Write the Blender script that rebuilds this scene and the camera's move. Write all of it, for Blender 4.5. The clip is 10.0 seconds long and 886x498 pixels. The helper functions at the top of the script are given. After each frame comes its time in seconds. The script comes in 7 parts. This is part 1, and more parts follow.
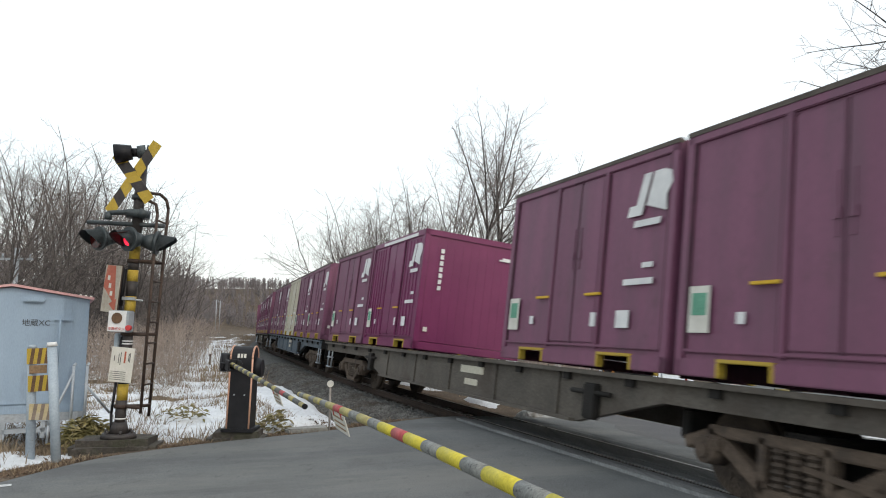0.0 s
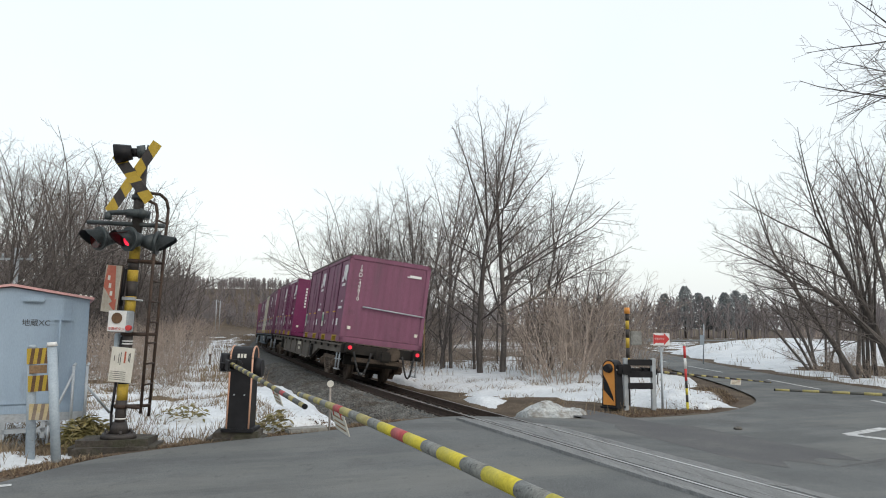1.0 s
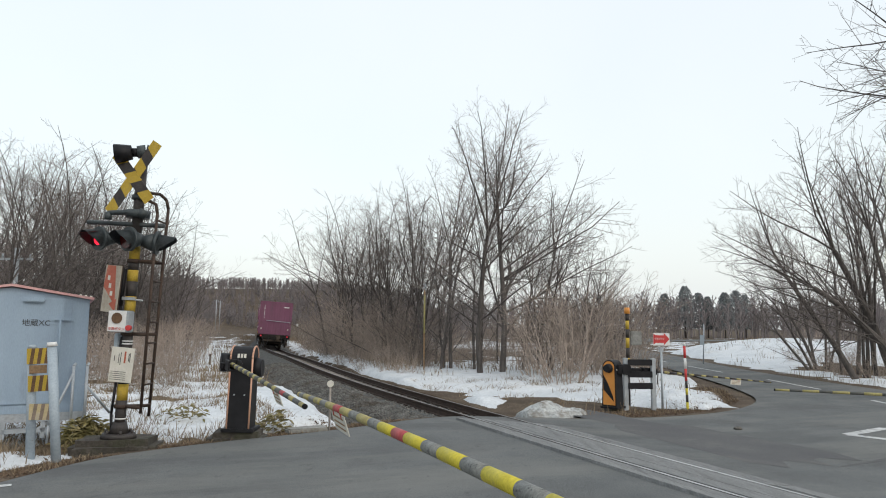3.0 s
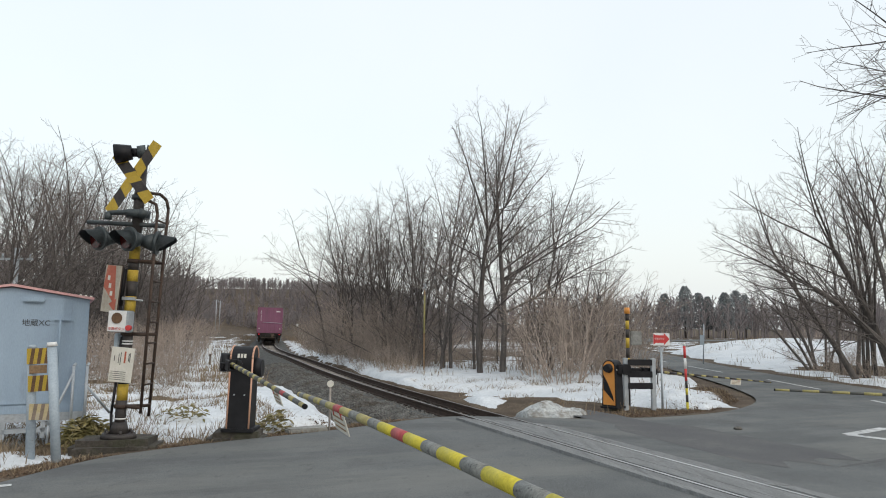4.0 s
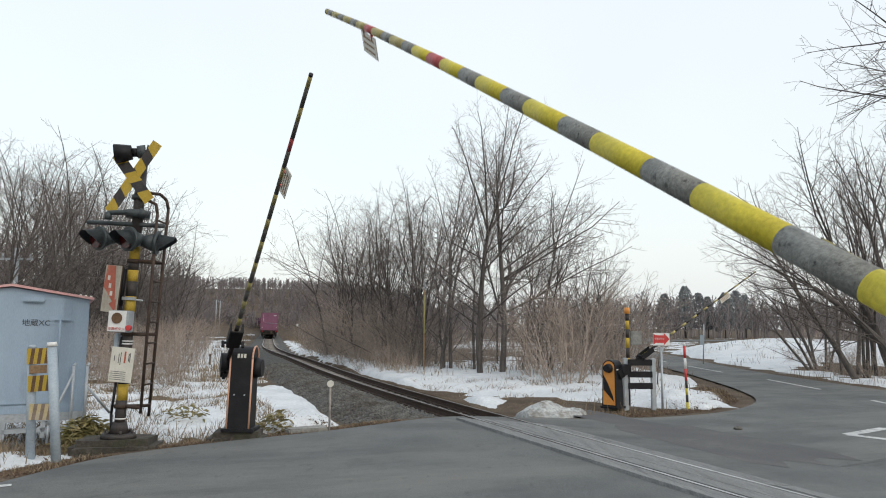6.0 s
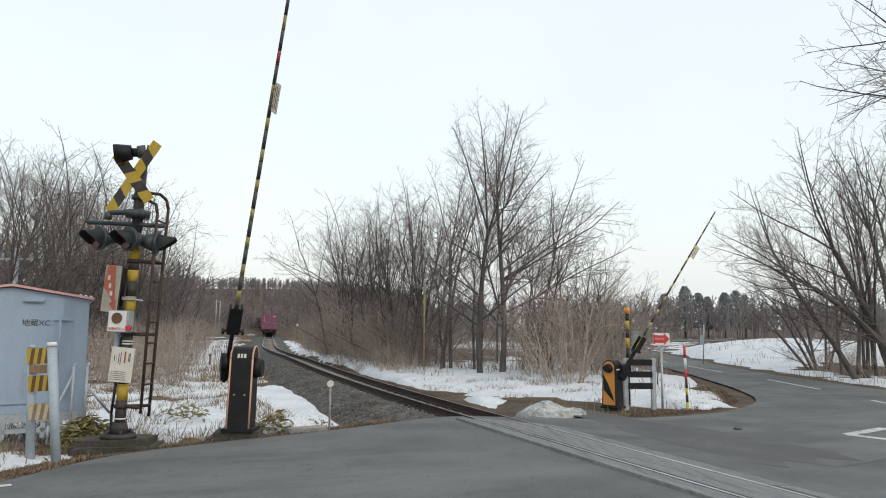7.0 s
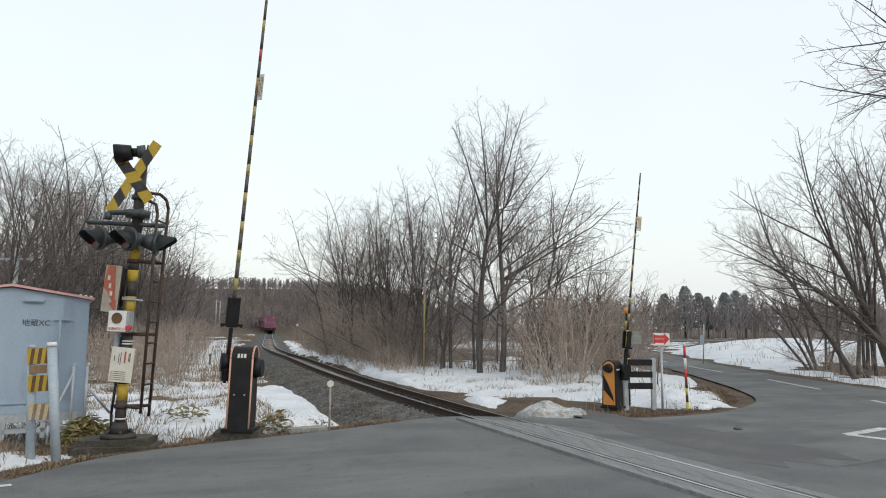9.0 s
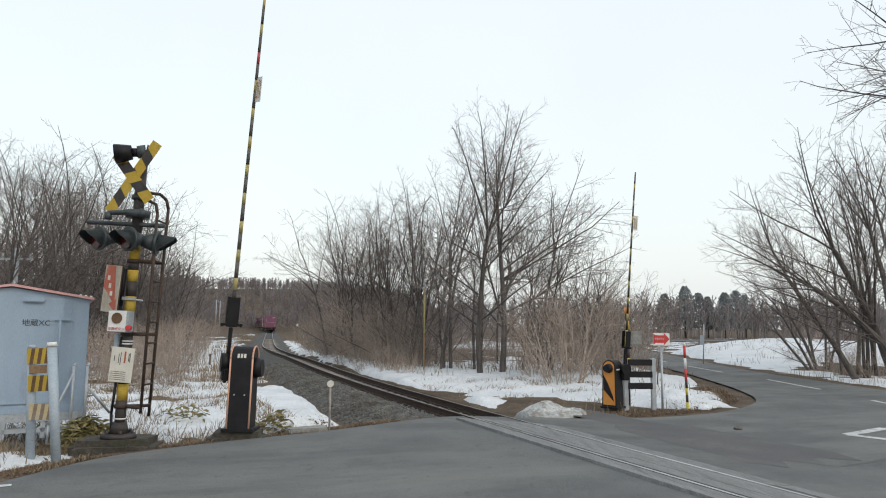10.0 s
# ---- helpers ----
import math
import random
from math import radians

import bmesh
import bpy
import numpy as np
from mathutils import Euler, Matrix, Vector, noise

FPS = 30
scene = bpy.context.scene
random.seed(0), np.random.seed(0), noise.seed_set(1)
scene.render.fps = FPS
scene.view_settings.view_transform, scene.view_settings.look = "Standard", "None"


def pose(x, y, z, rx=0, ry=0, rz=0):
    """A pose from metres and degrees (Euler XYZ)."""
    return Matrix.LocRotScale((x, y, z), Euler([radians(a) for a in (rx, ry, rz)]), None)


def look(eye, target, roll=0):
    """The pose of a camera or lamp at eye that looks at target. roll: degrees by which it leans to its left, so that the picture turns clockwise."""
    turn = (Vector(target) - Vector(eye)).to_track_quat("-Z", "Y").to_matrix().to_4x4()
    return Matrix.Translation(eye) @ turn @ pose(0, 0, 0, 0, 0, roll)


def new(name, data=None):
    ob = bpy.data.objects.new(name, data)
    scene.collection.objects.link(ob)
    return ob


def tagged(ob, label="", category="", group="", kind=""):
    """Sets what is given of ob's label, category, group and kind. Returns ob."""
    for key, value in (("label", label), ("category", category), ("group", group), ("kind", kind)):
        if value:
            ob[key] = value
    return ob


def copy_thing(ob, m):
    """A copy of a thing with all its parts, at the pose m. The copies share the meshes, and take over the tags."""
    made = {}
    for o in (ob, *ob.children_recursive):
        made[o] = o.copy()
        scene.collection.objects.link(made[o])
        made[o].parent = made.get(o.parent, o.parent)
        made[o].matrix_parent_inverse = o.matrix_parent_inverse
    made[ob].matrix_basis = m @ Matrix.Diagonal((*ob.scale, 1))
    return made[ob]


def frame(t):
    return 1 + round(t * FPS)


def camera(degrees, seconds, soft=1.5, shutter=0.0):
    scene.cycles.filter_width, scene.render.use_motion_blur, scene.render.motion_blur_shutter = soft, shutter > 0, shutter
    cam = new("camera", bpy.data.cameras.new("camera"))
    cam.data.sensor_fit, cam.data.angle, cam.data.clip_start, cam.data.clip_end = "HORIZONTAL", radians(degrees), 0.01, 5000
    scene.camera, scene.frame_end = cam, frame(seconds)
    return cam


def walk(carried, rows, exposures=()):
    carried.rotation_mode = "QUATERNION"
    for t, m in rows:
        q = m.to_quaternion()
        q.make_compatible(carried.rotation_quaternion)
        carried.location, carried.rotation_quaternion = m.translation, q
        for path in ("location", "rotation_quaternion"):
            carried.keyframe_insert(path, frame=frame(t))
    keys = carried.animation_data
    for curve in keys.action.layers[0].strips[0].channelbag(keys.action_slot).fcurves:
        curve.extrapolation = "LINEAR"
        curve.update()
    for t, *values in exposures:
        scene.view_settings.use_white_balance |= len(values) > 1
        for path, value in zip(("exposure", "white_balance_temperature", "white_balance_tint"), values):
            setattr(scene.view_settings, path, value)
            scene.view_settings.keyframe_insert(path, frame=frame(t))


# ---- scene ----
# ---------------------------------------------------------------- camera
PI = math.pi
cam = camera(64.86, 10.0, soft=1.05, shutter=0.12)
EYE = Vector((0.0, 0.0, 1.714))
STAND = look(EYE, EYE + Vector((0.0, math.cos(radians(6.29)), math.sin(radians(6.29)))), roll=0.52)
walk(cam, [(0.0, STAND), (10.0, STAND)], exposures=[(0.0, 0.28), (0.5, 0.22), (1.0, 0.12), (2.5, 0.05), (10.0, 0.05)])

# ---------------------------------------------------------------- light
SUN_ROT, SUN_EL = radians(140), radians(38)
world = bpy.data.worlds.new("overcast_sky")
scene.world = world
world.use_nodes = True
wn, wl = world.node_tree.nodes, world.node_tree.links
wn.clear()
sky = wn.new("ShaderNodeTexSky")
sky.sky_type, sky.sun_disc = "NISHITA", False
sky.sun_elevation, sky.sun_rotation = SUN_EL, SUN_ROT
sky.dust_density, sky.air_density = 4.0, 1.5
bg_clear = wn.new("ShaderNodeBackground")
bg_clear.inputs[1].default_value = 0.05
wl.new(sky.outputs[0], bg_clear.inputs[0])
coord = wn.new("ShaderNodeTexCoord")
cloud = wn.new("ShaderNodeTexNoise")
cloud.inputs["Scale"].default_value, cloud.inputs["Detail"].default_value = 1.6, 4.0
wl.new(coord.outputs["Generated"], cloud.inputs["Vector"])
ramp = wn.new("ShaderNodeValToRGB")
ramp.color_ramp.elements[0].position, ramp.color_ramp.elements[0].color = 0.3, (0.82, 0.88, 0.90, 1)
ramp.color_ramp.elements[1].position, ramp.color_ramp.elements[1].color = 0.7, (0.90, 0.94, 0.95, 1)
wl.new(cloud.outputs[0], ramp.inputs[0])
bg_cloud = wn.new("ShaderNodeBackground")
bg_cloud.inputs[1].default_value = 0.86
wl.new(ramp.outputs[0], bg_cloud.inputs[0])
add_bg = wn.new("ShaderNodeAddShader")
out_bg = wn.new("ShaderNodeOutputWorld")
wl.new(bg_clear.outputs[0], add_bg.inputs[0])
wl.new(bg_cloud.outputs[0], add_bg.inputs[1])
wl.new(add_bg.outputs[0], out_bg.inputs[0])
sun = new("sun", bpy.data.lights.new("sun", "SUN"))
sun.data.energy, sun.data.angle, sun.data.color = 0.5, radians(25), (1.0, 0.97, 0.92)
sun.matrix_world = look((0, 0, 50), Vector((0, 0, 50)) - Vector((math.sin(SUN_ROT) * math.cos(SUN_EL), math.cos(SUN_ROT) * math.cos(SUN_EL), math.sin(SUN_EL))))


# ---------------------------------------------------------------- materials
def mat(name, a, b, scale=6.0, rough=0.7, metal=0.0, bump=0.0, grain=60.0, stain=None, stain_scale=1.2, stain_at=(0.5, 0.7), stretch=(1, 1, 1), vary=0.0, spec=0.4, dust=0.3):
    """Two colours mixed by a broad noise, broken by a fine grain, with stains of a third colour."""
    m = bpy.data.materials.new(name)
    m.use_nodes = True
    n, l = m.node_tree.nodes, m.node_tree.links
    p = n["Principled BSDF"]
    p.inputs["Metallic"].default_value = metal
    p.inputs["Specular IOR Level"].default_value = spec
    tc = n.new("ShaderNodeTexCoord")
    mp = n.new("ShaderNodeMapping")
    mp.inputs["Scale"].default_value = stretch
    l.new(tc.outputs["Object"], mp.inputs[0])

    def tex(s, detail, rough_=0.6):
        t = n.new("ShaderNodeTexNoise")
        t.inputs["Scale"].default_value, t.inputs["Detail"].default_value, t.inputs["Roughness"].default_value = s, detail, rough_
        l.new(mp.outputs[0], t.inputs["Vector"])
        return t

    def mix(fac, c1, c2, mode="MIX"):
        x = n.new("ShaderNodeMix")
        x.data_type, x.blend_type = "RGBA", mode
        for k, v in ((0, fac), (6, c1), (7, c2)):
            if hasattr(v, "is_output"):
                l.new(v, x.inputs[k])
            elif k == 0:
                x.inputs[0].default_value = v
            else:
                x.inputs[k].default_value = (*v, 1)
        return x.outputs[2]

    def band(sock, lo, hi):
        r = n.new("ShaderNodeMapRange")
        r.inputs[1].default_value, r.inputs[2].default_value = lo, hi
        l.new(sock, r.inputs[0])
        return r.outputs[0]

    broad, fine = tex(scale, 5), tex(grain, 3)
    col = mix(band(broad.outputs[0], 0.35, 0.65), a, b)
    g = n.new("ShaderNodeMapRange")
    g.inputs[1].default_value, g.inputs[2].default_value, g.inputs[3].default_value, g.inputs[4].default_value = 0.3, 0.7, 1 - dust, 1 + dust * 0.6
    l.new(fine.outputs[0], g.inputs[0])
    gc = n.new("ShaderNodeCombineColor")
    for k in range(3):
        l.new(g.outputs[0], gc.inputs[k])
    col = mix(1.0, col, gc.outputs[0], "MULTIPLY")
    if stain:
        st = tex(stain_scale, 6, 0.7)
        col = mix(band(st.outputs[0], *stain_at), col, stain)
    if vary:
        oi = n.new("ShaderNodeObjectInfo")
        v = n.new("ShaderNodeMapRange")
        v.inputs[3].default_value, v.inputs[4].default_value = 1 - vary, 1 + vary
        l.new(oi.outputs["Random"], v.inputs[0])
        hs = n.new("ShaderNodeHueSaturation")
        l.new(v.outputs[0], hs.inputs["Value"])
        l.new(col, hs.inputs["Color"])
        col = hs.outputs[0]
    l.new(col, p.inputs["Base Color"])
    rr = n.new("ShaderNodeMapRange")
    rr.inputs[3].default_value, rr.inputs[4].default_value = max(0.02, rough - 0.12), min(1, rough + 0.12)
    l.new(broad.outputs[0], rr.inputs[0])
    l.new(rr.outputs[0], p.inputs["Roughness"])
    if bump:
        bp = n.new("ShaderNodeBump")
        bp.inputs["Strength"].default_value, bp.inputs["Distance"].default_value = bump, 0.02
        l.new(fine.outputs[0], bp.inputs["Height"])
        l.new(bp.outputs[0], p.inputs["Normal"])
    return m


def glow(name, colour, strength, rough=0.4):
    m = bpy.data.materials.new(name)
    m.use_nodes = True
    p = m.node_tree.nodes["Principled BSDF"]
    p.inputs["Base Color"].default_value = (*colour, 1)
    p.inputs["Roughness"].default_value = rough
    p.inputs["Emission Color"].default_value = (*colour, 1)
    p.inputs["Emission Strength"].default_value = strength
    return m


def streaks(m, colour, scale, turn, flat, at, most):
    """Lays long soft streaks of another colour over a material, drawn out along the turn in degrees."""
    n, l = m.node_tree.nodes, m.node_tree.links
    p = n["Principled BSDF"]
    old = p.inputs["Base Color"].links[0].from_socket
    tc, r, mp, t, b, x = n.new("ShaderNodeTexCoord"), n.new("ShaderNodeMapping"), n.new("ShaderNodeMapping"), n.new("ShaderNodeTexNoise"), n.new("ShaderNodeMapRange"), n.new("ShaderNodeMix")
    r.inputs["Rotation"].default_value = (0, 0, radians(-turn))
    mp.inputs["Scale"].default_value = (flat, 1, 1)
    t.inputs["Scale"].default_value, t.inputs["Detail"].default_value, t.inputs["Roughness"].default_value = scale, 6, 0.68
    b.inputs[1].default_value, b.inputs[2].default_value, b.inputs[4].default_value = at[0], at[1], most
    x.data_type = "RGBA"
    l.new(tc.outputs["Object"], r.inputs[0])
    l.new(r.outputs[0], mp.inputs[0])
    l.new(mp.outputs[0], t.inputs["Vector"])
    l.new(t.outputs[0], b.inputs[0])
    l.new(b.outputs[0], x.inputs[0])
    l.new(old, x.inputs[6])
    x.inputs[7].default_value = (*colour, 1)
    l.new(x.outputs[2], p.inputs["Base Color"])


M = {}
M["asphalt"] = mat("asphalt", (0.118, 0.125, 0.127), (0.158, 0.164, 0.164), 0.9, 0.9, 0, 0.5, 70, (0.095, 0.096, 0.097), 0.42, (0.50, 0.70), dust=0.35, spec=0.2)
streaks(M["asphalt"], (0.192, 0.194, 0.182), 0.42, 25, 0.25, (0.47, 0.60), 0.60)
streaks(M["asphalt"], (0.088, 0.092, 0.094), 0.55, 22, 0.2, (0.51, 0.61), 0.55)
streaks(M["asphalt"], (0.062, 0.062, 0.062), 9.0, 80, 0.5, (0.60, 0.68), 0.4)
M["patch"] = mat("asphalt_patch", (0.10, 0.10, 0.105), (0.125, 0.125, 0.125), 1.2, 0.9, 0, 0.3, 90, (0.15, 0.148, 0.14), 0.6, (0.55, 0.75), spec=0.2)
M["soil"] = mat("dry_grass_soil", (0.090, 0.068, 0.052), (0.155, 0.122, 0.092), 1.1, 0.95, 0, 0.9, 24, (0.062, 0.050, 0.038), 0.6, (0.5, 0.7), dust=0.55, spec=0.1)
M["snow"] = mat("old_snow", (0.53, 0.56, 0.59), (0.69, 0.715, 0.74), 0.9, 0.75, 0, 0.7, 14, (0.40, 0.37, 0.33), 0.9, (0.56, 0.78), dust=0.14, spec=0.3)
M["dirty_snow"] = mat("dirty_granular_snow", (0.33, 0.345, 0.345), (0.50, 0.52, 0.52), 2.5, 0.8, 0, 1.0, 16, (0.20, 0.18, 0.155), 2.6, (0.50, 0.68), dust=0.4, spec=0.2)
M["litter"] = mat("leaf_litter", (0.080, 0.054, 0.040), (0.165, 0.115, 0.082), 3, 0.95, 0, 0, 20, (0.050, 0.038, 0.030), 2, (0.5, 0.68), spec=0.1)
M["ballast"] = mat("ballast", (0.070, 0.073, 0.073), (0.135, 0.135, 0.130), 8, 0.95, 0, 1.0, 26, (0.055, 0.048, 0.042), 1.0, (0.50, 0.72), dust=0.65, spec=0.15)
M["stone"] = mat("ballast_stone", (0.078, 0.077, 0.073), (0.182, 0.178, 0.168), 5, 0.9, 0, 0.3, 40, (0.068, 0.056, 0.046), 0.8, (0.48, 0.68), dust=0.45, spec=0.2)
M["rail"] = mat("rusty_rail", (0.040, 0.028, 0.023), (0.072, 0.050, 0.040), 7, 0.75, 0.3, 0.3, 60, spec=0.3)
# one steel in two tones, the brighter has the deck's shine in its colour
M["railtop"] = mat("dull_rail_head", (0.20, 0.19, 0.185), (0.30, 0.285, 0.28), 3, 0.45, 0.8, 0.05, 60, dust=0.1)
M["railbright"] = mat("rail_head_with_shine", (0.42, 0.42, 0.42), (0.54, 0.54, 0.54), 3, 0.3, 0.85, 0.03, 60, dust=0.1)
M["sleeper"] = mat("old_timber", (0.17, 0.152, 0.138), (0.29, 0.265, 0.24), 5, 0.9, 0, 0.6, 30, (0.30, 0.28, 0.26), 2.0, (0.56, 0.75), vary=0.30, stretch=(0.4, 3, 1))
M["deck"] = mat("weathered_deck", (0.165, 0.170, 0.172), (0.225, 0.230, 0.230), 2.2, 0.85, 0, 0.5, 26, (0.105, 0.107, 0.11), 1.6, (0.55, 0.75), vary=0.06, stretch=(4, 0.35, 1), dust=0.3)
M["concrete"] = mat("mossy_concrete", (0.048, 0.042, 0.036), (0.092, 0.082, 0.070), 5, 0.92, 0, 0.8, 30, (0.040, 0.044, 0.024), 2.2, (0.5, 0.68))
M["maroon"] = mat("maroon_paint", (0.160, 0.056, 0.102), (0.198, 0.074, 0.128), 1.3, 0.55, 0, 0.06, 30, (0.125, 0.060, 0.090), 0.9, (0.50, 0.75), dust=0.14, vary=0.08, stretch=(2.5, 2.5, 0.4))
streaks(M["maroon"], (0.085, 0.045, 0.055), 3.0, 0, 1.0, (0.58, 0.75), 0.5)
M["roofedge"] = mat("grimy_roof_edge", (0.075, 0.062, 0.052), (0.12, 0.10, 0.085), 3, 0.8, 0, 0.1, 40)
M["wheel"] = mat("dark_wheel_steel", (0.050, 0.038, 0.030), (0.100, 0.076, 0.058), 5, 0.85, 0.1, 0.2, 40)
M["maroon_fresh"] = mat("bright_maroon_paint", (0.140, 0.018, 0.076), (0.168, 0.024, 0.090), 1.3, 0.42, 0, 0.05, 30, dust=0.08)
M["cream"] = mat("cream_paint", (0.50, 0.47, 0.37), (0.58, 0.55, 0.45), 1.3, 0.6, 0, 0.05, 30, (0.35, 0.28, 0.2), 1.4, (0.55, 0.8), dust=0.15)
M["seam"] = mat("grimy_seam", (0.055, 0.022, 0.035), (0.085, 0.03, 0.05), 4, 0.7, 0.1, 0.1, 50)
M["wagon"] = mat("wagon_grey_grime", (0.082, 0.072, 0.061), (0.128, 0.112, 0.094), 1.5, 0.8, 0.1, 0.2, 30, (0.065, 0.050, 0.040), 1.1, (0.5, 0.72))
M["wagon_blue"] = mat("wagon_blue_grime", (0.075, 0.10, 0.125), (0.11, 0.14, 0.165), 1.5, 0.75, 0.1, 0.2, 30, (0.065, 0.055, 0.045), 1.1, (0.5, 0.72))
# grime taken near black, with the shade behind the sills in its colour
M["under"] = mat("shaded_underframe_grime", (0.012, 0.011, 0.010), (0.028, 0.024, 0.021), 3, 0.9, 0.1, 0.3, 40)
M["bogie"] = mat("bogie_dust", (0.074, 0.053, 0.039), (0.130, 0.097, 0.072), 4, 0.9, 0.0, 0.3, 40, (0.055, 0.042, 0.034), 3.5, (0.5, 0.66))
M["white"] = mat("white_paint", (0.62, 0.62, 0.62), (0.74, 0.74, 0.73), 4, 0.6, 0, 0.02, 60, dust=0.08)
M["roadwhite"] = mat("worn_road_paint", (0.42, 0.43, 0.43), (0.60, 0.61, 0.61), 6, 0.85, 0, 0.2, 40, (0.18, 0.18, 0.18), 5, (0.55, 0.65))
M["yellow"] = mat("yellow_paint", (0.60, 0.36, 0.015), (0.68, 0.43, 0.03), 6, 0.55, 0, 0.05, 50, (0.35, 0.22, 0.05), 5, (0.6, 0.8), dust=0.15)
M["lemon"] = mat("barrier_yellow", (0.50, 0.42, 0.035), (0.58, 0.49, 0.05), 9, 0.6, 0, 0.1, 80, (0.40, 0.33, 0.07), 30, (0.60, 0.75), dust=0.2)
M["pole_grey"] = mat("barrier_worn_black", (0.17, 0.175, 0.165), (0.235, 0.24, 0.225), 26, 0.65, 0, 0.25, 120, (0.05, 0.05, 0.05), 42, (0.56, 0.66), dust=0.3)
M["lemon_dull"] = mat("weathered_barrier_yellow", (0.33, 0.28, 0.10), (0.40, 0.35, 0.15), 9, 0.7, 0, 0.15, 60, (0.22, 0.20, 0.13), 12, (0.52, 0.7), dust=0.25)
# old yellow, dimmed in colour for the crossed boards seen against the light
M["yellow_old"] = mat("old_dimmed_sign_yellow", (0.42, 0.29, 0.035), (0.50, 0.35, 0.05), 9, 0.7, 0, 0.1, 60, (0.26, 0.19, 0.07), 9, (0.55, 0.75), dust=0.2)
M["pole_dull"] = mat("weathered_barrier_black", (0.075, 0.075, 0.068), (0.12, 0.12, 0.11), 14, 0.7, 0, 0.25, 80, (0.05, 0.05, 0.05), 18, (0.58, 0.75), dust=0.3)
M["pole_red"] = mat("barrier_red_band", (0.34, 0.055, 0.06), (0.42, 0.09, 0.09), 12, 0.6, 0, 0.1, 60, dust=0.2)
M["black"] = mat("black_paint", (0.010, 0.010, 0.012), (0.018, 0.018, 0.021), 5, 0.5, 0, 0.03, 60, dust=0.15, spec=0.22)
M["stripe_black"] = mat("faded_black_stripe", (0.030, 0.026, 0.026), (0.055, 0.048, 0.045), 8, 0.6, 0, 0.05, 60)
M["brown_stripe"] = mat("faded_brown_stripe", (0.10, 0.055, 0.03), (0.15, 0.085, 0.045), 8, 0.7, 0, 0.05, 60)
M["orange"] = mat("orange_reflector", (0.62, 0.25, 0.05), (0.68, 0.30, 0.07), 8, 0.5, 0, 0.02, 60, dust=0.1)
M["pink"] = mat("faded_orange_edge", (0.55, 0.30, 0.20), (0.62, 0.36, 0.26), 8, 0.5, 0, 0.02, 60, dust=0.1)
M["red"] = mat("red_paint", (0.48, 0.035, 0.04), (0.55, 0.055, 0.05), 6, 0.5, 0, 0.02, 60, dust=0.12)
M["redfade"] = mat("faded_red_print", (0.40, 0.095, 0.055), (0.47, 0.135, 0.085), 6, 0.6, 0, 0.02, 60, (0.62, 0.34, 0.24), 7, (0.55, 0.8), dust=0.15)
M["hutblue"] = mat("pale_blue_paint", (0.255, 0.335, 0.430), (0.300, 0.385, 0.478), 1.2, 0.5, 0, 0.03, 40, (0.20, 0.245, 0.295), 1.8, (0.58, 0.78), stretch=(2, 2, 0.5), dust=0.08)
M["hutroof"] = mat("red_roof_trim", (0.52, 0.26, 0.26), (0.60, 0.36, 0.35), 4, 0.6, 0, 0.03, 40, dust=0.12)
M["galv"] = mat("galvanised_steel", (0.34, 0.37, 0.40), (0.44, 0.47, 0.50), 6, 0.5, 0.4, 0.05, 50, (0.26, 0.26, 0.25), 3, (0.58, 0.75), dust=0.12)
M["postblue"] = mat("grey_blue_post", (0.30, 0.36, 0.42), (0.38, 0.44, 0.49), 4, 0.6, 0.1, 0.04, 50, (0.22, 0.20, 0.18), 3, (0.6, 0.78), dust=0.12)
M["ironbrown"] = mat("rusty_ladder_iron", (0.045, 0.032, 0.027), (0.085, 0.058, 0.045), 8, 0.75, 0.3, 0.15, 50)
M["lampgrey"] = mat("dark_grey_green_housing", (0.036, 0.046, 0.050), (0.060, 0.072, 0.076), 4, 0.5, 0.1, 0.03, 50)
M["lens"] = mat("dark_red_glass", (0.05, 0.008, 0.008), (0.07, 0.012, 0.012), 6, 0.15, 0, 0, 50)
M["lens_lit"] = glow("lit_red_glass", (1.0, 0.02, 0.05), 1.6)
M["tail_lit"] = glow("lit_tail_lamp", (0.85, 0.02, 0.05), 0.35)
M["signwhite"] = mat("sign_white", (0.55, 0.53, 0.47), (0.66, 0.64, 0.58), 5, 0.55, 0, 0.01, 60, (0.42, 0.38, 0.30), 3, (0.58, 0.8), dust=0.06)
M["signbeige"] = mat("weathered_sign_beige", (0.36, 0.32, 0.26), (0.45, 0.41, 0.34), 5, 0.65, 0, 0.02, 60, (0.26, 0.21, 0.16), 4, (0.52, 0.75), dust=0.12)
M["ink"] = mat("dark_print", (0.025, 0.027, 0.03), (0.04, 0.042, 0.045), 8, 0.6)
M["wood"] = mat("bare_board", (0.24, 0.15, 0.08), (0.32, 0.21, 0.12), 4, 0.8, 0, 0.2, 40)
M["bark"] = mat("grey_bark", (0.078, 0.070, 0.066), (0.142, 0.127, 0.118), 3, 0.95, 0, 0.6, 22, stretch=(3, 3, 0.6), vary=0.25, spec=0.1)
M["twig"] = mat("bare_twigs", (0.150, 0.130, 0.122), (0.245, 0.214, 0.200), 2, 0.95, 0, 0, 20, vary=0.22, spec=0.1)
M["brush"] = mat("brown_brush", (0.300, 0.245, 0.208), (0.430, 0.360, 0.310), 1.5, 0.95, 0, 0, 20, vary=0.28, spec=0.1)
M["grass"] = mat("straw", (0.20, 0.152, 0.105), (0.30, 0.238, 0.165), 2, 0.95, 0, 0, 20, (0.15, 0.105, 0.068), 1.5, (0.48, 0.68), spec=0.1)
M["bamboo"] = mat("sasa_leaf", (0.165, 0.150, 0.050), (0.275, 0.230, 0.110), 6, 0.6, 0, 0, 30, vary=0.2)
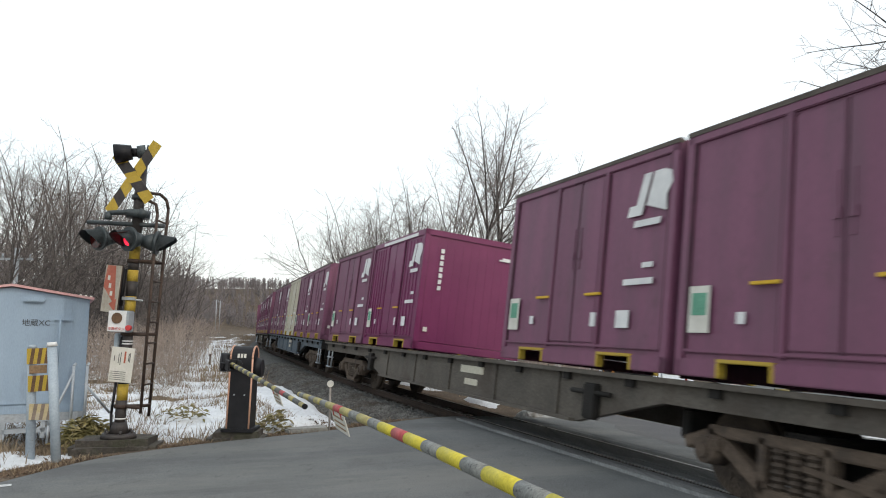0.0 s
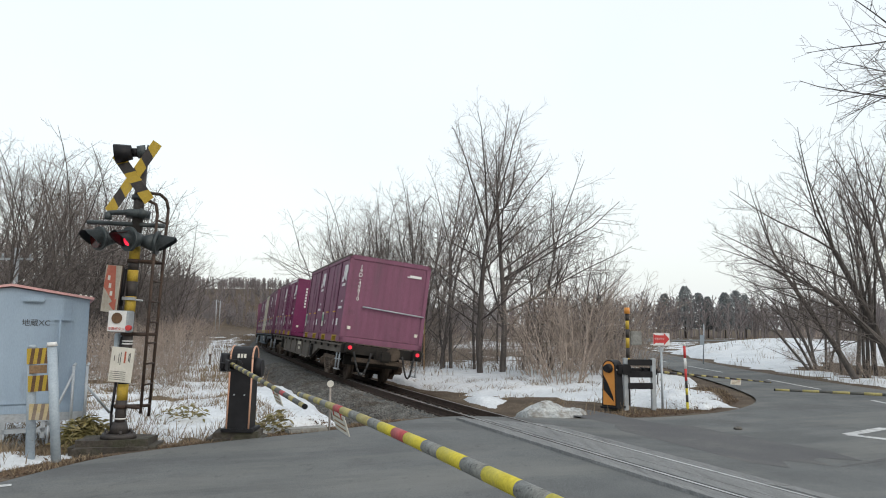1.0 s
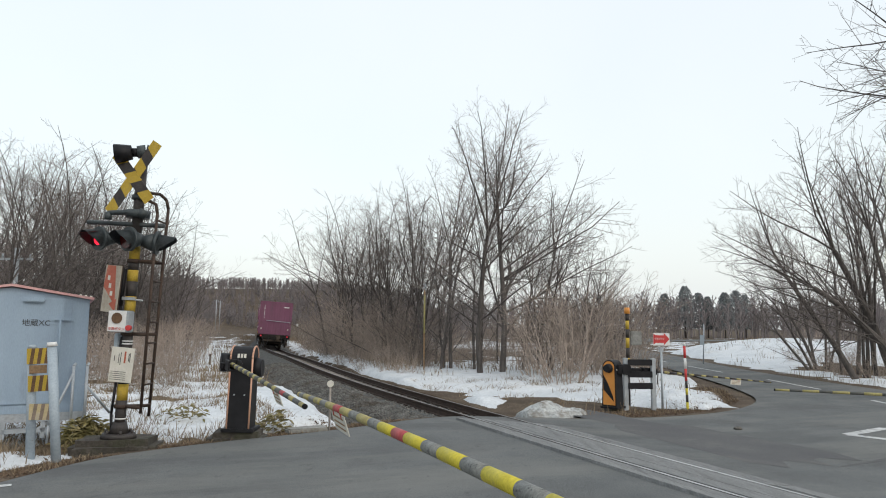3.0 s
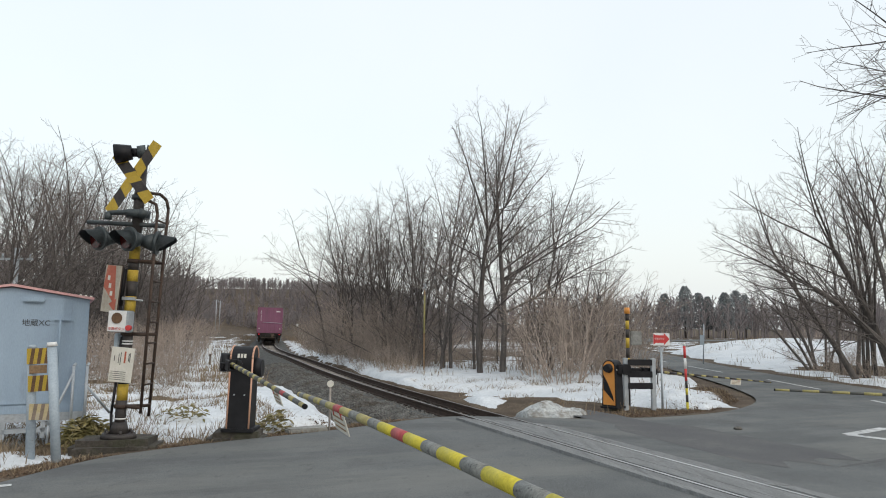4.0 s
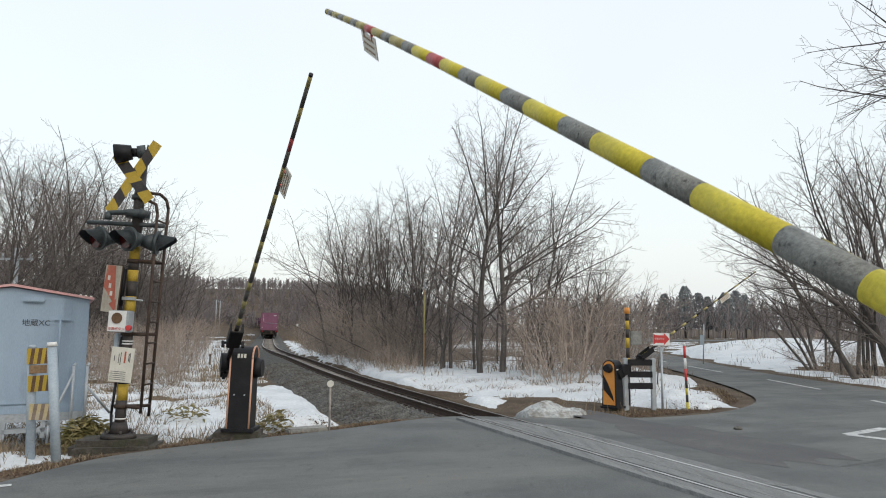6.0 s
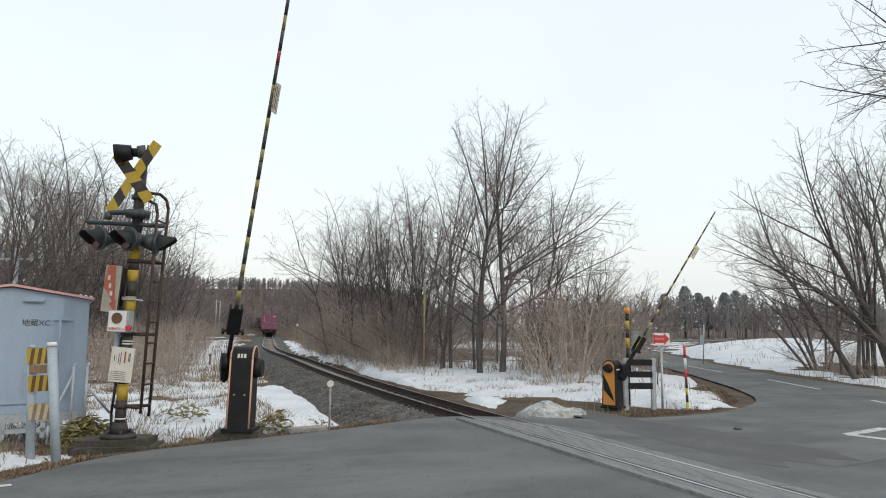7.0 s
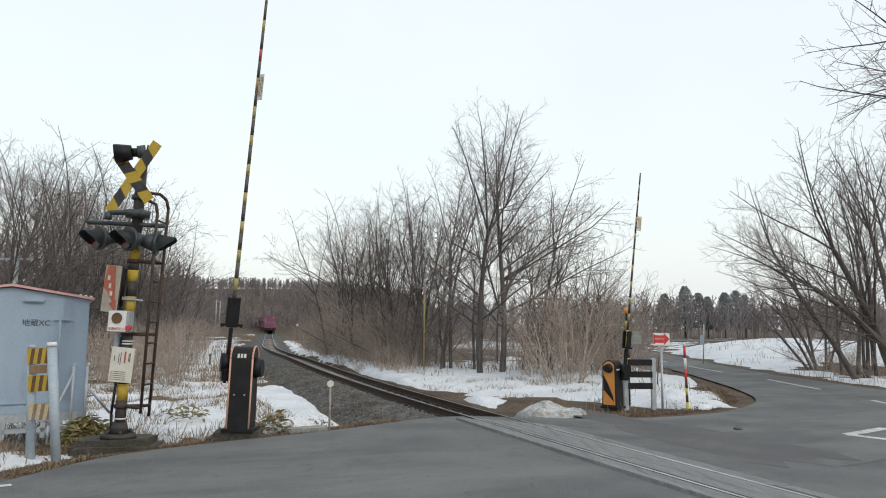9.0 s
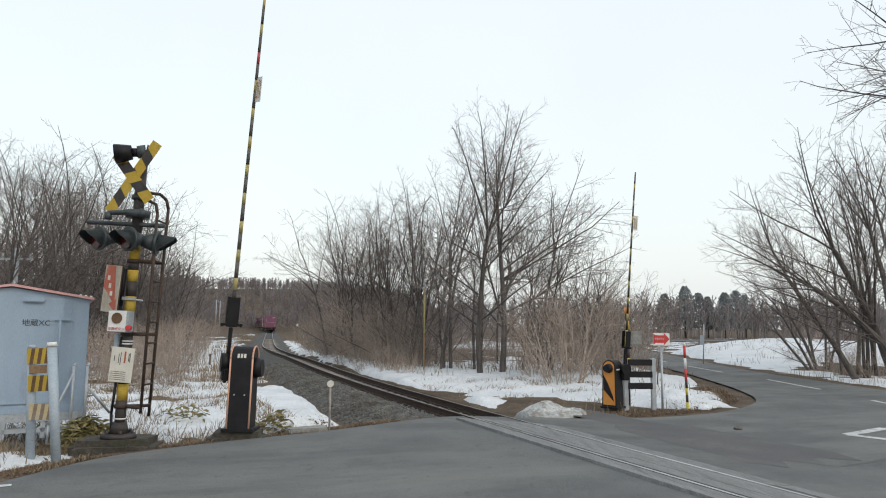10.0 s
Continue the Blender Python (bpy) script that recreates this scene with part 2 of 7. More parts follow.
# needles paled towards grey-blue, the colour carries the distance haze
M["pine"] = mat("hazed_pine_needles", (0.165, 0.182, 0.190), (0.220, 0.240, 0.246), 1.5, 0.9, 0, 0, 10, vary=0.2, spec=0.1)
# distance haze is put into this pale grey-brown, no mist is modelled
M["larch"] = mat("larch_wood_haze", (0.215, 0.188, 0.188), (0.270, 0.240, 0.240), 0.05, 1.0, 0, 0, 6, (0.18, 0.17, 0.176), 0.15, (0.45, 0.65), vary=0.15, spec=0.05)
M["rubber"] = mat("rubber", (0.02, 0.02, 0.02), (0.035, 0.035, 0.035), 5, 0.8)
M["green"] = mat("green_print", (0.10, 0.30, 0.20), (0.14, 0.36, 0.25), 5, 0.6)


M["board_fade"] = mat("bleached_board_yellow", (0.50, 0.40, 0.22), (0.60, 0.50, 0.30), 8, 0.8, 0, 0.1, 50, (0.40, 0.36, 0.30), 6, (0.5, 0.7), dust=0.2)
M["board_dull"] = mat("bleached_board_brown", (0.20, 0.155, 0.12), (0.28, 0.22, 0.175), 8, 0.8, 0, 0.1, 50, dust=0.2)
M["pale_concrete"] = mat("pale_concrete", (0.22, 0.22, 0.21), (0.32, 0.32, 0.30), 4, 0.9, 0, 0.6, 30, (0.12, 0.11, 0.09), 2.4, (0.52, 0.7))


# ---------------------------------------------------------------- mesh helpers
def lathe(bm, x, y, rings, n=10):
    """A turned shape round the upright through x, y: rings are (z, radius)."""
    rows = [[bm.verts.new((x + r * math.cos(k * 2 * PI / n), y + r * math.sin(k * 2 * PI / n), z)) for k in range(n)] for z, r in rings]
    for p, q in zip(rows[:-1], rows[1:]):
        for k in range(n):
            bm.faces.new((p[k], p[(k + 1) % n], q[(k + 1) % n], q[k]))
    bm.faces.new(list(reversed(rows[0]))), bm.faces.new(rows[-1])


def link(name, bm, material, parent=None, label="", smooth=False):
    me = bpy.data.meshes.new(name)
    bm.to_mesh(me)
    bm.free()
    for m in (material if isinstance(material, (list, tuple)) else [material]):
        me.materials.append(M[m])
    if smooth:
        for p in me.polygons:
            p.use_smooth = True
    ob = new(name, me)
    if parent:
        ob.parent = parent
    if label:
        ob["label"] = label
    return ob


def part(name, bm, material, parent, label="", smooth=False):
    return link(name, bm, material, parent, label, smooth)


def thing(name, m, label, category, group="", kind=""):
    ob = new(name)
    ob.matrix_world = m
    ob.empty_display_size = 0.2
    return tagged(ob, label, category, group, kind)


def box(bm, cx, cy, cz, sx, sy, sz, rot=None, bevel=0.0, mi=0):
    g = bmesh.ops.create_cube(bm, size=1)
    m = Matrix.Translation((cx, cy, cz)) @ (rot or Matrix()) @ Matrix.Diagonal((sx, sy, sz, 1))
    bmesh.ops.transform(bm, matrix=m, verts=g["verts"])
    fs = {f for v in g["verts"] for f in v.link_faces}
    for f in fs:
        f.material_index = mi
    if bevel:
        r = bmesh.ops.bevel(bm, geom=list({e for v in g["verts"] for e in v.link_edges}), offset=bevel, segments=2, affect="EDGES")
        for f in r["faces"]:
            f.material_index = mi


def tube(bm, a, b, r, r2=None, n=10, mi=0, caps=True):
    a, b = Vector(a), Vector(b)
    g = bmesh.ops.create_cone(bm, cap_ends=caps, segments=n, radius1=r, radius2=r if r2 is None else r2, depth=(b - a).length)
    m = Matrix.Translation((a + b) / 2) @ (b - a).to_track_quat("Z", "Y").to_matrix().to_4x4()
    bmesh.ops.transform(bm, matrix=m, verts=g["verts"])
    for f in {f for v in g["verts"] for f in v.link_faces}:
        f.material_index = mi
        if len(f.verts) == 4:
            f.smooth = True


def bent(bm, pts, r, n=8, mi=0):
    for a, b in zip(pts[:-1], pts[1:]):
        tube(bm, a, b, r, n=n, mi=mi)


def prism(bm, outline, y0, y1, mi=0):
    """A solid of the (x, z) outline between y0 and y1."""
    a = [bm.verts.new((x, y0, z)) for x, z in outline]
    b = [bm.verts.new((x, y1, z)) for x, z in outline]
    k = len(a)
    fs = [bm.faces.new(a), bm.faces.new(list(reversed(b)))]
    for i in range(k):
        fs.append(bm.faces.new((a[i], b[i], b[(i + 1) % k], a[(i + 1) % k])))
    for f in fs:
        f.material_index = mi
    bmesh.ops.recalc_face_normals(bm, faces=fs)


def text(name, words, size, m, material, parent, label="", thick=0.002, gap=1.0):
    cu = bpy.data.curves.new(name, "FONT")
    cu.body, cu.size, cu.align_x, cu.align_y, cu.extrude = words, size, "CENTER", "CENTER", thick
    cu.space_line = gap
    tmp = bpy.data.objects.new(name, cu)
    scene.collection.objects.link(tmp)
    me = bpy.data.meshes.new_from_object(tmp)
    bpy.data.objects.remove(tmp)
    me.materials.clear()
    me.materials.append(M[material])
    ob = new(name, me)
    ob.parent = parent
    ob.matrix_local = m
    if label:
        ob["label"] = label
    return ob


def smooth(a, b, v):
    t = np.clip((v - a) / (b - a), 0, 1)
    return t * t * (3 - 2 * t)


def lattice(ix, iy, seed):
    h = np.sin(ix * 127.1 + iy * 311.7 + seed * 74.7) * 43758.5453
    return h - np.floor(h)


def vnoise(x, y, seed=0, octaves=4, scale=1.0):
    x, y = np.asarray(x, float) / scale, np.asarray(y, float) / scale
    tot, amp, norm = 0.0, 1.0, 0.0
    for o in range(octaves):
        ix, iy = np.floor(x), np.floor(y)
        fx, fy = x - ix, y - iy
        fx, fy = fx * fx * (3 - 2 * fx), fy * fy * (3 - 2 * fy)
        v = (lattice(ix, iy, seed + o) * (1 - fx) + lattice(ix + 1, iy, seed + o) * fx) * (1 - fy) + (lattice(ix, iy + 1, seed + o) * (1 - fx) + lattice(ix + 1, iy + 1, seed + o) * fx) * fy
        tot, norm = tot + amp * v, norm + amp
        amp, x, y = amp * 0.55, x * 2.03 + 17.3, y * 2.03 + 9.1
    return tot / norm


def grid_mesh(name, X, Y, Z, material, keep=None, smooth_=True):
    ny, nx = X.shape
    v = np.stack([X, Y, Z], -1).reshape(-1, 3)
    i = np.arange(ny * nx).reshape(ny, nx)
    f = np.stack([i[:-1, :-1], i[:-1, 1:], i[1:, 1:], i[1:, :-1]], -1).reshape(-1, 4)
    if keep is not None:
        f = f[keep.reshape(-1)]
    used = np.unique(f)
    re = np.full(len(v), -1)
    re[used] = np.arange(len(used))
    me = bpy.data.meshes.new(name)
    me.from_pydata(v[used].tolist(), [], re[f].tolist())
    me.materials.append(M[material])
    me.polygons.foreach_set("use_smooth", [smooth_] * len(me.polygons))
    return new(name, me)


# ---------------------------------------------------------------- the line of the track
HEADS = [(-37, -0.46), (-2.9, -0.392), (5.1, -0.3885), (11.1, -0.3574), (19.1, -0.323), (29.1, -0.3215), (39, -0.3007), (50, -0.2721), (62, -0.2435), (155, -0.236), (225, -0.37), (420, -0.75)]
SS = np.linspace(-40, 420, 4601)
HH = np.interp(SS, [a for a, _ in HEADS], [b for _, b in HEADS])
MID = (HH[1:] + HH[:-1]) / 2
TX = np.concatenate([[0], np.cumsum(np.sin(MID) * 0.1)])
TY = np.concatenate([[0], np.cumsum(np.cos(MID) * 0.1)])
TX, TY = TX - TX[431] + 0.809, TY - TY[431] + 13.593


def rail_z(s):
    return np.interp(s, [-40, 28, 52, 82, 160, 420], [0.012, 0.012, -0.22, -0.30, -0.05, 0.0])


def cant(s):
    return np.interp(s, [-40, 40, 68, 140, 200], [0.117, 0.117, 0.02, 0.0, -0.06])


def on_track(s, dx=0.0, dz=0.0):
    """The pose of a thing on the track at s metres along it: y ahead, x to the right, z up from the rail heads."""
    x, y, h = np.interp(s, SS, TX), np.interp(s, SS, TY), np.interp(s, SS, HH)
    m = Matrix.Translation((x, y, float(rail_z(s)))) @ Matrix.Rotation(-h, 4, "Z") @ Matrix.Rotation(float(cant(s)), 4, "Y")
    return m @ Matrix.Translation((dx, 0, dz))


CTX, CTY, CSS, CHH = TX[::10], TY[::10], SS[::10], HH[::10]


def beside(x, y):
    """Metres to the left of the track (negative: right) and along it."""
    x, y = np.asarray(x, float), np.asarray(y, float)
    shape = x.shape
    x, y = x.ravel(), y.ravel()
    d, s = np.empty(len(x)), np.empty(len(x))
    for a in range(0, len(x), 20000):
        xs, ys = x[a:a + 20000, None], y[a:a + 20000, None]
        j = np.argmin((CTX - xs) ** 2 + (CTY - ys) ** 2, 1)
        ex, ey, h = xs[:, 0] - CTX[j], ys[:, 0] - CTY[j], CHH[j]
        d[a:a + 20000] = -(ex * np.cos(h) - ey * np.sin(h))
        s[a:a + 20000] = CSS[j] + ex * np.sin(h) + ey * np.cos(h)
    return d.reshape(shape), s.reshape(shape)


# ---------------------------------------------------------------- roads
def rounded(pts, steps=6):
    """A closed smooth outline through a few corners."""
    p = np.array(pts, float)
    k = len(p)
    out = []
    for i in range(k):
        a, b, c, d = p[i - 1], p[i], p[(i + 1) % k], p[(i + 2) % k]
        for t in np.arange(steps) / steps:
            out.append(0.5 * (2 * b + (c - a) * t + (2 * a - 5 * b + 4 * c - d) * t * t + (3 * b - a - 3 * c + d) * t ** 3))
    return np.array(out)


ROAD = rounded([(-0.08, 12.45), (-1.53, 10.68), (-3.4, 8.98), (-4.15, 7.6), (-4.6, 4.0), (-4.8, -6), (-4.8, -24), (0.8, -24), (0.8, -6), (0.85, -0.6), (1.9, 1.1), (4.2, 1.5), (9.0, 0.9), (9.6, -6), (9.6, -24), (15.4, -24),
                (15.2, 2), (14.7, 14), (14.35, 26), (14.5, 34), (16.2, 48), (19.5, 72), (30, 100), (70, 116), (140, 120), (140, 128), (66, 125), (26, 113), (15.5, 90), (12.2, 63), (11.45, 43), (10.8, 33), (10.15, 27), (9.45, 22.4), (8.6, 19.4), (7.05, 17.15), (5.25, 15.8), (3.2, 15.0), (1.75, 14.4)])


def road_distance(x, y):
    """Distance to the road's outline, negative inside."""
    x, y = np.asarray(x, float), np.asarray(y, float)
    shape = x.shape
    x, y = x.ravel(), y.ravel()
    best, inside = np.full(len(x), 1e9), np.zeros(len(x), bool)
    for a, b in zip(ROAD, np.roll(ROAD, -1, 0)):
        e = b - a
        t = np.clip(((x - a[0]) * e[0] + (y - a[1]) * e[1]) / max(1e-9, e @ e), 0, 1)
        best = np.minimum(best, np.hypot(x - a[0] - t * e[0], y - a[1] - t * e[1]))
        if abs(e[1]) > 1e-9:
            inside ^= ((a[1] > y) != (b[1] > y)) & (x < (y - a[1]) / e[1] * e[0] + a[0])
    return np.where(inside, -best, best).reshape(shape)


def road_z(x, y):
    d, s = beside(x, y)
    return np.where(d > 0, 0.15 * np.tanh(0.115 * d / 0.15), 0.25 * np.tanh(0.115 * d / 0.25)) + 0.012


def ground_z(x, y):
    """The lie of the land."""
    x, y = np.asarray(x, float), np.asarray(y, float)
    d, s = beside(x, y)
    rz = rail_z(s)
    nat = np.where(d > 0, -0.20 + 0 * d, -0.36 + 0 * d) + 0.22 * (vnoise(x, y, 3, 4, 5.0) - 0.5) + 0.07 * (vnoise(x, y, 8, 3, 0.9) - 0.5)
    nat = nat + (rz * 1.0 - 0.0) * np.exp(-(d / 25.0) ** 2)
    # far land: the wooded hill beyond the bend, and rising woods behind the hut
    far = np.hypot(x, y)
    nat = nat + 18.6 * smooth(195, 335, far) * (0.55 + 0.45 * smooth(0.02, -0.14, x / np.maximum(y, 1))) * smooth(0.06, -0.02, x / np.maximum(y, 1)) * (y > 0)
    nat = nat + 2.0 * smooth(10, 30, d) * smooth(10, 30, y) * smooth(110, 60, y)
    # snow-covered mound between the roads
    nat = nat + 0.95 * np.exp(-(((x - 23.0) / 7.0) ** 2 + ((y - 49.0) / 7.0) ** 2)) + 0.6 * np.exp(-(((x - 31.0) / 9.0) ** 2 + ((y - 46.0) / 9.0) ** 2))
    r = road_distance(x, y)
    t = smooth(0.1, 2.4, r)
    z = (1 - t) * (road_z(x, y) - 0.035) + t * nat
    z = np.where(r < 0.05, road_z(x, y) - 0.06, z)
    # the bed under the ballast
    lean = np.tan(cant(s)) * d
    bed = np.where(np.abs(d) < 1.6, rz - 0.55 + lean, z)
    w = smooth(2.6, 1.6, np.abs(d)) * (r > 0.4)
    return z * (1 - w) + np.minimum(z, bed) * w


def spread(lo, hi, step, far, grow=1.22):
    a = list(np.arange(lo, hi + step / 2, step))
    s = step
    while a[-1] < far:
        s *= grow
        a.append(a[-1] + s)
    s = step
    while a[0] > -far:
        s *= grow
        a.insert(0, a[0] - s)
    return np.array(a)


GX, GY = np.meshgrid(spread(-16, 20, 0.25, 1700), spread(0, 34, 0.25, 1700))
ground = grid_mesh("ground", GX, GY, ground_z(GX, GY), "soil")
tagged(ground, "brown dead grass and bare soil beside the line", "ground", kind="structure")

# snow lies where its depth comes out above nought
PATCHES = [(-5.0, 15.5, 2.6, 4.0, 0.28), (-7.6, 12.6, 2.4, 2.6, 0.22), (-2.55, 12.2, 0.75, 2.2, 0.75), (-2.15, 11.4, 0.6, 0.9, 0.6), (-3.2, 14.5, 0.6, 2.2, 0.6), (-4.4, 18.5, 0.7, 3.0, 0.5), (-5.5, 8.7, 0.8, 0.6, 0.6), (-6.5, 19, 3.5, 5, 0.22), (0, 34, 5, 4, 0.25), (-4, 40, 3, 8, 0.35), (7, 27, 3.5, 3, 0.5), (-3.6, 17, 0.9, 4, 0.4), (-6.3, 9.2, 1.3, 0.9, 0.32), (-9.0, 25, 3.5, 6, 0.36), (-9.9, 33, 2.2, 7, 0.55), (-15.5, 54, 2.6, 12, 0.7), (0.8, 23.5, 2.2, 2.6, 0.62), (-0.4, 27, 1.0, 3, 0.4), (4.6, 22.8, 1.6, 1.4, 0.45), (2.9, 18.0, 1.2, 1.0, -0.8), (0.9, 20.3, 0.5, 0.5, -0.4), (0.9, 19.0, 0.9, 1.2, 0.6), (3, 27, 4, 2.5, 0.6), (-2, 33, 3, 4, 0.3), (-1, 29, 2.5, 2.5, 0.15), (5, 25.5, 2, 1.5, 0.4), (3.6, 21.8, 1.2, 1.2, 0.30), (-1.6, 28, 1.0, 4, 0.2),
           (6.0, 19.4, 1.3, 2.2, 1.0), (7.2, 20.0, 1.0, 2.0, 0.7), (4.7, 17.0, 0.9, 0.8, -1.3), (-2.9, 32, 1.1, 5, 0.55), (-6.9, 45, 1.3, 9, 0.6), (-11.2, 62, 1.3, 12, 0.6), (4.5, 34, 6, 9, 0.5), (2, 28, 3, 3, 0.4), (23, 49, 9, 8, 0.9), (34, 44, 13, 12, 0.6), (17.2, 33, 1.5, 8, 0.36), (17.0, 26, 1.5, 3, 0.5), (50, 82, 45, 40, 0.34), (6, 78, 7, 16, 0.3), (-30, 60, 10, 25, 0.25)]


def snow_depth(x, y):
    d, s = beside(x, y)
    v = vnoise(x, y, 21, 5, 2.2) + (0.40 + 0.55 * smooth(1.0, 3.5, d)) * (vnoise(x, y, 31, 4, 0.6) - 0.5) - 0.80
    for cx, cy, rx, ry, k in PATCHES:
        v = v + k * np.exp(-((x - cx) / rx) ** 2 - ((y - cy) / ry) ** 2)
    v = v + 0.70 * np.exp(-((d + 3.0) / 0.5) ** 2) * smooth(14, 22, s) * smooth(110, 60, s)
    v = v + (0.04 + 0.26 * smooth(14, 30, s)) * smooth(3.0, 4.2, d) * smooth(16, 9, d) * smooth(-4, 2, s) * smooth(110, 70, s)
    v = v - 2.5 * smooth(2.4, 1.7, np.abs(d - 0.25)) - 2.0 * smooth(0.95, 0.25, road_distance(x, y))
    return np.clip(v, -0.5, 0.75) * 0.34


SXG, SYG = np.meshgrid(np.concatenate([np.arange(-40, -14, 0.6), np.arange(-14, 12, 0.16), np.arange(12, 90, 0.7)]), np.concatenate([np.arange(4.5, 30, 0.16), np.arange(30, 70, 0.5), np.arange(70, 150, 1.5)]))
SD = snow_depth(SXG, SYG)
vis = SD > -0.03
keep = vis[:-1, :-1] | vis[1:, :-1] | vis[:-1, 1:] | vis[1:, 1:]
snow = grid_mesh("snow", SXG, SYG, ground_z(SXG, SYG) + SD, "snow", keep)
tagged(snow, "patches of old thawing snow over dead grass", "snow", kind="stuff")


def paved(name, outline, lift, material, step=0.8, label=""):
    from mathutils.geometry import delaunay_2d_cdt
    o = np.array(outline)
    lo, hi = o.min(0), o.max(0)
    inner = []
    for gx in np.arange(lo[0], hi[0], step):
        for gy in np.arange(lo[1], hi[1], step):
            inner.append((gx, gy))
    pts = [Vector(p) for p in o] + [Vector(p) for p in inner]
    k = len(o)
    vs, _, fs, *_ = delaunay_2d_cdt(pts, [(i, (i + 1) % k) for i in range(k)], [], 1, 1e-4)
    vx, vy = np.array([v.x for v in vs]), np.array([v.y for v in vs])
    z = road_z(vx, vy) + lift
    me = bpy.data.meshes.new(name)
    me.from_pydata(np.stack([vx, vy, z], 1).tolist(), [], [list(f) for f in fs])
    me.materials.append(M[material])
    ob = new(name, me)
    me.polygons.foreach_set("use_smooth", [True] * len(me.polygons))
    return ob


road = paved("road", ROAD, 0.0, "asphalt", 0.9)
tagged(road, "worn grey asphalt road bending round the crossing", "road", kind="structure")
verge_island = paved("verge_island", [(9.75 + 1.35 * math.cos(a), 7.5 + 2.5 * math.sin(a)) for a in np.linspace(0, 2 * PI, 29)[:-1]], 0.04, "soil", 0.4)
tagged(verge_island, "bare soil island under the outer barrier machine", "traffic island", kind="structure")


# ---------------------------------------------------------------- ballast, rails, sleepers
def swept(name, profile, s0, s1, step, material, mat_of=None, bumpy=0.0, closed=True):
    """A profile (x across, z up) carried along the track."""
    ss = np.arange(s0, s1 + 1e-6, step)
    k = len(profile)
    verts, faces, mats = [], [], []
    for s in ss:
        m = on_track(float(s))
        for j, (px, pz) in enumerate(profile):
            verts.append(m @ Vector((px, 0, pz)))
    for i in range(len(ss) - 1):
        for j in range(k if closed else k - 1):
            a, b = i * k + j, i * k + (j + 1) % k
            faces.append((a, b, b + k, a + k))
            mats.append(mat_of(j) if mat_of else 0)
    me = bpy.data.meshes.new(name)
    if bumpy:
        va = np.array(verts)
        va[:, 2] += bumpy * (vnoise(va[:, 0], va[:, 1], 5, 3, 0.35) - 0.5) * 2
        verts = va.tolist()
    me.from_pydata([tuple(v) for v in verts], [], faces)
    for x in (material if isinstance(material, list) else [material]):
        me.materials.append(M[x])
    me.polygons.foreach_set("material_index", mats)
    ob = new(name, me)
    return ob


track = thing("railway_track", Matrix(), "single curving railway track of rusty rails on dark sleepers", "railway track", kind="structure")
RAIL_PROFILE = [(-0.0325, 0.0), (-0.02, 0.004), (0.02, 0.004), (0.0325, 0.0), (0.0325, -0.03), (0.008, -0.045), (0.008, -0.125), (0.062, -0.14), (0.062, -0.153), (-0.062, -0.153), (-0.062, -0.14), (-0.008, -0.125), (-0.008, -0.045), (-0.0325, -0.03)]
for side in (-0.566, 0.566):
    # the stretch through the deck takes the head with painted shine
    for s0, s1, head in ((-16, 2.6, "railbright"), (2.6, 320, "railtop")):
        r = swept("rail", [(x + side, z + 0.014) for x, z in RAIL_PROFILE], s0, s1, 0.6, ["rail", head], lambda j: 1 if j in (0, 1, 2) else 0)
        r.parent = track

bank = swept("ballast_bank", [(-3.3, -1.1), (-2.9, -0.80), (-2.5, -0.58), (-2.1, -0.38), (-1.75, -0.22), (-1.4, -0.150), (-0.9, -0.130), (-0.52, -0.185), (0, -0.22), (0.52, -0.19), (0.9, -0.150), (1.35, -0.165), (1.6, -0.20), (2.0, -0.40), (2.5, -0.70), (3.0, -1.1)],
             1.9, 320, 0.3, "ballast", bumpy=0.035, closed=False)
tagged(bank, "grey crushed stone ballast bank under the track", "ballast", kind="structure")

bm = bmesh.new()
box(bm, 0, 0, 0, 2.1, 0.20, 0.14, bevel=0.012)
sleeper_first = link("sleeper", bm, "sleeper", track)
sleeper_first.matrix_local = on_track(2.6, 0, -0.222)
for i in range(1, 150):
    o = new("sleeper", sleeper_first.data)
    o.parent = track
    o.matrix_local = on_track(2.6 + i * 0.62, random.uniform(-0.03, 0.03), -0.222) @ Matrix.Rotation(random.uniform(-0.012, 0.012), 4, "Z")
# rail chairs and spikes, one pair on each near sleeper
bm = bmesh.new()
box(bm, 0, 0, 0, 0.24, 0.13, 0.014)
for a in (-0.085, 0.085):
    box(bm, a, 0.03, 0.016, 0.03, 0.03, 0.022)
    box(bm, a, -0.03, 0.016, 0.03, 0.03, 0.022)
plate_first = link("tie_plate", bm, "rail", track)
plate_first.matrix_local = on_track(2.6, -0.566, -0.152)
for i in range(0, 60):
    for side in (-0.566, 0.566):
        if i or side > 0:
            o = new("tie_plate", plate_first.data)
            o.parent = track
            o.matrix_local = on_track(2.6 + i * 0.62, side, -0.152)

# loose stones of the bank, joined
def stone_shape(rng):
    bm = bmesh.new()
    bmesh.ops.create_icosphere(bm, subdivisions=1, radius=1)
    for v in bm.verts:
        v.co *= rng.uniform(0.65, 1.25)
    v = np.array([x.co[:] for x in bm.verts])
    f = np.array([[x.index for x in p.verts] for p in bm.faces])
    bm.free()
    return v, f


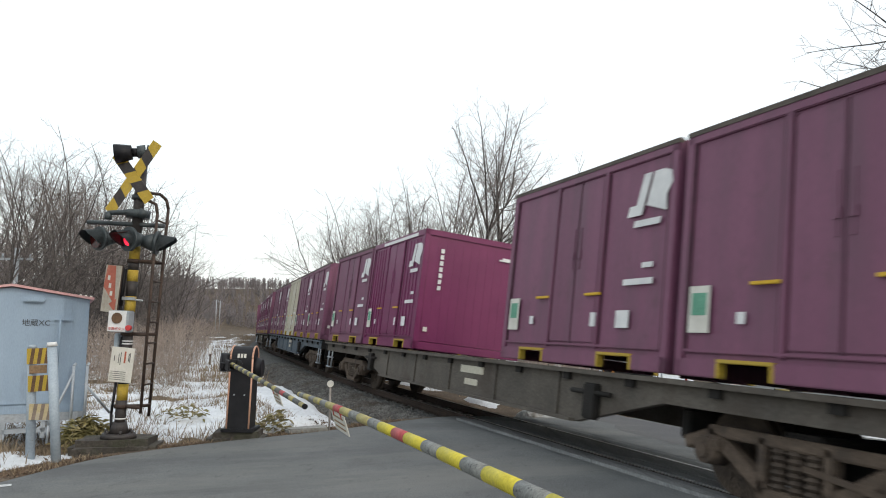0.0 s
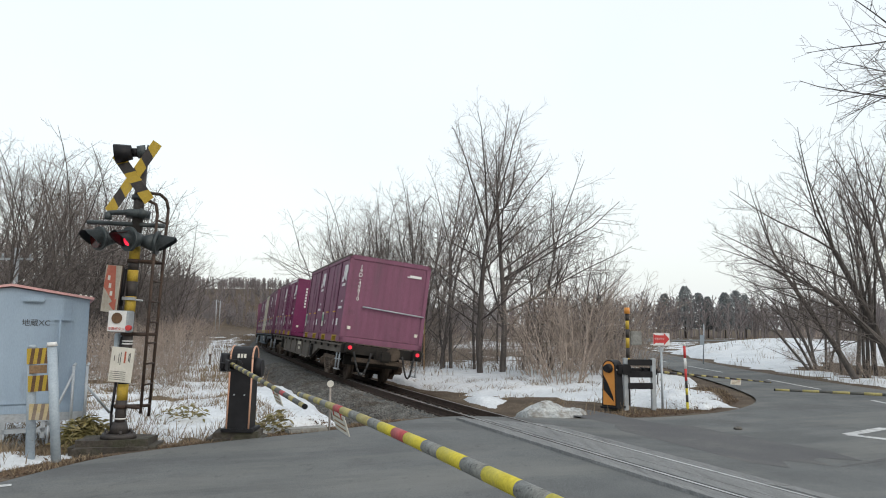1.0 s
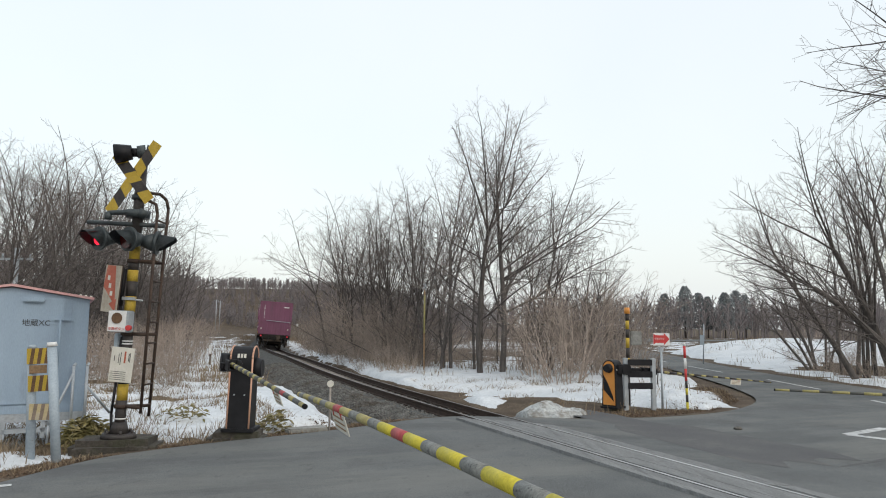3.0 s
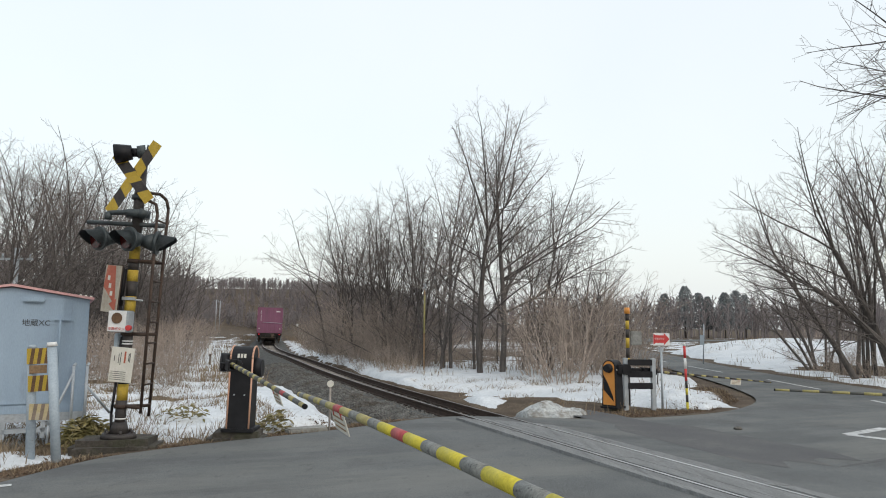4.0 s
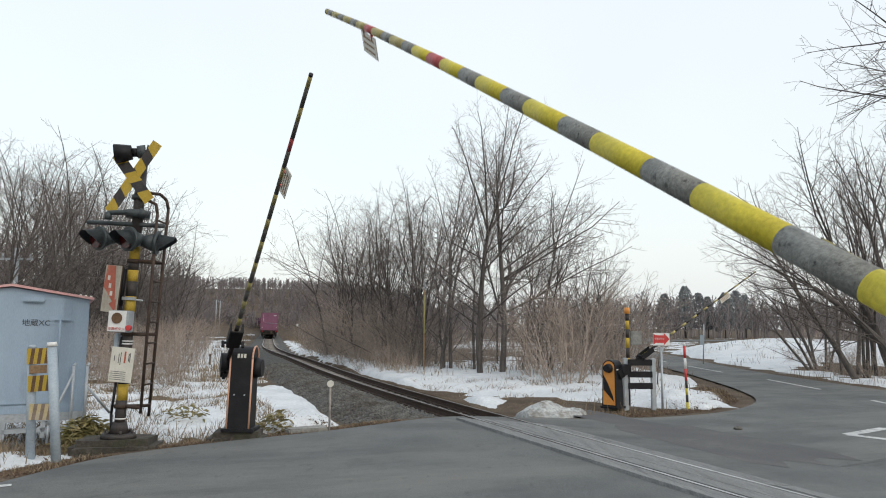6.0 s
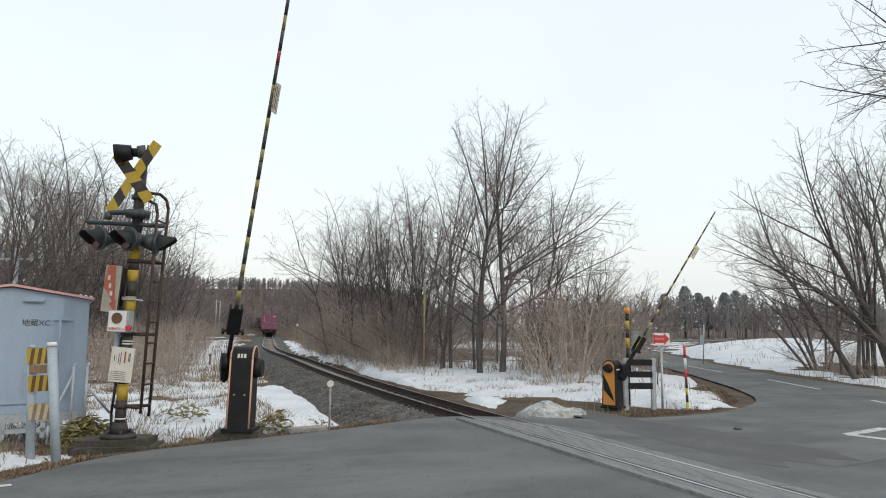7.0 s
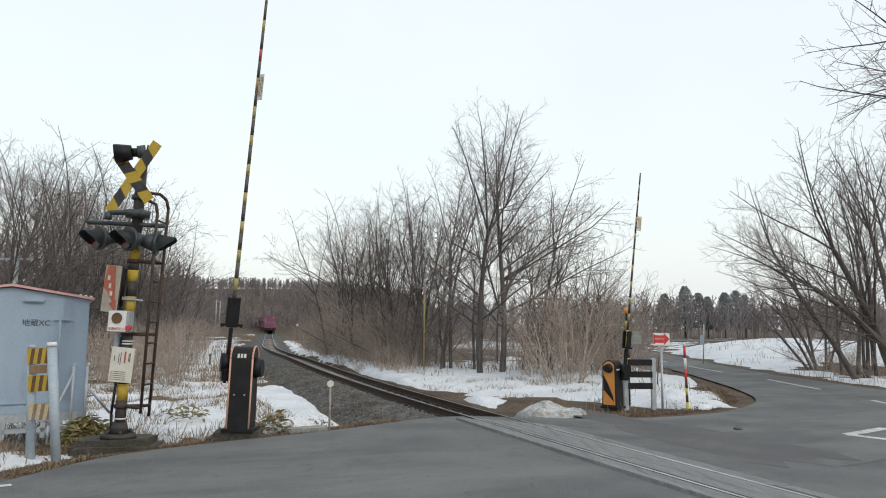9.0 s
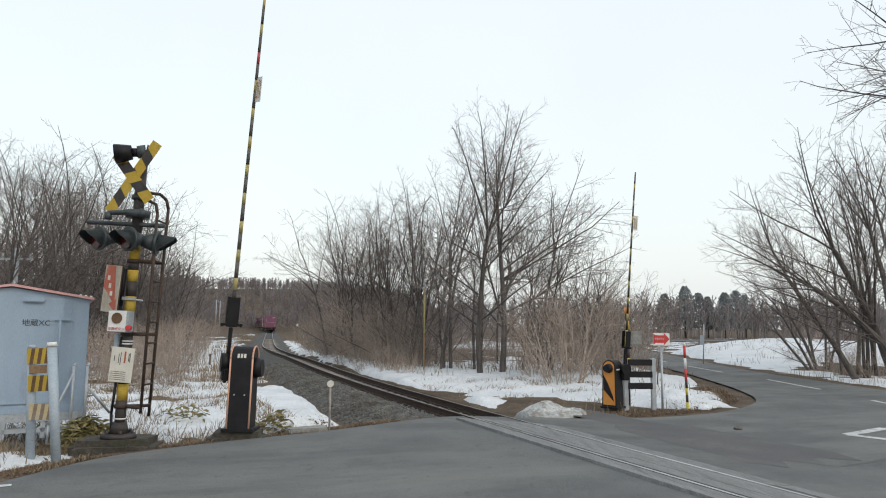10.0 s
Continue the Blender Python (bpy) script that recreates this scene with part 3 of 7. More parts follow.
def scatter_stones(name, count, s_of, x_of, z_of, size, seed, material="stone"):
    rng = random.Random(seed)
    shapes = [stone_shape(rng) for _ in range(10)]
    V, F, base = [], [], 0
    for _ in range(count):
        v, f = shapes[rng.randrange(10)]
        s, x = s_of(rng), x_of(rng)
        m = on_track(s, x, z_of(x)) @ Euler((rng.random() * 6, rng.random() * 6, rng.random() * 6)).to_matrix().to_4x4()
        k = rng.uniform(*size)
        a = np.array(m)
        V.append(v * (k, k * rng.uniform(0.7, 1), k * rng.uniform(0.6, 0.9)) @ a[:3, :3].T + a[:3, 3])
        F.append(f + base)
        base += len(v)
    V, F = np.concatenate(V), np.concatenate(F)
    me = bpy.data.meshes.new(name)
    me.from_pydata(V.tolist(), [], F.tolist())
    me.materials.append(M[material])
    return new(name, me)


BX, BZ = [-2.9, -2.5, -2.1, -1.75, -1.4, -0.9, 0, 0.9, 1.35, 1.6, 2.0, 2.5], [-0.80, -0.58, -0.38, -0.22, -0.150, -0.140, -0.22, -0.160, -0.165, -0.20, -0.40, -0.70]
stones = scatter_stones("ballast_stones", 15000, lambda r: 2.2 + 20 * r.random() ** 1.5, lambda r: r.choice((r.uniform(-2.85, -1.1), r.uniform(-2.85, -1.1), r.uniform(-2.85, -1.1), r.uniform(-1.0, 1.0), r.uniform(1.1, 2.3))), lambda x: float(np.interp(x, BX, BZ)), (0.022, 0.05), 4)
tagged(stones, "loose grey ballast stones on the bank", "ballast stones", kind="stuff")

# ---------------------------------------------------------------- crossing deck
deck = thing("crossing_deck", Matrix(), "weathered grey crossing planks between and beside the rails", "crossing deck", kind="structure")
def deck_planks(x0, x1, n, s0, s1):
    w = (x1 - x0) / n
    for i in range(n):
        edges = [s0]
        while edges[-1] < s1 - 0.6:
            edges.append(min(s1, edges[-1] + random.uniform(2.2, 3.2)))
        for a, b in zip(edges[:-1], edges[1:]):
            bm = bmesh.new()
            cols = []
            lift = random.uniform(-0.002, 0.002)
            for s in np.linspace(a + 0.006, b - 0.006, 5):
                m = on_track(float(s))
                e = random.uniform(0, 0.002)
                cols.append([bm.verts.new(m @ Vector(p)) for p in ((x0 + i * w + 0.001 + e, 0, -0.14), (x0 + i * w + 0.001 + e, 0, 0.012 + lift), (x0 + (i + 1) * w - 0.001 - e, 0, 0.012 + lift), (x0 + (i + 1) * w - 0.001 - e, 0, -0.14))])
            for p, q in zip(cols[:-1], cols[1:]):
                for j in range(3):
                    bm.faces.new((p[j], p[j + 1], q[j + 1], q[j]))
            bm.faces.new(cols[0]), bm.faces.new(list(reversed(cols[-1])))
            bmesh.ops.recalc_face_normals(bm, faces=bm.faces[:])
            part("plank", bm, "deck", deck)


deck_planks(-0.455, 0.520, 5, -7.5, 2.3)
deck_planks(-1.02, -0.635, 2, -7.5, 2.1)
deck_planks(0.606, 1.05, 2, -3.0, 2.4)
deck_planks(0.74, 1.05, 1, -7.5, -3.02)

# ---------------------------------------------------------------- train
FLOOR = 1.105


def side_face(x):
    """Turns a drawing in x to the right, y up into the plane of a side: seen from outside."""
    return Matrix.Rotation(radians(90), 4, "Z") @ Matrix.Rotation(radians(90), 4, "X") if x > 0 else Matrix.Rotation(radians(-90), 4, "Z") @ Matrix.Rotation(radians(90), 4, "X")


def emblem(bm, m, h):
    """Two plain slanted blocks, the narrower with a foot, over a thin bar."""
    w = h * 1.15
    for pts in (((-0.62, -0.50), (-0.16, -0.50), (0.10, 0.50), (-0.14, 0.50), (-0.34, -0.24), (-0.56, -0.24)), ((-0.02, -0.28), (0.60, -0.50), (0.58, -0.12), (0.74, 0.14), (0.68, 0.42), (0.46, 0.50), (0.18, 0.50)), ((-0.40, -0.78), (0.42, -0.78), (0.46, -0.62), (-0.36, -0.62))):
        vs = [bm.verts.new(m @ Vector((x * w, y * h, 0))) for x, y in pts]
        ex = bmesh.ops.extrude_face_region(bm, geom=[bm.faces.new(vs)])
        bmesh.ops.translate(bm, verts=[g for g in ex["geom"] if isinstance(g, bmesh.types.BMVert)], vec=(m.to_3x3() @ Vector((0, 0, 0.004))))


def box_on(bm, m, x, y, w, h, t=0.004):
    g = bmesh.ops.create_cube(bm, size=1)
    bmesh.ops.transform(bm, matrix=m @ Matrix.Translation((x, y, 0)) @ Matrix.Diagonal((w, h, t, 1)), verts=g["verts"])


def container(label, paint, ribbed=False, number="", logo=True, tail=False, stripe=False):
    L, W, H = 3.715, 2.45, 2.5
    c = thing("container", Matrix(), label, "freight container", "containers on the train")
    bm = bmesh.new()
    box(bm, 0, 0, H / 2 + 0.07, W - 0.06, L - 0.06, H - 0.20)
    part("body", bm, paint, c)
    # frame rails and posts
    bm = bmesh.new()
    for sx in (-1, 1):
        for sy in (-1, 1):
            box(bm, sx * (W / 2 - 0.06), sy * (L / 2 - 0.06), H / 2, 0.12, 0.12, H, bevel=0.012)
        box(bm, sx * (W / 2 - 0.05), 0, H - 0.06, 0.10, L, 0.12, bevel=0.01)
        for y0, y1 in ((-L / 2, -1.26), (-0.64, 0.64), (1.26, L / 2)):
            box(bm, sx * (W / 2 - 0.05), (y0 + y1) / 2, 0.085, 0.10, y1 - y0, 0.17, bevel=0.01)
    for sy in (-1, 1):
        box(bm, 0, sy * (L / 2 - 0.05), H - 0.06, W, 0.10, 0.12, bevel=0.01)
        box(bm, 0, sy * (L / 2 - 0.05), 0.08, W, 0.10, 0.16, bevel=0.01)
    part("frame", bm, paint, c)
    bm = bmesh.new()
    box(bm, 0, 0, H - 0.005, W - 0.02, L - 0.02, 0.03)
    part("roof", bm, paint, c)
    if not stripe:
        for sx in (-1, 1):
            bm = bmesh.new()
            box(bm, sx * (W / 2 - 0.03), 0, H - 0.01, 0.075, L + 0.01, 0.07, bevel=0.012)
            part("roof_edge", bm, "roofedge", c, "grimy brown roof edge")
    for sx in (-1, 1):
        # two leaves of the side door between upright posts, each with its dark joint, latch and yellow lever
        for y0, y1 in ((-0.50, -0.012), (0.012, 0.50)):
            bm = bmesh.new()
            box(bm, sx * (W / 2 - 0.033), (y0 + y1) / 2, H / 2 + 0.06, 0.045, y1 - y0, H - 0.44, bevel=0.008)
            door = part("door", bm, paint, c)
            bm = bmesh.new()
            box(bm, sx * (W / 2 - 0.010), (-0.075 if y0 < 0 else 0.075), 1.48, 0.02, 0.03, 0.55)
            box(bm, sx * (W / 2 - 0.006), (-0.075 if y0 < 0 else 0.075), 1.40, 0.03, 0.06, 0.10)
            part("latch", bm, paint, door)
        for yy in (0.74, -0.46) if sx < 0 else (-0.74, 0.46):
            bm = bmesh.new()
            box(bm, sx * (W / 2 + 0.012), yy, 0.87, 0.03, 0.33, 0.035, bevel=0.006)
            part("handle", bm, "yellow", c, "yellow lever handle")
        bm = bmesh.new()
        for yy in (-0.56, 0.56):
            box(bm, sx * (W / 2 - 0.020), yy, H / 2 + 0.06, 0.05, 0.075, H - 0.30, bevel=0.010)
        box(bm, sx * (W / 2 - 0.012), 0, 0.245, 0.03, L - 0.26, 0.035, bevel=0.008)
        if ribbed:
            for yy in [q for q in np.linspace(-1.7, 1.7, 18) if abs(q) > 0.62]:
                box(bm, sx * (W / 2 - 0.030), yy, H / 2 + 0.04, 0.03, 0.07, H - 0.40, bevel=0.010)
        part("ribs", bm, paint, c)
        bm = bmesh.new()
        for yy in (-0.508, 0.508, -0.612, 0.612, 0.0):
            box(bm, sx * (W / 2 - 0.024), yy, H / 2 + 0.06, 0.02, 0.016, H - 0.40)
        for yy in (-L / 2 + 0.128, L / 2 - 0.128):
            box(bm, sx * (W / 2 - 0.020), yy, H / 2 + 0.06, 0.02, 0.03, H - 0.36)
        part("joint", bm, "seam", c, "dark grimy upright joints")
        m = side_face(sx)
        out = Matrix.Translation((sx * (W / 2 + 0.003), 0, 0)) @ m
        e = -1 if sx < 0 else 1
        if logo:
            bm = bmesh.new()
            emblem(bm, out @ Matrix.Translation((1.38 if sx < 0 else -1.38, 1.98, 0)), 0.48)
            part("emblem", bm, "white", c, "white emblem of slanted blocks over a bar")
        bm = bmesh.new()
        ex = 1.4 if sx < 0 else -1.4
        box_on(bm, out, ex - 0.10, 0.98, 0.52, 0.07)
        part("lettering_bar", bm, "white", c, "white unreadable lettering as a bar")
        bm = bmesh.new()
        box_on(bm, out, ex + 0.05, 1.16, 0.18, 0.06)
        part("lettering_bar", bm, "white", c, "white unreadable lettering as a bar")
        for px, pw, ph in ((ex - 0.33, 0.24, 0.20), (ex * 0.36, 0.13, 0.17), (-ex * 0.72, 0.10, 0.11)):
            bm = bmesh.new()
            box_on(bm, out, px, 0.56, pw, ph)
            part("placard", bm, "white", c, "white paper placard")
        bm = bmesh.new()
        box_on(bm, out, -ex * 1.1, 0.65, 0.28, 0.46)
        sticker = part("sticker", bm, "signwhite", c, "pale sticker with a green print")
        bm = bmesh.new()
        box_on(bm, out @ Matrix.Translation((0, 0, 0.003)), -ex * 1.1, 0.70, 0.20, 0.22)
        part("print", bm, "green", sticker)
        for yy in (-0.95, 0.95):
            bm = bmesh.new()
            box(bm, sx * (W / 2 - 0.04), yy, 0.160, 0.10, 0.66, 0.035, bevel=0.006)
            for q in (-0.31, 0.31):
                box(bm, sx * (W / 2 - 0.04), yy + q, 0.075, 0.10, 0.04, 0.15, bevel=0.006)
            part("fork_pocket", bm, "yellow_old", c, "worn yellow fork pocket surround")
        if stripe:
            bm = bmesh.new()
            box_on(bm, out, 0.2, H - 0.07, 2.4, 0.07)
            part("top_stripe", bm, "white", c)
    for sy in (-1, 1):
        bm = bmesh.new()
        for xx in np.linspace(-1.05, 1.05, 12):
            box(bm, xx, sy * (L / 2 - 0.041), H / 2, 0.10, 0.03, H - 0.36, bevel=0.008)
        part("end_corrugation", bm, paint, c)
    back = Matrix.Translation((0, -L / 2 - 0.004, 0)) @ Matrix.Rotation(radians(90), 4, "X")
    if number:
        for i, sign in enumerate(number):
            text("digit", sign, 0.155, back @ Matrix.Translation((-0.86, 2.18 - i * 0.115, 0.005)), "white", c)
    else:
        for i in range(7):
            bm = bmesh.new()
            box_on(bm, back, -0.80, 2.08 - i * 0.13, 0.075, 0.09)
            part("number_bar", bm, "white", c)
    bm = bmesh.new()
    box_on(bm, back, 0.78, 2.12, 0.36, 0.075)
    box_on(bm, back, 0.58, 2.10, 0.10, 0.03)
    part("end_mark", bm, "white", c, "small white mark")
    if tail:
        bm = bmesh.new()
        tube(bm, (-0.68, -L / 2 - 0.05, 1.05), (1.15, -L / 2 - 0.05, 0.98), 0.022, n=8)
        for xx in (-0.66, 1.13):
            tube(bm, (xx, -L / 2 - 0.05, 1.05 - (xx + 0.66) * 0.04), (xx, -L / 2 + 0.03, 1.05 - (xx + 0.66) * 0.04), 0.018, n=6)
        part("hand_bar", bm, "galv", c, "grey steel hand bar across the end")
    bm = bmesh.new()
    for xx in (-1.0, 1.0):
        box_on(bm, back, xx, 0.42, 0.09, 0.09)
    part("corner_marks", bm, "signwhite", c)
    return c


lock_mesh = []


def wagon(label, paint, last=False):
    w = thing("container_wagon", Matrix(), label, "railway wagon", "wagons of the train")
    # side sills, deep between the bogies
    prof = [(-9.75, 1.06), (9.75, 1.06), (9.75, 0.80), (5.6, 0.80), (4.0, 0.42), (-4.0, 0.42), (-5.6, 0.80), (-9.75, 0.80)]
    for sx in (-1, 1):
        bm = bmesh.new()
        n = len(prof)
        a = [bm.verts.new((sx * 1.16, y, z)) for y, z in prof]
        b = [bm.verts.new((sx * 1.06, y, z)) for y, z in prof]
        bm.faces.new(a), bm.faces.new(list(reversed(b)))
        for i in range(n):
            bm.faces.new((a[i], b[i], b[(i + 1) % n], a[(i + 1) % n]))
        bmesh.ops.recalc_face_normals(bm, faces=bm.faces[:])
        box(bm, sx * 1.17, 0, 1.03, 0.16, 19.5, 0.05)
        box(bm, sx * 1.17, 0, 0.44, 0.14, 8.0, 0.04)
        for y in (-3.6, -1.8, 0, 1.8, 3.6):
            box(bm, sx * 1.175, y, 0.74, 0.03, 0.05, 0.6)
        sill = part("side_sill", bm, paint, w)
        bm = bmesh.new()
        out = Matrix.Translation((sx * 1.168, 0, 0)) @ side_face(sx)
        for x, z, ww, hh in ((0.9 * -sx, 0.86, 0.9, 0.12), (0.9 * -sx, 0.66, 0.5, 0.1)):
            bm = bmesh.new()
            box_on(bm, out, x, z, ww, hh)
            part("sill_mark", bm, "cream", sill, "faded cream lettering as a bar")
        if not lock_mesh:
            bm = bmesh.new()
            box(bm, 0, 0, 0.99, 0.18, 0.14, 0.14)
            lock_mesh.append(link("container_lock", bm, "under", w))
            lock_mesh[0].matrix_local = Matrix.Translation((sx * 1.12, -8.9, 0))
            rest = np.linspace(-8.9, 8.9, 15)[1:]
        else:
            rest = np.linspace(-8.9, 8.9, 15)
        for y in rest:
            o = new("container_lock", lock_mesh[0].data)
            o.parent = w
            o.matrix_local = Matrix.Translation((sx * 1.12, y, 0))
        for y in (-4.4, 4.8):
            bm = bmesh.new()
            box(bm, sx * 1.20, y, 0.70, 0.10, 0.26, 0.42, bevel=0.02)
            tube(bm, (sx * 1.22, y - 0.4, 0.8), (sx * 1.22, y + 0.4, 0.8), 0.03, n=6)
            part("brake_valve", bm, "under", w)
    bm = bmesh.new()
    box(bm, 0, 0, 0.92, 0.5, 19.4, 0.22)
    for y in (-9.6, -7.1, -4.2, -1.4, 1.4, 4.2, 7.1, 9.6):
        box(bm, 0, y, 0.94, 2.1, 0.22, 0.18)
    box(bm, 0.3, 1.0, 0.62, 0.5, 1.4, 0.36, bevel=0.05)
    # added full-width floor plate, blocks sky light from above
    box(bm, 0, 0, 1.0, 2.1, 19.3, 0.04)
    tube(bm, (-0.45, -2.4, 0.6), (-0.45, -0.9, 0.6), 0.17, n=12)
    part("underframe", bm, "under", w)
    for by in (-7.1, 7.1):
        bm = bmesh.new()
        box(bm, 0, by, 0.60, 1.9, 0.42, 0.24, bevel=0.03)
        # added blocks that fill the bogie so no bright road shows through
        box(bm, 0, by, 0.40, 1.3, 1.15, 0.34, bevel=0.03)
        box(bm, 0, by, 0.86, 2.0, 2.3, 0.10)
        for q in (-1.5, 1.5):
            box(bm, 0, by + q, 0.62, 1.7, 0.14, 0.30, bevel=0.02)
        bogie = part("bogie", bm, "under", w)
        for sx in (-1, 1):
            # side frame of a top chord, slanting legs and a bottom chord, open between
            bm = bmesh.new()
            for p, q, t in (((-0.95, 0.62), (0.95, 0.62), 0.11), ((-0.88, 0.56), (-0.30, 0.20), 0.13), ((0.88, 0.56), (0.30, 0.20), 0.13), ((-0.36, 0.17), (0.36, 0.17), 0.11), ((-0.33, 0.18), (-0.33, 0.62), 0.10), ((0.33, 0.18), (0.33, 0.62), 0.10), ((-1.26, 0.47), (-0.9, 0.60), 0.12), ((1.26, 0.47), (0.9, 0.60), 0.12)):
                a = math.atan2(q[1] - p[1], q[0] - p[0])
                box(bm, sx * 0.97, by + (p[0] + q[0]) / 2, (p[1] + q[1]) / 2, 0.13, math.hypot(q[0] - p[0], q[1] - p[1]) + 0.06, t, rot=Matrix.Rotation(a, 4, "X"), bevel=0.015)
            frame_ = part("side_frame", bm, "bogie", bogie, "dusty brown cast side frame")
            for ax in (-0.95, 0.95):
                bm = bmesh.new()
                tube(bm, (sx * 0.86, by + ax, 0.43), (sx * 1.10, by + ax, 0.43), 0.14, 0.12, n=16)
                tube(bm, (sx * 1.10, by + ax, 0.43), (sx * 1.13, by + ax, 0.43), 0.07, n=10)
                box(bm, sx * 0.98, by + ax, 0.50, 0.2, 0.36, 0.12, bevel=0.02)
                part("axle_box", bm, "bogie", bogie, "dusty axle box")
            for q in (-0.17, 0.0, 0.17):
                bm = bmesh.new()
                lathe(bm, sx * 0.98, by + q, [(0.22 + i * 0.0292, 0.078 if i % 2 else 0.052) for i in range(13)])
                part("spring", bm, "wheel", bogie)
            bm = bmesh.new()
            box(bm, sx * 1.02, by - 0.55, 0.40, 0.05, 0.9, 0.05, rot=Matrix.Rotation(0.12, 4, "X"))
            part("brake_rod", bm, "bogie", bogie)
        for ax in (-0.95, 0.95):
            bm = bmesh.new()
            tube(bm, (-0.8, 0, 0), (0.8, 0, 0), 0.075, n=12)
            for sx in (-1, 1):
                tube(bm, (sx * 0.50, 0, 0), (sx * 0.63, 0, 0), 0.43, 0.425, n=32)
                tube(bm, (sx * 0.48, 0, 0), (sx * 0.51, 0, 0), 0.455, n=32)
                tube(bm, (sx * 0.62, 0, 0), (sx * 0.66, 0, 0), 0.16, n=14)
                for q in range(6):
                    tube(bm, (sx * 0.625, 0.27 * math.cos(q * 1.047), 0.27 * math.sin(q * 1.047)), (sx * 0.64, 0.27 * math.cos(q * 1.047), 0.27 * math.sin(q * 1.047)), 0.05, n=8)
            ws = part("wheelset", bm, "wheel", bogie)
            ws.matrix_local = Matrix.Translation((0, by + ax, 0.43))
    for sy in (-1, 1):
        bm = bmesh.new()
        box(bm, 0, sy * 9.72, 0.93, 2.36, 0.10, 0.26, bevel=0.01)
        box(bm, 0, sy * 9.8, 0.80, 0.44, 0.10, 0.34, bevel=0.02)
        box(bm, 0, sy * 9.98, 0.82, 0.20, 0.36, 0.22, bevel=0.03)
        box(bm, 0.02, sy * 10.10, 0.82, 0.34, 0.14, 0.30, bevel=0.05)
        part("coupler", bm, "under", w)
        for sx in (-1, 1):
            bm = bmesh.new()
            x, y = sx * 1.14, sy * 9.25
            for yy in (y - 0.22, y + 0.22):
                tube(bm, (x, yy, 0.95), (x, yy, 0.32), 0.022, n=6)
            for zz in (0.34, 0.62):
                box(bm, x, y, zz, 0.10, 0.46, 0.03)
            part("step", bm, "galv", w, "pale grey foot step")
    if last:
        for sx in (-1, 1):
            bm = bmesh.new()
            box(bm, sx * 0.98, -9.88, 0.98, 0.22, 0.22, 0.26, bevel=0.02)
            lamp = part("tail_lamp", bm, "under", w, "lit red tail lamp")
            bm = bmesh.new()
            tube(bm, (sx * 0.98, -9.985, 0.98), (sx * 0.98, -10.01, 0.98), 0.055, n=16)
            part("lamp_glass", bm, "tail_lit", lamp, "glowing red glass")
        for x0, dx, low in ((-0.35, -0.5, 0.25), (0.55, 0.35, 0.3)):
            bm = bmesh.new()
            pts = [(x0 + dx * u, -9.95 - 0.18 * math.sin(u * PI), 0.88 - (0.88 - low) * math.sin(u * PI)) for u in np.linspace(0, 1, 9)]
            bent(bm, pts, 0.028, 6)
            part("air_hose", bm, "rubber", w, "hanging black air hose")
        bm = bmesh.new()
        tube(bm, (0.30, -9.78, 0.92), (0.30, -9.95, 0.92), 0.19, n=18)
        box(bm, -0.1, -9.82, 0.66, 1.5, 0.08, 0.12)
        part("end_gear", bm, "wheel", w)
    return w


TRAIN = []          # (thing, metres from the train's tail end to its middle, height over the rails)
last_wagon = wagon("grimy grey-brown container wagon with fish-bellied sills", "wagon", last=True)
blue_wagon = wagon("grimy blue-grey container wagon with fish-bellied sills", "wagon_blue")
grey_wagon = wagon("dirty brown-grey container wagon behind the others", "wagon")
WAGONS = [last_wagon, blue_wagon, grey_wagon] + [copy_thing(blue_wagon if i % 2 else grey_wagon, Matrix()) for i in range(1, 5)]
for i, w in enumerate(WAGONS):
    TRAIN.append((w, 10.0 + 20.4 * i, 0.0))
SLOT = [-7.66, -3.83, 0.0, 3.83, 7.66]
c_tail = container("maroon ribbed freight container with white number on its end", "maroon", number="19D-49810", tail=True)
c_old = container("faded maroon freight container with white emblem", "maroon")
c_new = container("bright maroon corrugated freight container with a white top stripe", "maroon_fresh", ribbed=True, stripe=True)
c_cream = container("cream freight container with dirty ribs", "cream", ribbed=True, logo=False)
TRAIN += [(c_tail, 10.0 + SLOT[0], FLOOR), (c_old, 10.0 + SLOT[1], FLOOR), (c_new, 10.0 + SLOT[3], FLOOR), (copy_thing(c_old, Matrix()), 10.0 + SLOT[4], FLOOR)]
ORDER = ["old", "old", "cream", "old", "old", "old", "new", "old", "old", "new", "old", "cream", "old", "old", "new", "old", "old", "old", "old", "old", "new", "old", "cream", "old", "old", "old", "old", "old", "old", "old"]
first_cream = True
for i in range(1, len(WAGONS)):
    for k, sl in enumerate(SLOT):
        kind = ORDER[((i - 1) * 5 + k) % len(ORDER)]
        if kind == "cream" and first_cream:
            c, first_cream = c_cream, False
        else:
            c = copy_thing({"old": c_old, "new": c_new, "cream": c_cream}[kind], Matrix())
        TRAIN.append((c, 10.0 + 20.4 * i + sl, FLOOR))


def tail_at(t):
    """Where the tail of the last wagon's rearmost container stands along the track."""
    return float(np.interp(t, [0, 0.3, 0.6, 1.0, 2.0, 2.7, 3.8, 5.5, 8.0, 10.0], [-7.2, -2.5, 3.0, 10.1, 28.7, 41.0, 58.5, 88.0, 125.0, 154.0]))


# a smooth version of that run
TT = np.arange(0, 10.001, 1 / 30)
RUN = np.array([tail_at(t) for t in TT])
for _ in range(3):
    pad = np.concatenate([RUN[0] - (RUN[1:11][::-1] - RUN[0]), RUN, RUN[-1] + (RUN[-1] - RUN[-11:-1][::-1])])
    RUN = np.convolve(pad, np.ones(21) / 21, "valid")


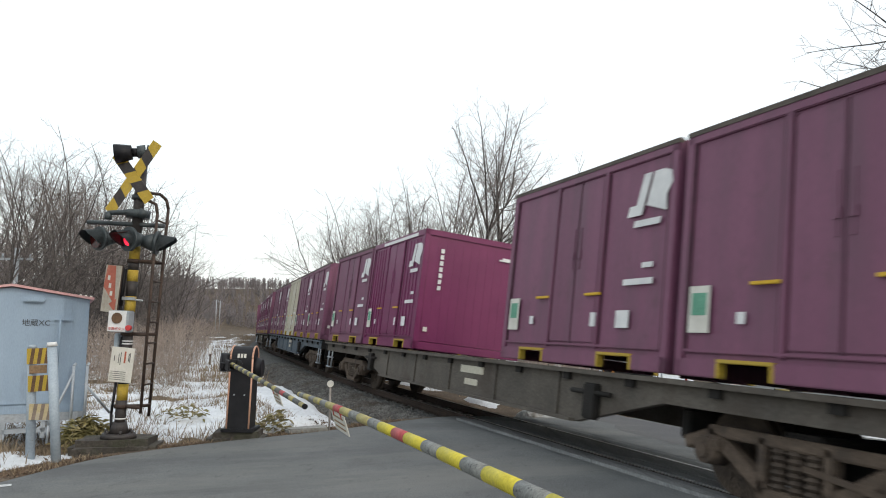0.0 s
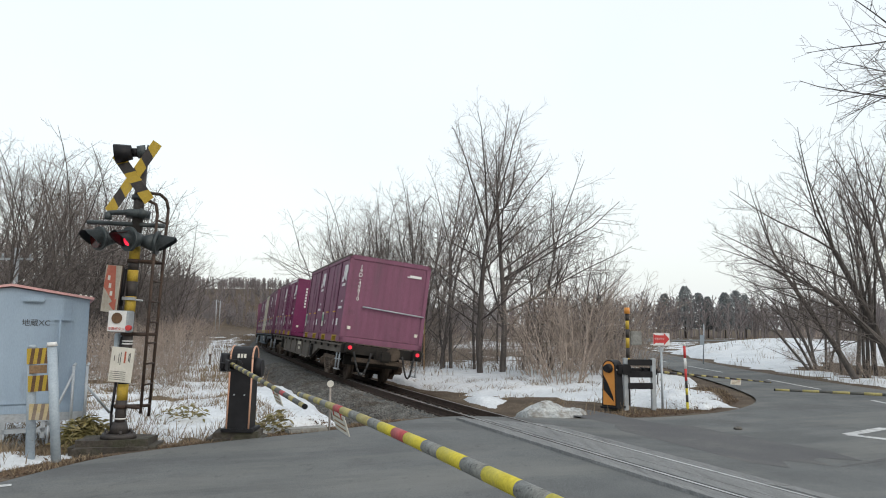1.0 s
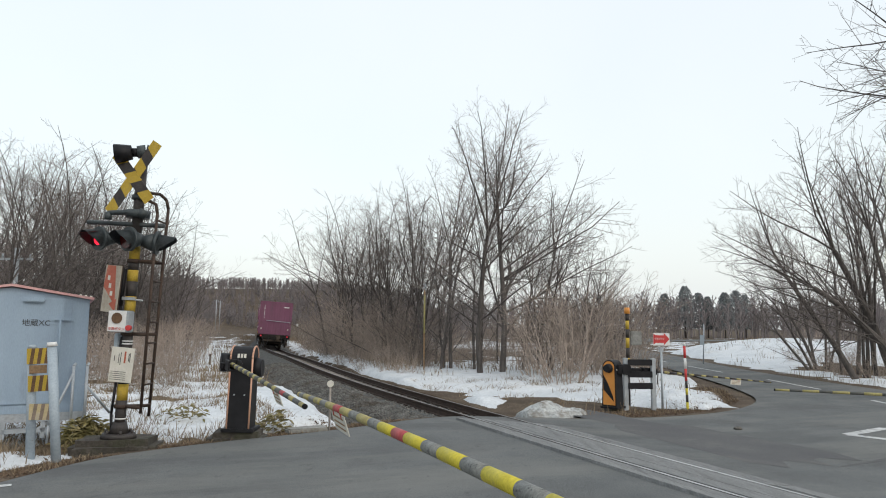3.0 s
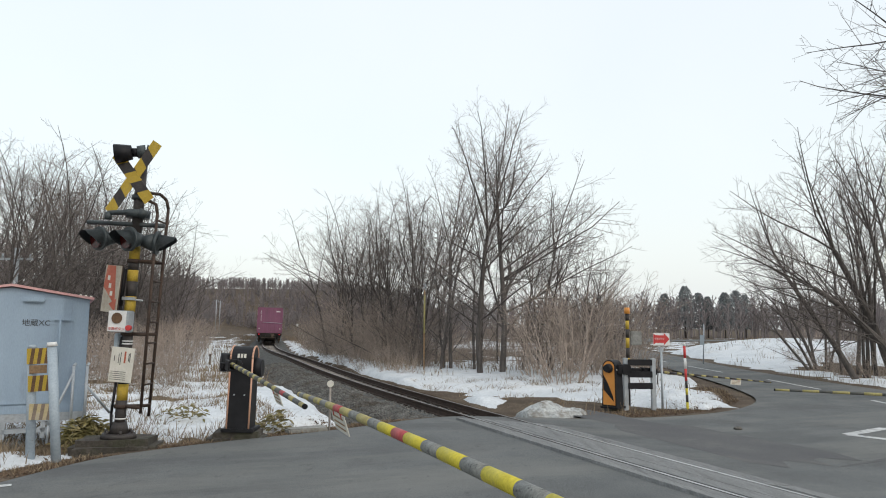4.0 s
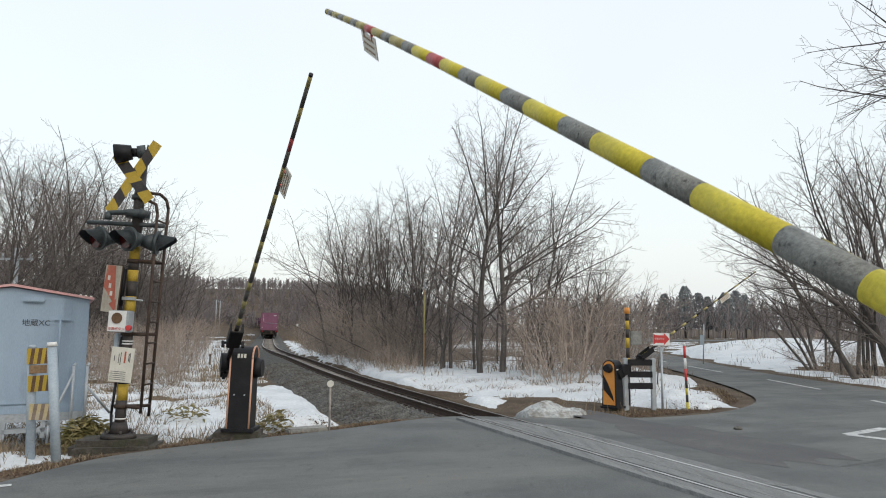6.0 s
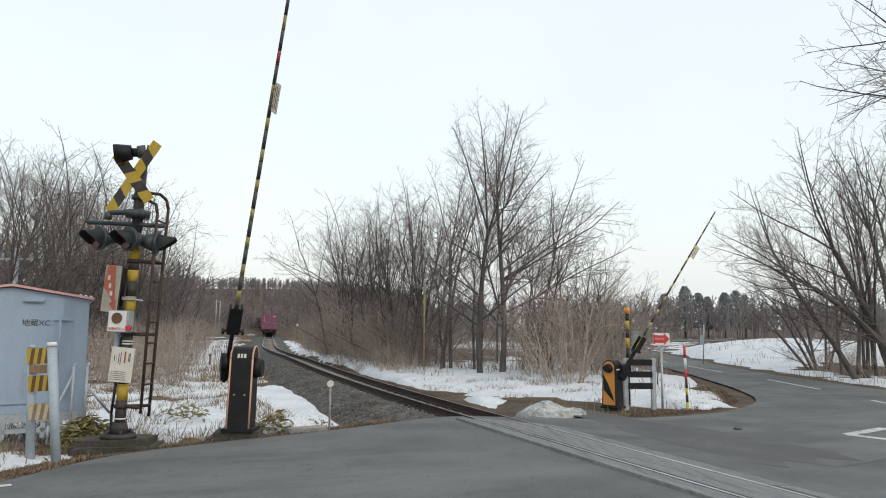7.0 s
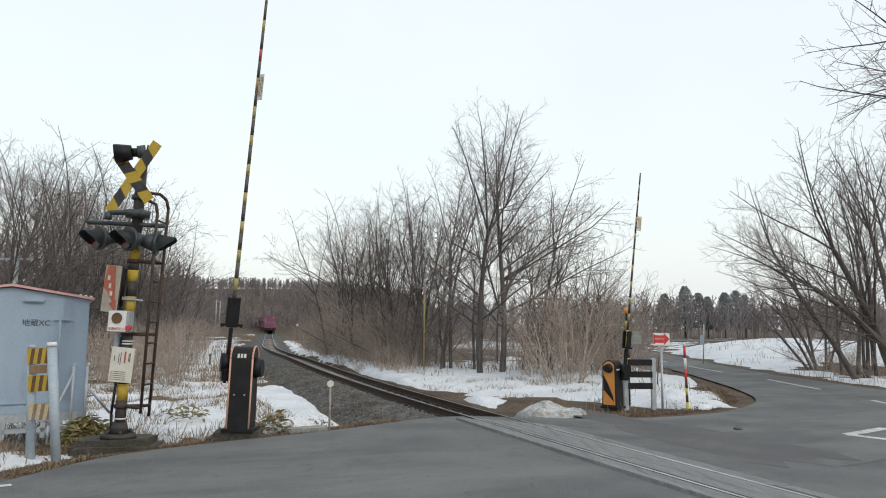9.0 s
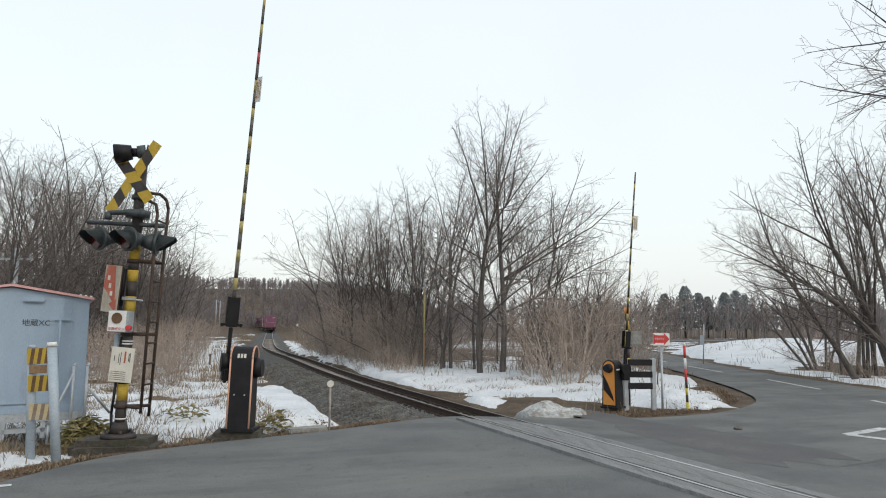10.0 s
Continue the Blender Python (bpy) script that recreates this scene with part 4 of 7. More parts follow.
def run(t):
    return float(np.interp(t, TT, RUN)) - 0.48     # tail of the wagon


def riding(s, dz):
    """A wagon's pose: its two bogies stand on the track."""
    a, b = on_track(s - 7.1), on_track(s + 7.1)
    p, q = a.translation, b.translation
    h = math.atan2(q.x - p.x, q.y - p.y)
    m = Matrix.Translation((p + q) / 2) @ Matrix.Rotation(-h, 4, "Z") @ Matrix.Rotation(math.atan2(q.z - p.z, (q - p).xy.length), 4, "X") @ Matrix.Rotation(float(cant(s)), 4, "Y")
    return m @ Matrix.Translation((0, 0, dz))


ROW_TIMES = [round(i * 0.1, 3) for i in range(0, 31)] + [3.25, 3.5, 3.75] + [4.0 + 0.5 * i for i in range(0, 13)]



# ---------------------------------------------------------------- barrier machines and their poles
ARMS = []


def barrier_pole(label, length, bands, r0, r1, plate_at, sag=0.002, weight=True, dull=False, twist=0.0):
    """A tapered pole along +y from its pivot, in bands, sagging a little."""
    arm = thing("barrier_pole", Matrix(), label, "barrier pole", "barrier poles")
    for a, b, m in bands:
        ra, rb = r0 + (r1 - r0) * a / length, r0 + (r1 - r0) * b / length
        bm = bmesh.new()
        tube(bm, (0, a, -sag * a * a), (0, b, -sag * b * b), ra, rb, n=20)
        part("band", bm, {"lemon": "lemon_dull", "pole_grey": "pole_dull"}.get(m, m) if dull else m, arm)
    bm = bmesh.new()
    tube(bm, (0, length - 0.01, -sag * length ** 2), (0, length + 0.012, -sag * length ** 2), r1 * 1.06, n=16)
    part("end_cap", bm, "black", arm)
    if weight:
        bm = bmesh.new()
        box(bm, 0, 0.12, 0, 0.05, 0.75, 0.09, bevel=0.01)
        part("holder_bar", bm, "black", arm)
        bm = bmesh.new()
        for x in (-0.075, 0.075):
            box(bm, x, 0.72, 0, 0.022, 0.42, 0.14, bevel=0.008)
        box(bm, 0, 0.53, 0, 0.16, 0.05, 0.14, bevel=0.008)
        box(bm, 0, 0.72, -0.06, 0.15, 0.40, 0.025, bevel=0.006)
        for x in (-0.13, 0.13):
            tube(bm, (x * 0.5, 0.53, 0), (x, 0.53, 0), 0.02, n=8)
            box(bm, x, 0.53, -0.02, 0.035, 0.05, 0.08)
        part("clamp", bm, "black", arm, "black steel pole clamp")
        bm = bmesh.new()
        tube(bm, (-0.03, 0, 0), (0.09, 0, 0), 0.13, n=20)
        box(bm, 0.02, -0.16, -0.02, 0.10, 0.22, 0.24, bevel=0.03)
        part("counterweight", bm, "black", arm)
    if plate_at:
        bm = bmesh.new()
        drop = -sag * plate_at ** 2
        turned = Matrix.Translation((0, 0, drop)) @ Matrix.Rotation(radians(twist), 4, "Y") @ Matrix.Translation((0, 0, -drop))
        box(bm, 0, plate_at, drop - 0.095, 0.006, 0.36, 0.125, bevel=0.002)
        p = part("plate", bm, "signwhite", arm, "hanging white warning plate, print unreadable")
        bm = bmesh.new()
        for i in range(3):
            box(bm, 0, plate_at, drop - 0.060 - i * 0.034, 0.010, 0.27, 0.010)
        part("print", bm, "wood", p)
        bm = bmesh.new()
        for q in (-0.1, 0.1):
            tube(bm, (0, plate_at + q, drop), (0, plate_at + q, drop - 0.06), 0.008, n=6)
        part("hook", bm, "red", p)
        p.matrix_local = turned
    return arm


def banded(start, length, period, width, red=()):
    out, a, k = [], start, 0
    while a < length:
        b = min(length, a + width)
        out.append((a, b, "lemon"))
        c = min(length, a + period)
        if b < c:
            out.append((b, c, "pole_grey"))
        a, k = c, k + 1
    res = []
    for a, b, m in out:
        for r in red:
            if a <= r < b:
                m = "pole_red"
        res.append((a, b, m))
    return res


def machine(label, m, style):
    g = thing("barrier_machine", m, label, "barrier machine", "barrier machines")
    # rounded housing, front towards -y; domed top
    w, d, h = (0.31 if style == "front" else 0.36), 0.34, 1.16
    bm = bmesh.new()
    out = [(-d / 2 - 0.03, 0.03), (d / 2 + 0.02, 0.03), (d / 2, h - 0.17)] + [(0.17 * math.cos(a), h - 0.17 + 0.17 * math.sin(a)) for a in np.linspace(0, PI, 12)][1:-1] + [(-d / 2, h - 0.17)]
    prism(bm, out, -w / 2, w / 2)
    bmesh.ops.rotate(bm, verts=bm.verts, cent=(0, 0, 0), matrix=Matrix.Rotation(radians(90), 3, "Z"))
    part("housing", bm, "black", g)
    if style == "front":
        for sx in (-1, 1):
            bm = bmesh.new()
            rim = [Vector((sx * (w / 2 - 0.004), x, z)) for x, z in out[2:-1] + [out[-1], out[0]]]
            bent(bm, rim, 0.013, 6)
            part("edge_strip", bm, "pink", g, "faded orange edge strip")
        bm = bmesh.new()
        for x in (-0.07, 0.07):
            tube(bm, (x, -d / 2 - 0.02, 0.50), (x, -d / 2 - 0.035, 0.50), 0.011, n=10)
        part("bolt", bm, "galv", g, "bright bolt heads")
        bm = bmesh.new()
        for x in (-0.045, 0.0, 0.045):
            box(bm, x, -0.164, 1.03, 0.030, 0.012, 0.055, rot=Matrix.Rotation(radians(-14), 4, "X"))
        part("number_bar", bm, "signwhite", g, "white stencilled number as bars")
    else:
        def slab(name, pts, x0, x1, material, label=""):
            bm = bmesh.new()
            a = [bm.verts.new((x0, y, z)) for y, z in pts]
            f = bm.faces.new(a)
            ex = bmesh.ops.extrude_face_region(bm, geom=[f])
            bmesh.ops.translate(bm, verts=[q for q in ex["geom"] if isinstance(q, bmesh.types.BMVert)], vec=(x1 - x0, 0, 0))
            bmesh.ops.recalc_face_normals(bm, faces=bm.faces[:])
            part(name, bm, material, g, label)
        arch = [(0.145 * math.cos(a), h - 0.175 + 0.145 * math.sin(a)) for a in np.linspace(0, PI, 12)]
        slab("reflector", [(d / 2 - 0.01, 0.08)] + arch + [(-d / 2 + 0.005, 0.08)], w / 2, w / 2 + 0.006, "orange", "orange reflector panel")
        slab("reflector_stripe", [(-0.148, 0.80), (-0.148, 0.44), (0.13, 0.16), (0.10, 0.30), (-0.02, 0.58)], w / 2 + 0.006, w / 2 + 0.010, "black", "black slanted stripe")
        bm = bmesh.new()
        box(bm, 0.04, d / 2 + 0.006, 0.93, 0.16, 0.008, 0.03)
        part("label_plate", bm, "signwhite", g, "small white plate")
    bm = bmesh.new()
    hub = 0.86 if style == "front" else h - 0.20
    tube(bm, (0.14, 0, hub), (0.26 if style == "front" else 0.30, 0, hub), 0.155 if style == "front" else 0.125, 0.12 if style == "front" else 0.09, n=24)
    part("drive_cover", bm, "black", g)
    bm = bmesh.new()
    tube(bm, (-0.14, 0, 0.86), (-0.25, 0, 0.86), 0.06, n=16)
    part("shaft", bm, "black", g)
    bm = bmesh.new()
    box(bm, 0, 0, 0.02, 0.44, 0.46, 0.05, bevel=0.01)
    part("foot", bm, "black", g)
    return g


def base_block(m, sx, sy, h, label):
    bm = bmesh.new()
    box(bm, 0, 0, -0.15, sx, sy, h + 0.3, bevel=0.085)
    bmesh.ops.subdivide_edges(bm, edges=bm.edges[:], cuts=3, use_grid_fill=True)
    for v in bm.verts:
        v.co += Vector((noise.noise(v.co * 4), noise.noise(v.co * 4 + Vector((9, 0, 0))), noise.noise(v.co * 4 + Vector((0, 9, 0))))) * 0.03
    ob = link("concrete_base", bm, "concrete")
    ob.matrix_world = m
    return tagged(ob, label, "concrete base")


# machine beside the signal post
base_block(pose(-2.83, 9.95, 0.145, 0, 0, 4), 0.80, 0.56, 0.20, "weathered dark concrete base under the barrier machine")
m_left = machine("black barrier machine with faded orange edge strips", pose(-2.80, 9.95, 0.245, 0, 1.0, 2), "front")
pole_left = barrier_pole("yellow and black striped barrier pole with a red band", 5.20, [(0.55, 0.86, "lemon")] + banded(1.02, 5.20, 0.404, 0.17, (4.3,)) + [(0.86, 1.02, "stripe_black")], 0.032, 0.019, 3.88, 0.0013, dull=True, twist=24)
ARMS.append((pole_left, (-3.022, 9.938, 1.177), 157.0, -2.7, [(0, -0.2), (2, -0.2), (4.3, -0.2), (4.5, 0.8), (4.6, 1.9), (4.8, 5.2), (5.0, 9.2), (5.3, 15.6), (5.5, 19.6), (5.7, 24.2), (6.2, 37.0), (6.8, 51.8), (7.0, 56.8), (7.5, 68.1), (8.0, 74.5), (8.5, 79.0), (9.0, 81.6), (9.5, 83.3), (10.0, 84.4)]))
# near machine beside the camera
base_block(pose(1.24, 0.15, 0.10, 0, 0, 20), 0.80, 0.56, 0.16, "concrete base of the barrier machine at the near road edge")
m_near = machine("black barrier machine at the near road edge", pose(1.24, 0.15, 0.18, 0, 0, 200), "front")
pole_near = barrier_pole("long yellow and worn grey striped barrier pole", 5.81, [(a, b, "lemon_dull" if m == "lemon" and a > 3.4 else m) for a, b, m in [(0.50, 0.875, "pole_grey")] + banded(0.875, 5.81, 0.404, 0.228, (3.2, 4.4))], 0.031, 0.020, 4.52, 0.004, twist=-18)
ARMS.append((pole_near, (0.99, 0.146, 1.235), -21.26, 0.0, [(0, 0.7), (2, 0.7), (4.4, 0.7), (4.6, 1.8), (4.8, 4.4), (5.0, 7.8), (5.3, 14.0), (5.5, 18.0), (5.7, 22.3), (6.2, 35.0), (6.8, 50.0), (7.0, 55.0), (7.5, 67.0), (8.0, 74.5), (9.0, 84.0), (10.0, 87.5)]))
# far machine by the arrow sign
base_block(pose(4.2, 17.39, -0.27), 0.55, 0.5, 0.05, "low concrete base of the far barrier machine")
m_far = machine("black barrier machine with an orange reflector panel", pose(4.2, 17.39, -0.24, 0, 0, 228), "side")
pole_far = barrier_pole("thin yellow and black striped barrier pole", 4.84, [(0.55, 0.8, "lemon")] + [(a, b, {"lemon": "lemon_dull", "pole_grey": "stripe_black"}[m]) for a, b, m in banded(0.8, 4.84, 0.40, 0.16)], 0.032, 0.017, 3.6)
ARMS.append((pole_far, (4.49, 17.33, 0.70), 67.6, 5.5, [(0, -4.6), (2, -4.6), (4.4, -4.6), (4.6, -3.0), (4.8, 0.3), (5.0, 4.1), (5.3, 11.3), (5.5, 17.9), (5.7, 24.0), (6.2, 37.5), (6.8, 52.8), (7.0, 57.3), (7.5, 67.3), (8.0, 76.5), (8.5, 83.5), (9.0, 87.8), (9.5, 89.2), (10.0, 89.6)]))
# machine on the outer side of the road, just out of the view
base_block(pose(8.95, 8.9, -0.30), 0.6, 0.5, 0.12, "low concrete base at the road's outer edge")
m_fourth = machine("black barrier machine at the outer side of the road", pose(8.95, 8.9, -0.24, 0, 0, 160), "front")
pole_fourth = barrier_pole("yellow and grey striped barrier pole of the outer machine", 4.04, [(0.5, 0.6, "pole_grey")] + banded(0.6, 4.04, 0.404, 0.228), 0.030, 0.018, 1.9, dull=True)
ARMS.append((pole_fourth, (8.68, 9.0, 0.762), -59.7, 0.0, [(0, 0.6), (2, 0.6), (4.4, 0.6), (4.6, 2.0), (4.8, 5.8), (5.0, 10.9), (5.3, 18.7), (5.5, 22.9), (5.7, 28.7), (6.2, 40), (6.8, 53), (7.0, 57), (7.5, 67), (8.0, 76), (9.0, 86), (10.0, 88)]))


# ---------------------------------------------------------------- signal post
def zg(x, y):
    return float(ground_z(np.array([x]), np.array([y]))[0])


def zr(x, y):
    return float(road_z(np.array([x]), np.array([y]))[0])


FLASHES = []


def signal_lamp(parent, at, yaw, flashes=()):
    """A round lamp with a backboard and a long hood, looking along -y before its turn."""
    bm = bmesh.new()
    tube(bm, (0, 0.20, 0), (0, 0.02, 0), 0.085, 0.150, n=24)
    tube(bm, (0, 0.02, 0), (0, -0.02, 0), 0.185, 0.185, n=28)
    tube(bm, (0, 0.26, 0), (0, 0.18, 0), 0.06, 0.085, n=16)
    lamp = part("signal_lamp", bm, "lampgrey", parent, "dark grey round lamp housing")
    lamp.matrix_local = Matrix.Translation(at) @ Matrix.Rotation(radians(yaw), 4, "Z") @ Matrix.Rotation(radians(4), 4, "X") @ Matrix.Diagonal((0.86, 0.92, 0.86, 1))
    bm = bmesh.new()
    rows = []
    for u in np.linspace(0, 1, 6):
        half = radians(150 - 95 * u)
        rows.append([bm.verts.new((0.140 * math.sin(a), -0.02 - 0.23 * u, 0.140 * math.cos(a) - 0.02 * u)) for a in np.linspace(-half, half, 15)])
    for p, q in zip(rows[:-1], rows[1:]):
        for i in range(14):
            bm.faces.new((p[i], p[i + 1], q[i + 1], q[i]))
    bmesh.ops.solidify(bm, geom=bm.faces[:], thickness=0.006)
    part("hood", bm, "lampgrey", lamp, "long curved hood", smooth=True)
    bm = bmesh.new()
    bmesh.ops.create_uvsphere(bm, u_segments=20, v_segments=10, radius=0.105)
    bmesh.ops.transform(bm, matrix=Matrix.Translation((0, -0.01, 0)) @ Matrix.Diagonal((1, 0.35, 1, 1)), verts=bm.verts)
    part("lens", bm, "lens_lit" if flashes else "lens", lamp, "red glass lens", smooth=True)
    if flashes:
        # an added dark red plate hung before the glass imitates flashing, swinging up under the hood while the lamp
        # shows
        bm = bmesh.new()
        tube(bm, (0, -0.003, -0.128), (0, 0.003, -0.128), 0.134, n=24)
        flap = part("shutter", bm, "lens", lamp, "added dark red plate that imitates the lamp going out")
        FLASHES.append((flap, flashes))
    return lamp


def crossing_signal():
    x0, y0 = -4.19, 9.27
    base_block(pose(x0 - 0.02, y0 + 0.02, 0.155, 0, 0, 10), 1.05, 0.66, 0.16, "mossy concrete slab under the signal post")
    g = thing("crossing_signal", pose(x0, y0, 0.235, 0, 1.7, 0), "black and yellow level crossing signal post with lamps and signs", "crossing signal")
    z, k = 0.0, 0
    bm = bmesh.new()
    tube(bm, (0, 0, 0.06), (0, 0, 0.20), 0.125, 0.085, n=20)
    tube(bm, (0, 0, 0), (0, 0, 0.06), 0.22, 0.20, n=20)
    for a in range(6):
        tube(bm, (0.17 * math.cos(a * 1.047), 0.17 * math.sin(a * 1.047), 0.05), (0.17 * math.cos(a * 1.047), 0.17 * math.sin(a * 1.047), 0.10), 0.018, n=6)
    part("foot", bm, "stripe_black", g)
    bounds = [0.14, 0.48, 0.69, 1.62, 1.83, 2.03, 2.18, 2.32, 2.50, 3.62]
    for i, (a, b) in enumerate(zip(bounds[:-1], bounds[1:])):
        bm = bmesh.new()
        tube(bm, (0, 0, a), (0, 0, b), 0.068, n=20)
        part("post_band", bm, "yellow_old" if i % 2 else "stripe_black", g, "yellow band" if i % 2 else "black band")
    bm = bmesh.new()
    for zz in (0.235, 1.20, 1.235):
        tube(bm, (0, 0, zz), (0, 0, zz + 0.018), 0.073, n=18)
    part("white_tape", bm, "white", g)
    # crossed boards
    cross = new("crossbuck")
    cross.parent = g
    cross.matrix_local = Matrix.Translation((-0.05, -0.13, 3.41)) @ Matrix.Rotation(radians(-8), 4, "Z")
    cross["label"] = "black and yellow striped crossed boards"
    for ang, ln, dy in ((57, 1.12, 0.0), (-50, 0.82, -0.012)):
        n = 7 if ln > 1 else 5
        for i in range(n):
            bm = bmesh.new()
            a0, a1 = -ln / 2 + ln * i / n, -ln / 2 + ln * (i + 1) / n
            sh = 0.035
            vs = [(a0 - (sh if i else 0), -0.075), (a1 - (sh if i < n - 1 else 0), -0.075), (a1 + (sh if i < n - 1 else 0), 0.075), (a0 + (sh if i else 0), 0.075)]
            f = bm.faces.new([bm.verts.new((x, dy, z)) for x, z in vs])
            ex = bmesh.ops.extrude_face_region(bm, geom=[f])
            bmesh.ops.translate(bm, verts=[q for q in ex["geom"] if isinstance(q, bmesh.types.BMVert)], vec=(0, 0.008, 0))
            bmesh.ops.recalc_face_normals(bm, faces=bm.faces[:])
            bmesh.ops.rotate(bm, verts=bm.verts, cent=(0, 0, 0), matrix=Matrix.Rotation(-radians(ang), 3, "Y"))
            part("board_stripe", bm, "stripe_black" if i % 2 else "yellow_old", cross)
    # horn and bell
    bm = bmesh.new()
    tube(bm, (-0.30, -0.18, 3.71), (-0.10, -0.12, 3.75), 0.135, 0.10, n=8)
    tube(bm, (-0.10, -0.12, 3.75), (-0.02, -0.08, 3.76), 0.06, n=10)
    part("warning_horn", bm, "black", g, "black eight-sided warning horn")
    bm = bmesh.new()
    tube(bm, (-0.04, -0.10, 3.76), (0.06, -0.06, 3.78), 0.085, 0.095, n=16)
    tube(bm, (0.06, -0.06, 3.78), (0.13, -0.03, 3.77), 0.10, 0.09, n=16)
    tube(bm, (0.02, 0, 3.6), (0.02, 0, 3.80), 0.04, n=10)
    part("horn_housing", bm, "lampgrey", g)
    # cross arm
    bm = bmesh.new()
    tube(bm, (-0.62, -0.10, 2.79), (0.36, 0.02, 2.79), 0.030, n=10)
    tube(bm, (-0.34, -0.12, 2.83), (-0.34, -0.12, 2.93), 0.045, n=12)
    tube(bm, (-0.34, -0.12, 2.92), (0.12, -0.10, 2.96), 0.035, n=10)
    part("cross_arm", bm, "lampgrey", g)
    bm = bmesh.new()
    tube(bm, (0, 0, 2.88), (0, 0, 2.98), 0.15, 0.16, n=20)
    tube(bm, (0.08, -0.1, 2.88), (0.13, -0.1, 2.98), 0.06, n=12)
    tube(bm, (0, 0, 3.13), (0, 0, 3.19), 0.10, n=18)
    part("junction_box", bm, "lampgrey", g)
    signal_lamp(g, (-0.41, -0.16, 2.57), -30, ((0.27, 0.87), (1.47, 2.07), (2.67, 3.27)))
    signal_lamp(g, (0.02, -0.24, 2.57), -30, ((-1.0, 0.27), (0.87, 1.47), (2.07, 2.67)))
    signal_lamp(g, (0.31, -0.06, 2.55), 100)
    signal_lamp(g, (-0.16, 0.16, 2.60), 150)
    # ladder
    bm = bmesh.new()
    bent(bm, [(0.30, -0.10, 0.33), (0.30, -0.10, 2.94), (0.27, -0.09, 3.06), (0.14, -0.05, 3.12)], 0.021, 8)
    bent(bm, [(0.285, 0.20, 0.26), (0.32, 0.20, 3.05), (0.29, 0.19, 3.17), (0.22, 0.15, 3.24), (0.10, 0.06, 3.24)], 0.021, 8)
    ladder = part("ladder", bm, "ironbrown", g, "narrow rusty iron ladder")
    for zz in np.arange(0.42, 3.0, 0.27):
        bm = bmesh.new()
        tube(bm, (0.30, -0.10, zz), (0.30, 0.20, zz), 0.013, n=6)
        part("rung", bm, "ironbrown", ladder)
    for zz in (0.40, 1.34, 2.30):
        bm = bmesh.new()
        tube(bm, (0, 0, zz), (0.30, -0.10, zz), 0.022, n=8)
        tube(bm, (0, 0, zz), (0.30, 0.20, zz), 0.022, n=8)
        tube(bm, (0, 0, zz - 0.025), (0, 0, zz + 0.025), 0.086, n=16)
        part("bracket", bm, "ironbrown", g)
    # warning sign with a red slanted arrow
    sign = new("arrow_sign")
    sign.parent = g
    sign.matrix_local = Matrix.Translation((-0.22, -0.10, 1.92)) @ Matrix.Rotation(radians(-30), 4, "Z") @ Matrix.Rotation(radians(4), 4, "Y")
    sign["label"] = "weathered white board with a faded red arrow"
    bm = bmesh.new()
    box(bm, 0, 0, 0, 0.33, 0.012, 0.62, bevel=0.004)
    part("board", bm, "signbeige", sign)
    bm = bmesh.new()
    for pts in ([(-0.12, 0.305), (0.05, 0.305), (0.115, -0.19), (0.06, -0.17)], [(-0.12, 0.305), (0.05, 0.305), (0.07, -0.17), (-0.155, 0.02)], [(0.00, -0.20), (0.14, -0.295), (0.145, -0.12)]):
        f = bm.faces.new([bm.verts.new((x, -0.009 - 0.002 * len(bm.faces), z)) for x, z in pts])
    part("arrow", bm, "redfade", sign)
    bm = bmesh.new()
    for i in range(3):
        box(bm, -0.055 + i * 0.04, -0.016, 0.14 - i * 0.10, 0.05, 0.002, 0.06)
    part("print", bm, "signwhite", sign)
    bm = bmesh.new()
    box(bm, 0, 0.012, 0, 0.35, 0.012, 0.64, bevel=0.004)
    part("backing", bm, "ironbrown", sign)
    # emergency button box
    bx = new("button_box")
    bx.parent = g
    bx.matrix_local = Matrix.Translation((-0.05, -0.17, 1.50)) @ Matrix.Rotation(radians(-6), 4, "Z")
    bx["label"] = "white emergency button box with a worn round button"
    bm = bmesh.new()
    box(bm, 0.02, 0.03, 0, 0.26, 0.14, 0.28, bevel=0.012)
    part("case", bm, "galv", bx)
    bm = bmesh.new()
    box(bm, 0, -0.046, 0, 0.245, 0.008, 0.265, bevel=0.003)
    part("face_plate", bm, "white", bx)
    bm = bmesh.new()
    tube(bm, (0.0, -0.05, 0.04), (0.0, -0.062, 0.04), 0.070, n=24)
    part("button_cover", bm, "brown_stripe", bx, "scuffed brown round cover")
    text("caption", "非常ボタン", 0.045, Matrix.Translation((0.0, -0.053, -0.10)) @ Matrix.Rotation(radians(90), 4, "X"), "red", bx, "red caption")
    bm = bmesh.new()
    tube(bm, (0.165, -0.02, -0.08), (0.165, -0.07, -0.08), 0.035, n=14)
    part("pilot_lamp", bm, "red", bx, "small red pilot lamp")
    # notice board
    nb = new("notice_board")
    nb.parent = g
    nb.matrix_local = Matrix.Translation((0.01, -0.12, 0.94)) @ Matrix.Rotation(radians(3), 4, "Y")
    nb["label"] = "pale notice board with unreadable print"
    bm = bmesh.new()
    box(bm, 0, 0, 0, 0.30, 0.010, 0.45, bevel=0.003)
    part("board", bm, "signwhite", nb)
    bm = bmesh.new()
    for i, (x, h) in enumerate(((0.10, 0.12), (0.085, 0.10))):
        box(bm, x, -0.007, 0.10, 0.008, 0.002, h)
    for i in range(5):
        box(bm, -0.03, -0.007, -0.09 - i * 0.025, 0.20, 0.002, 0.006)
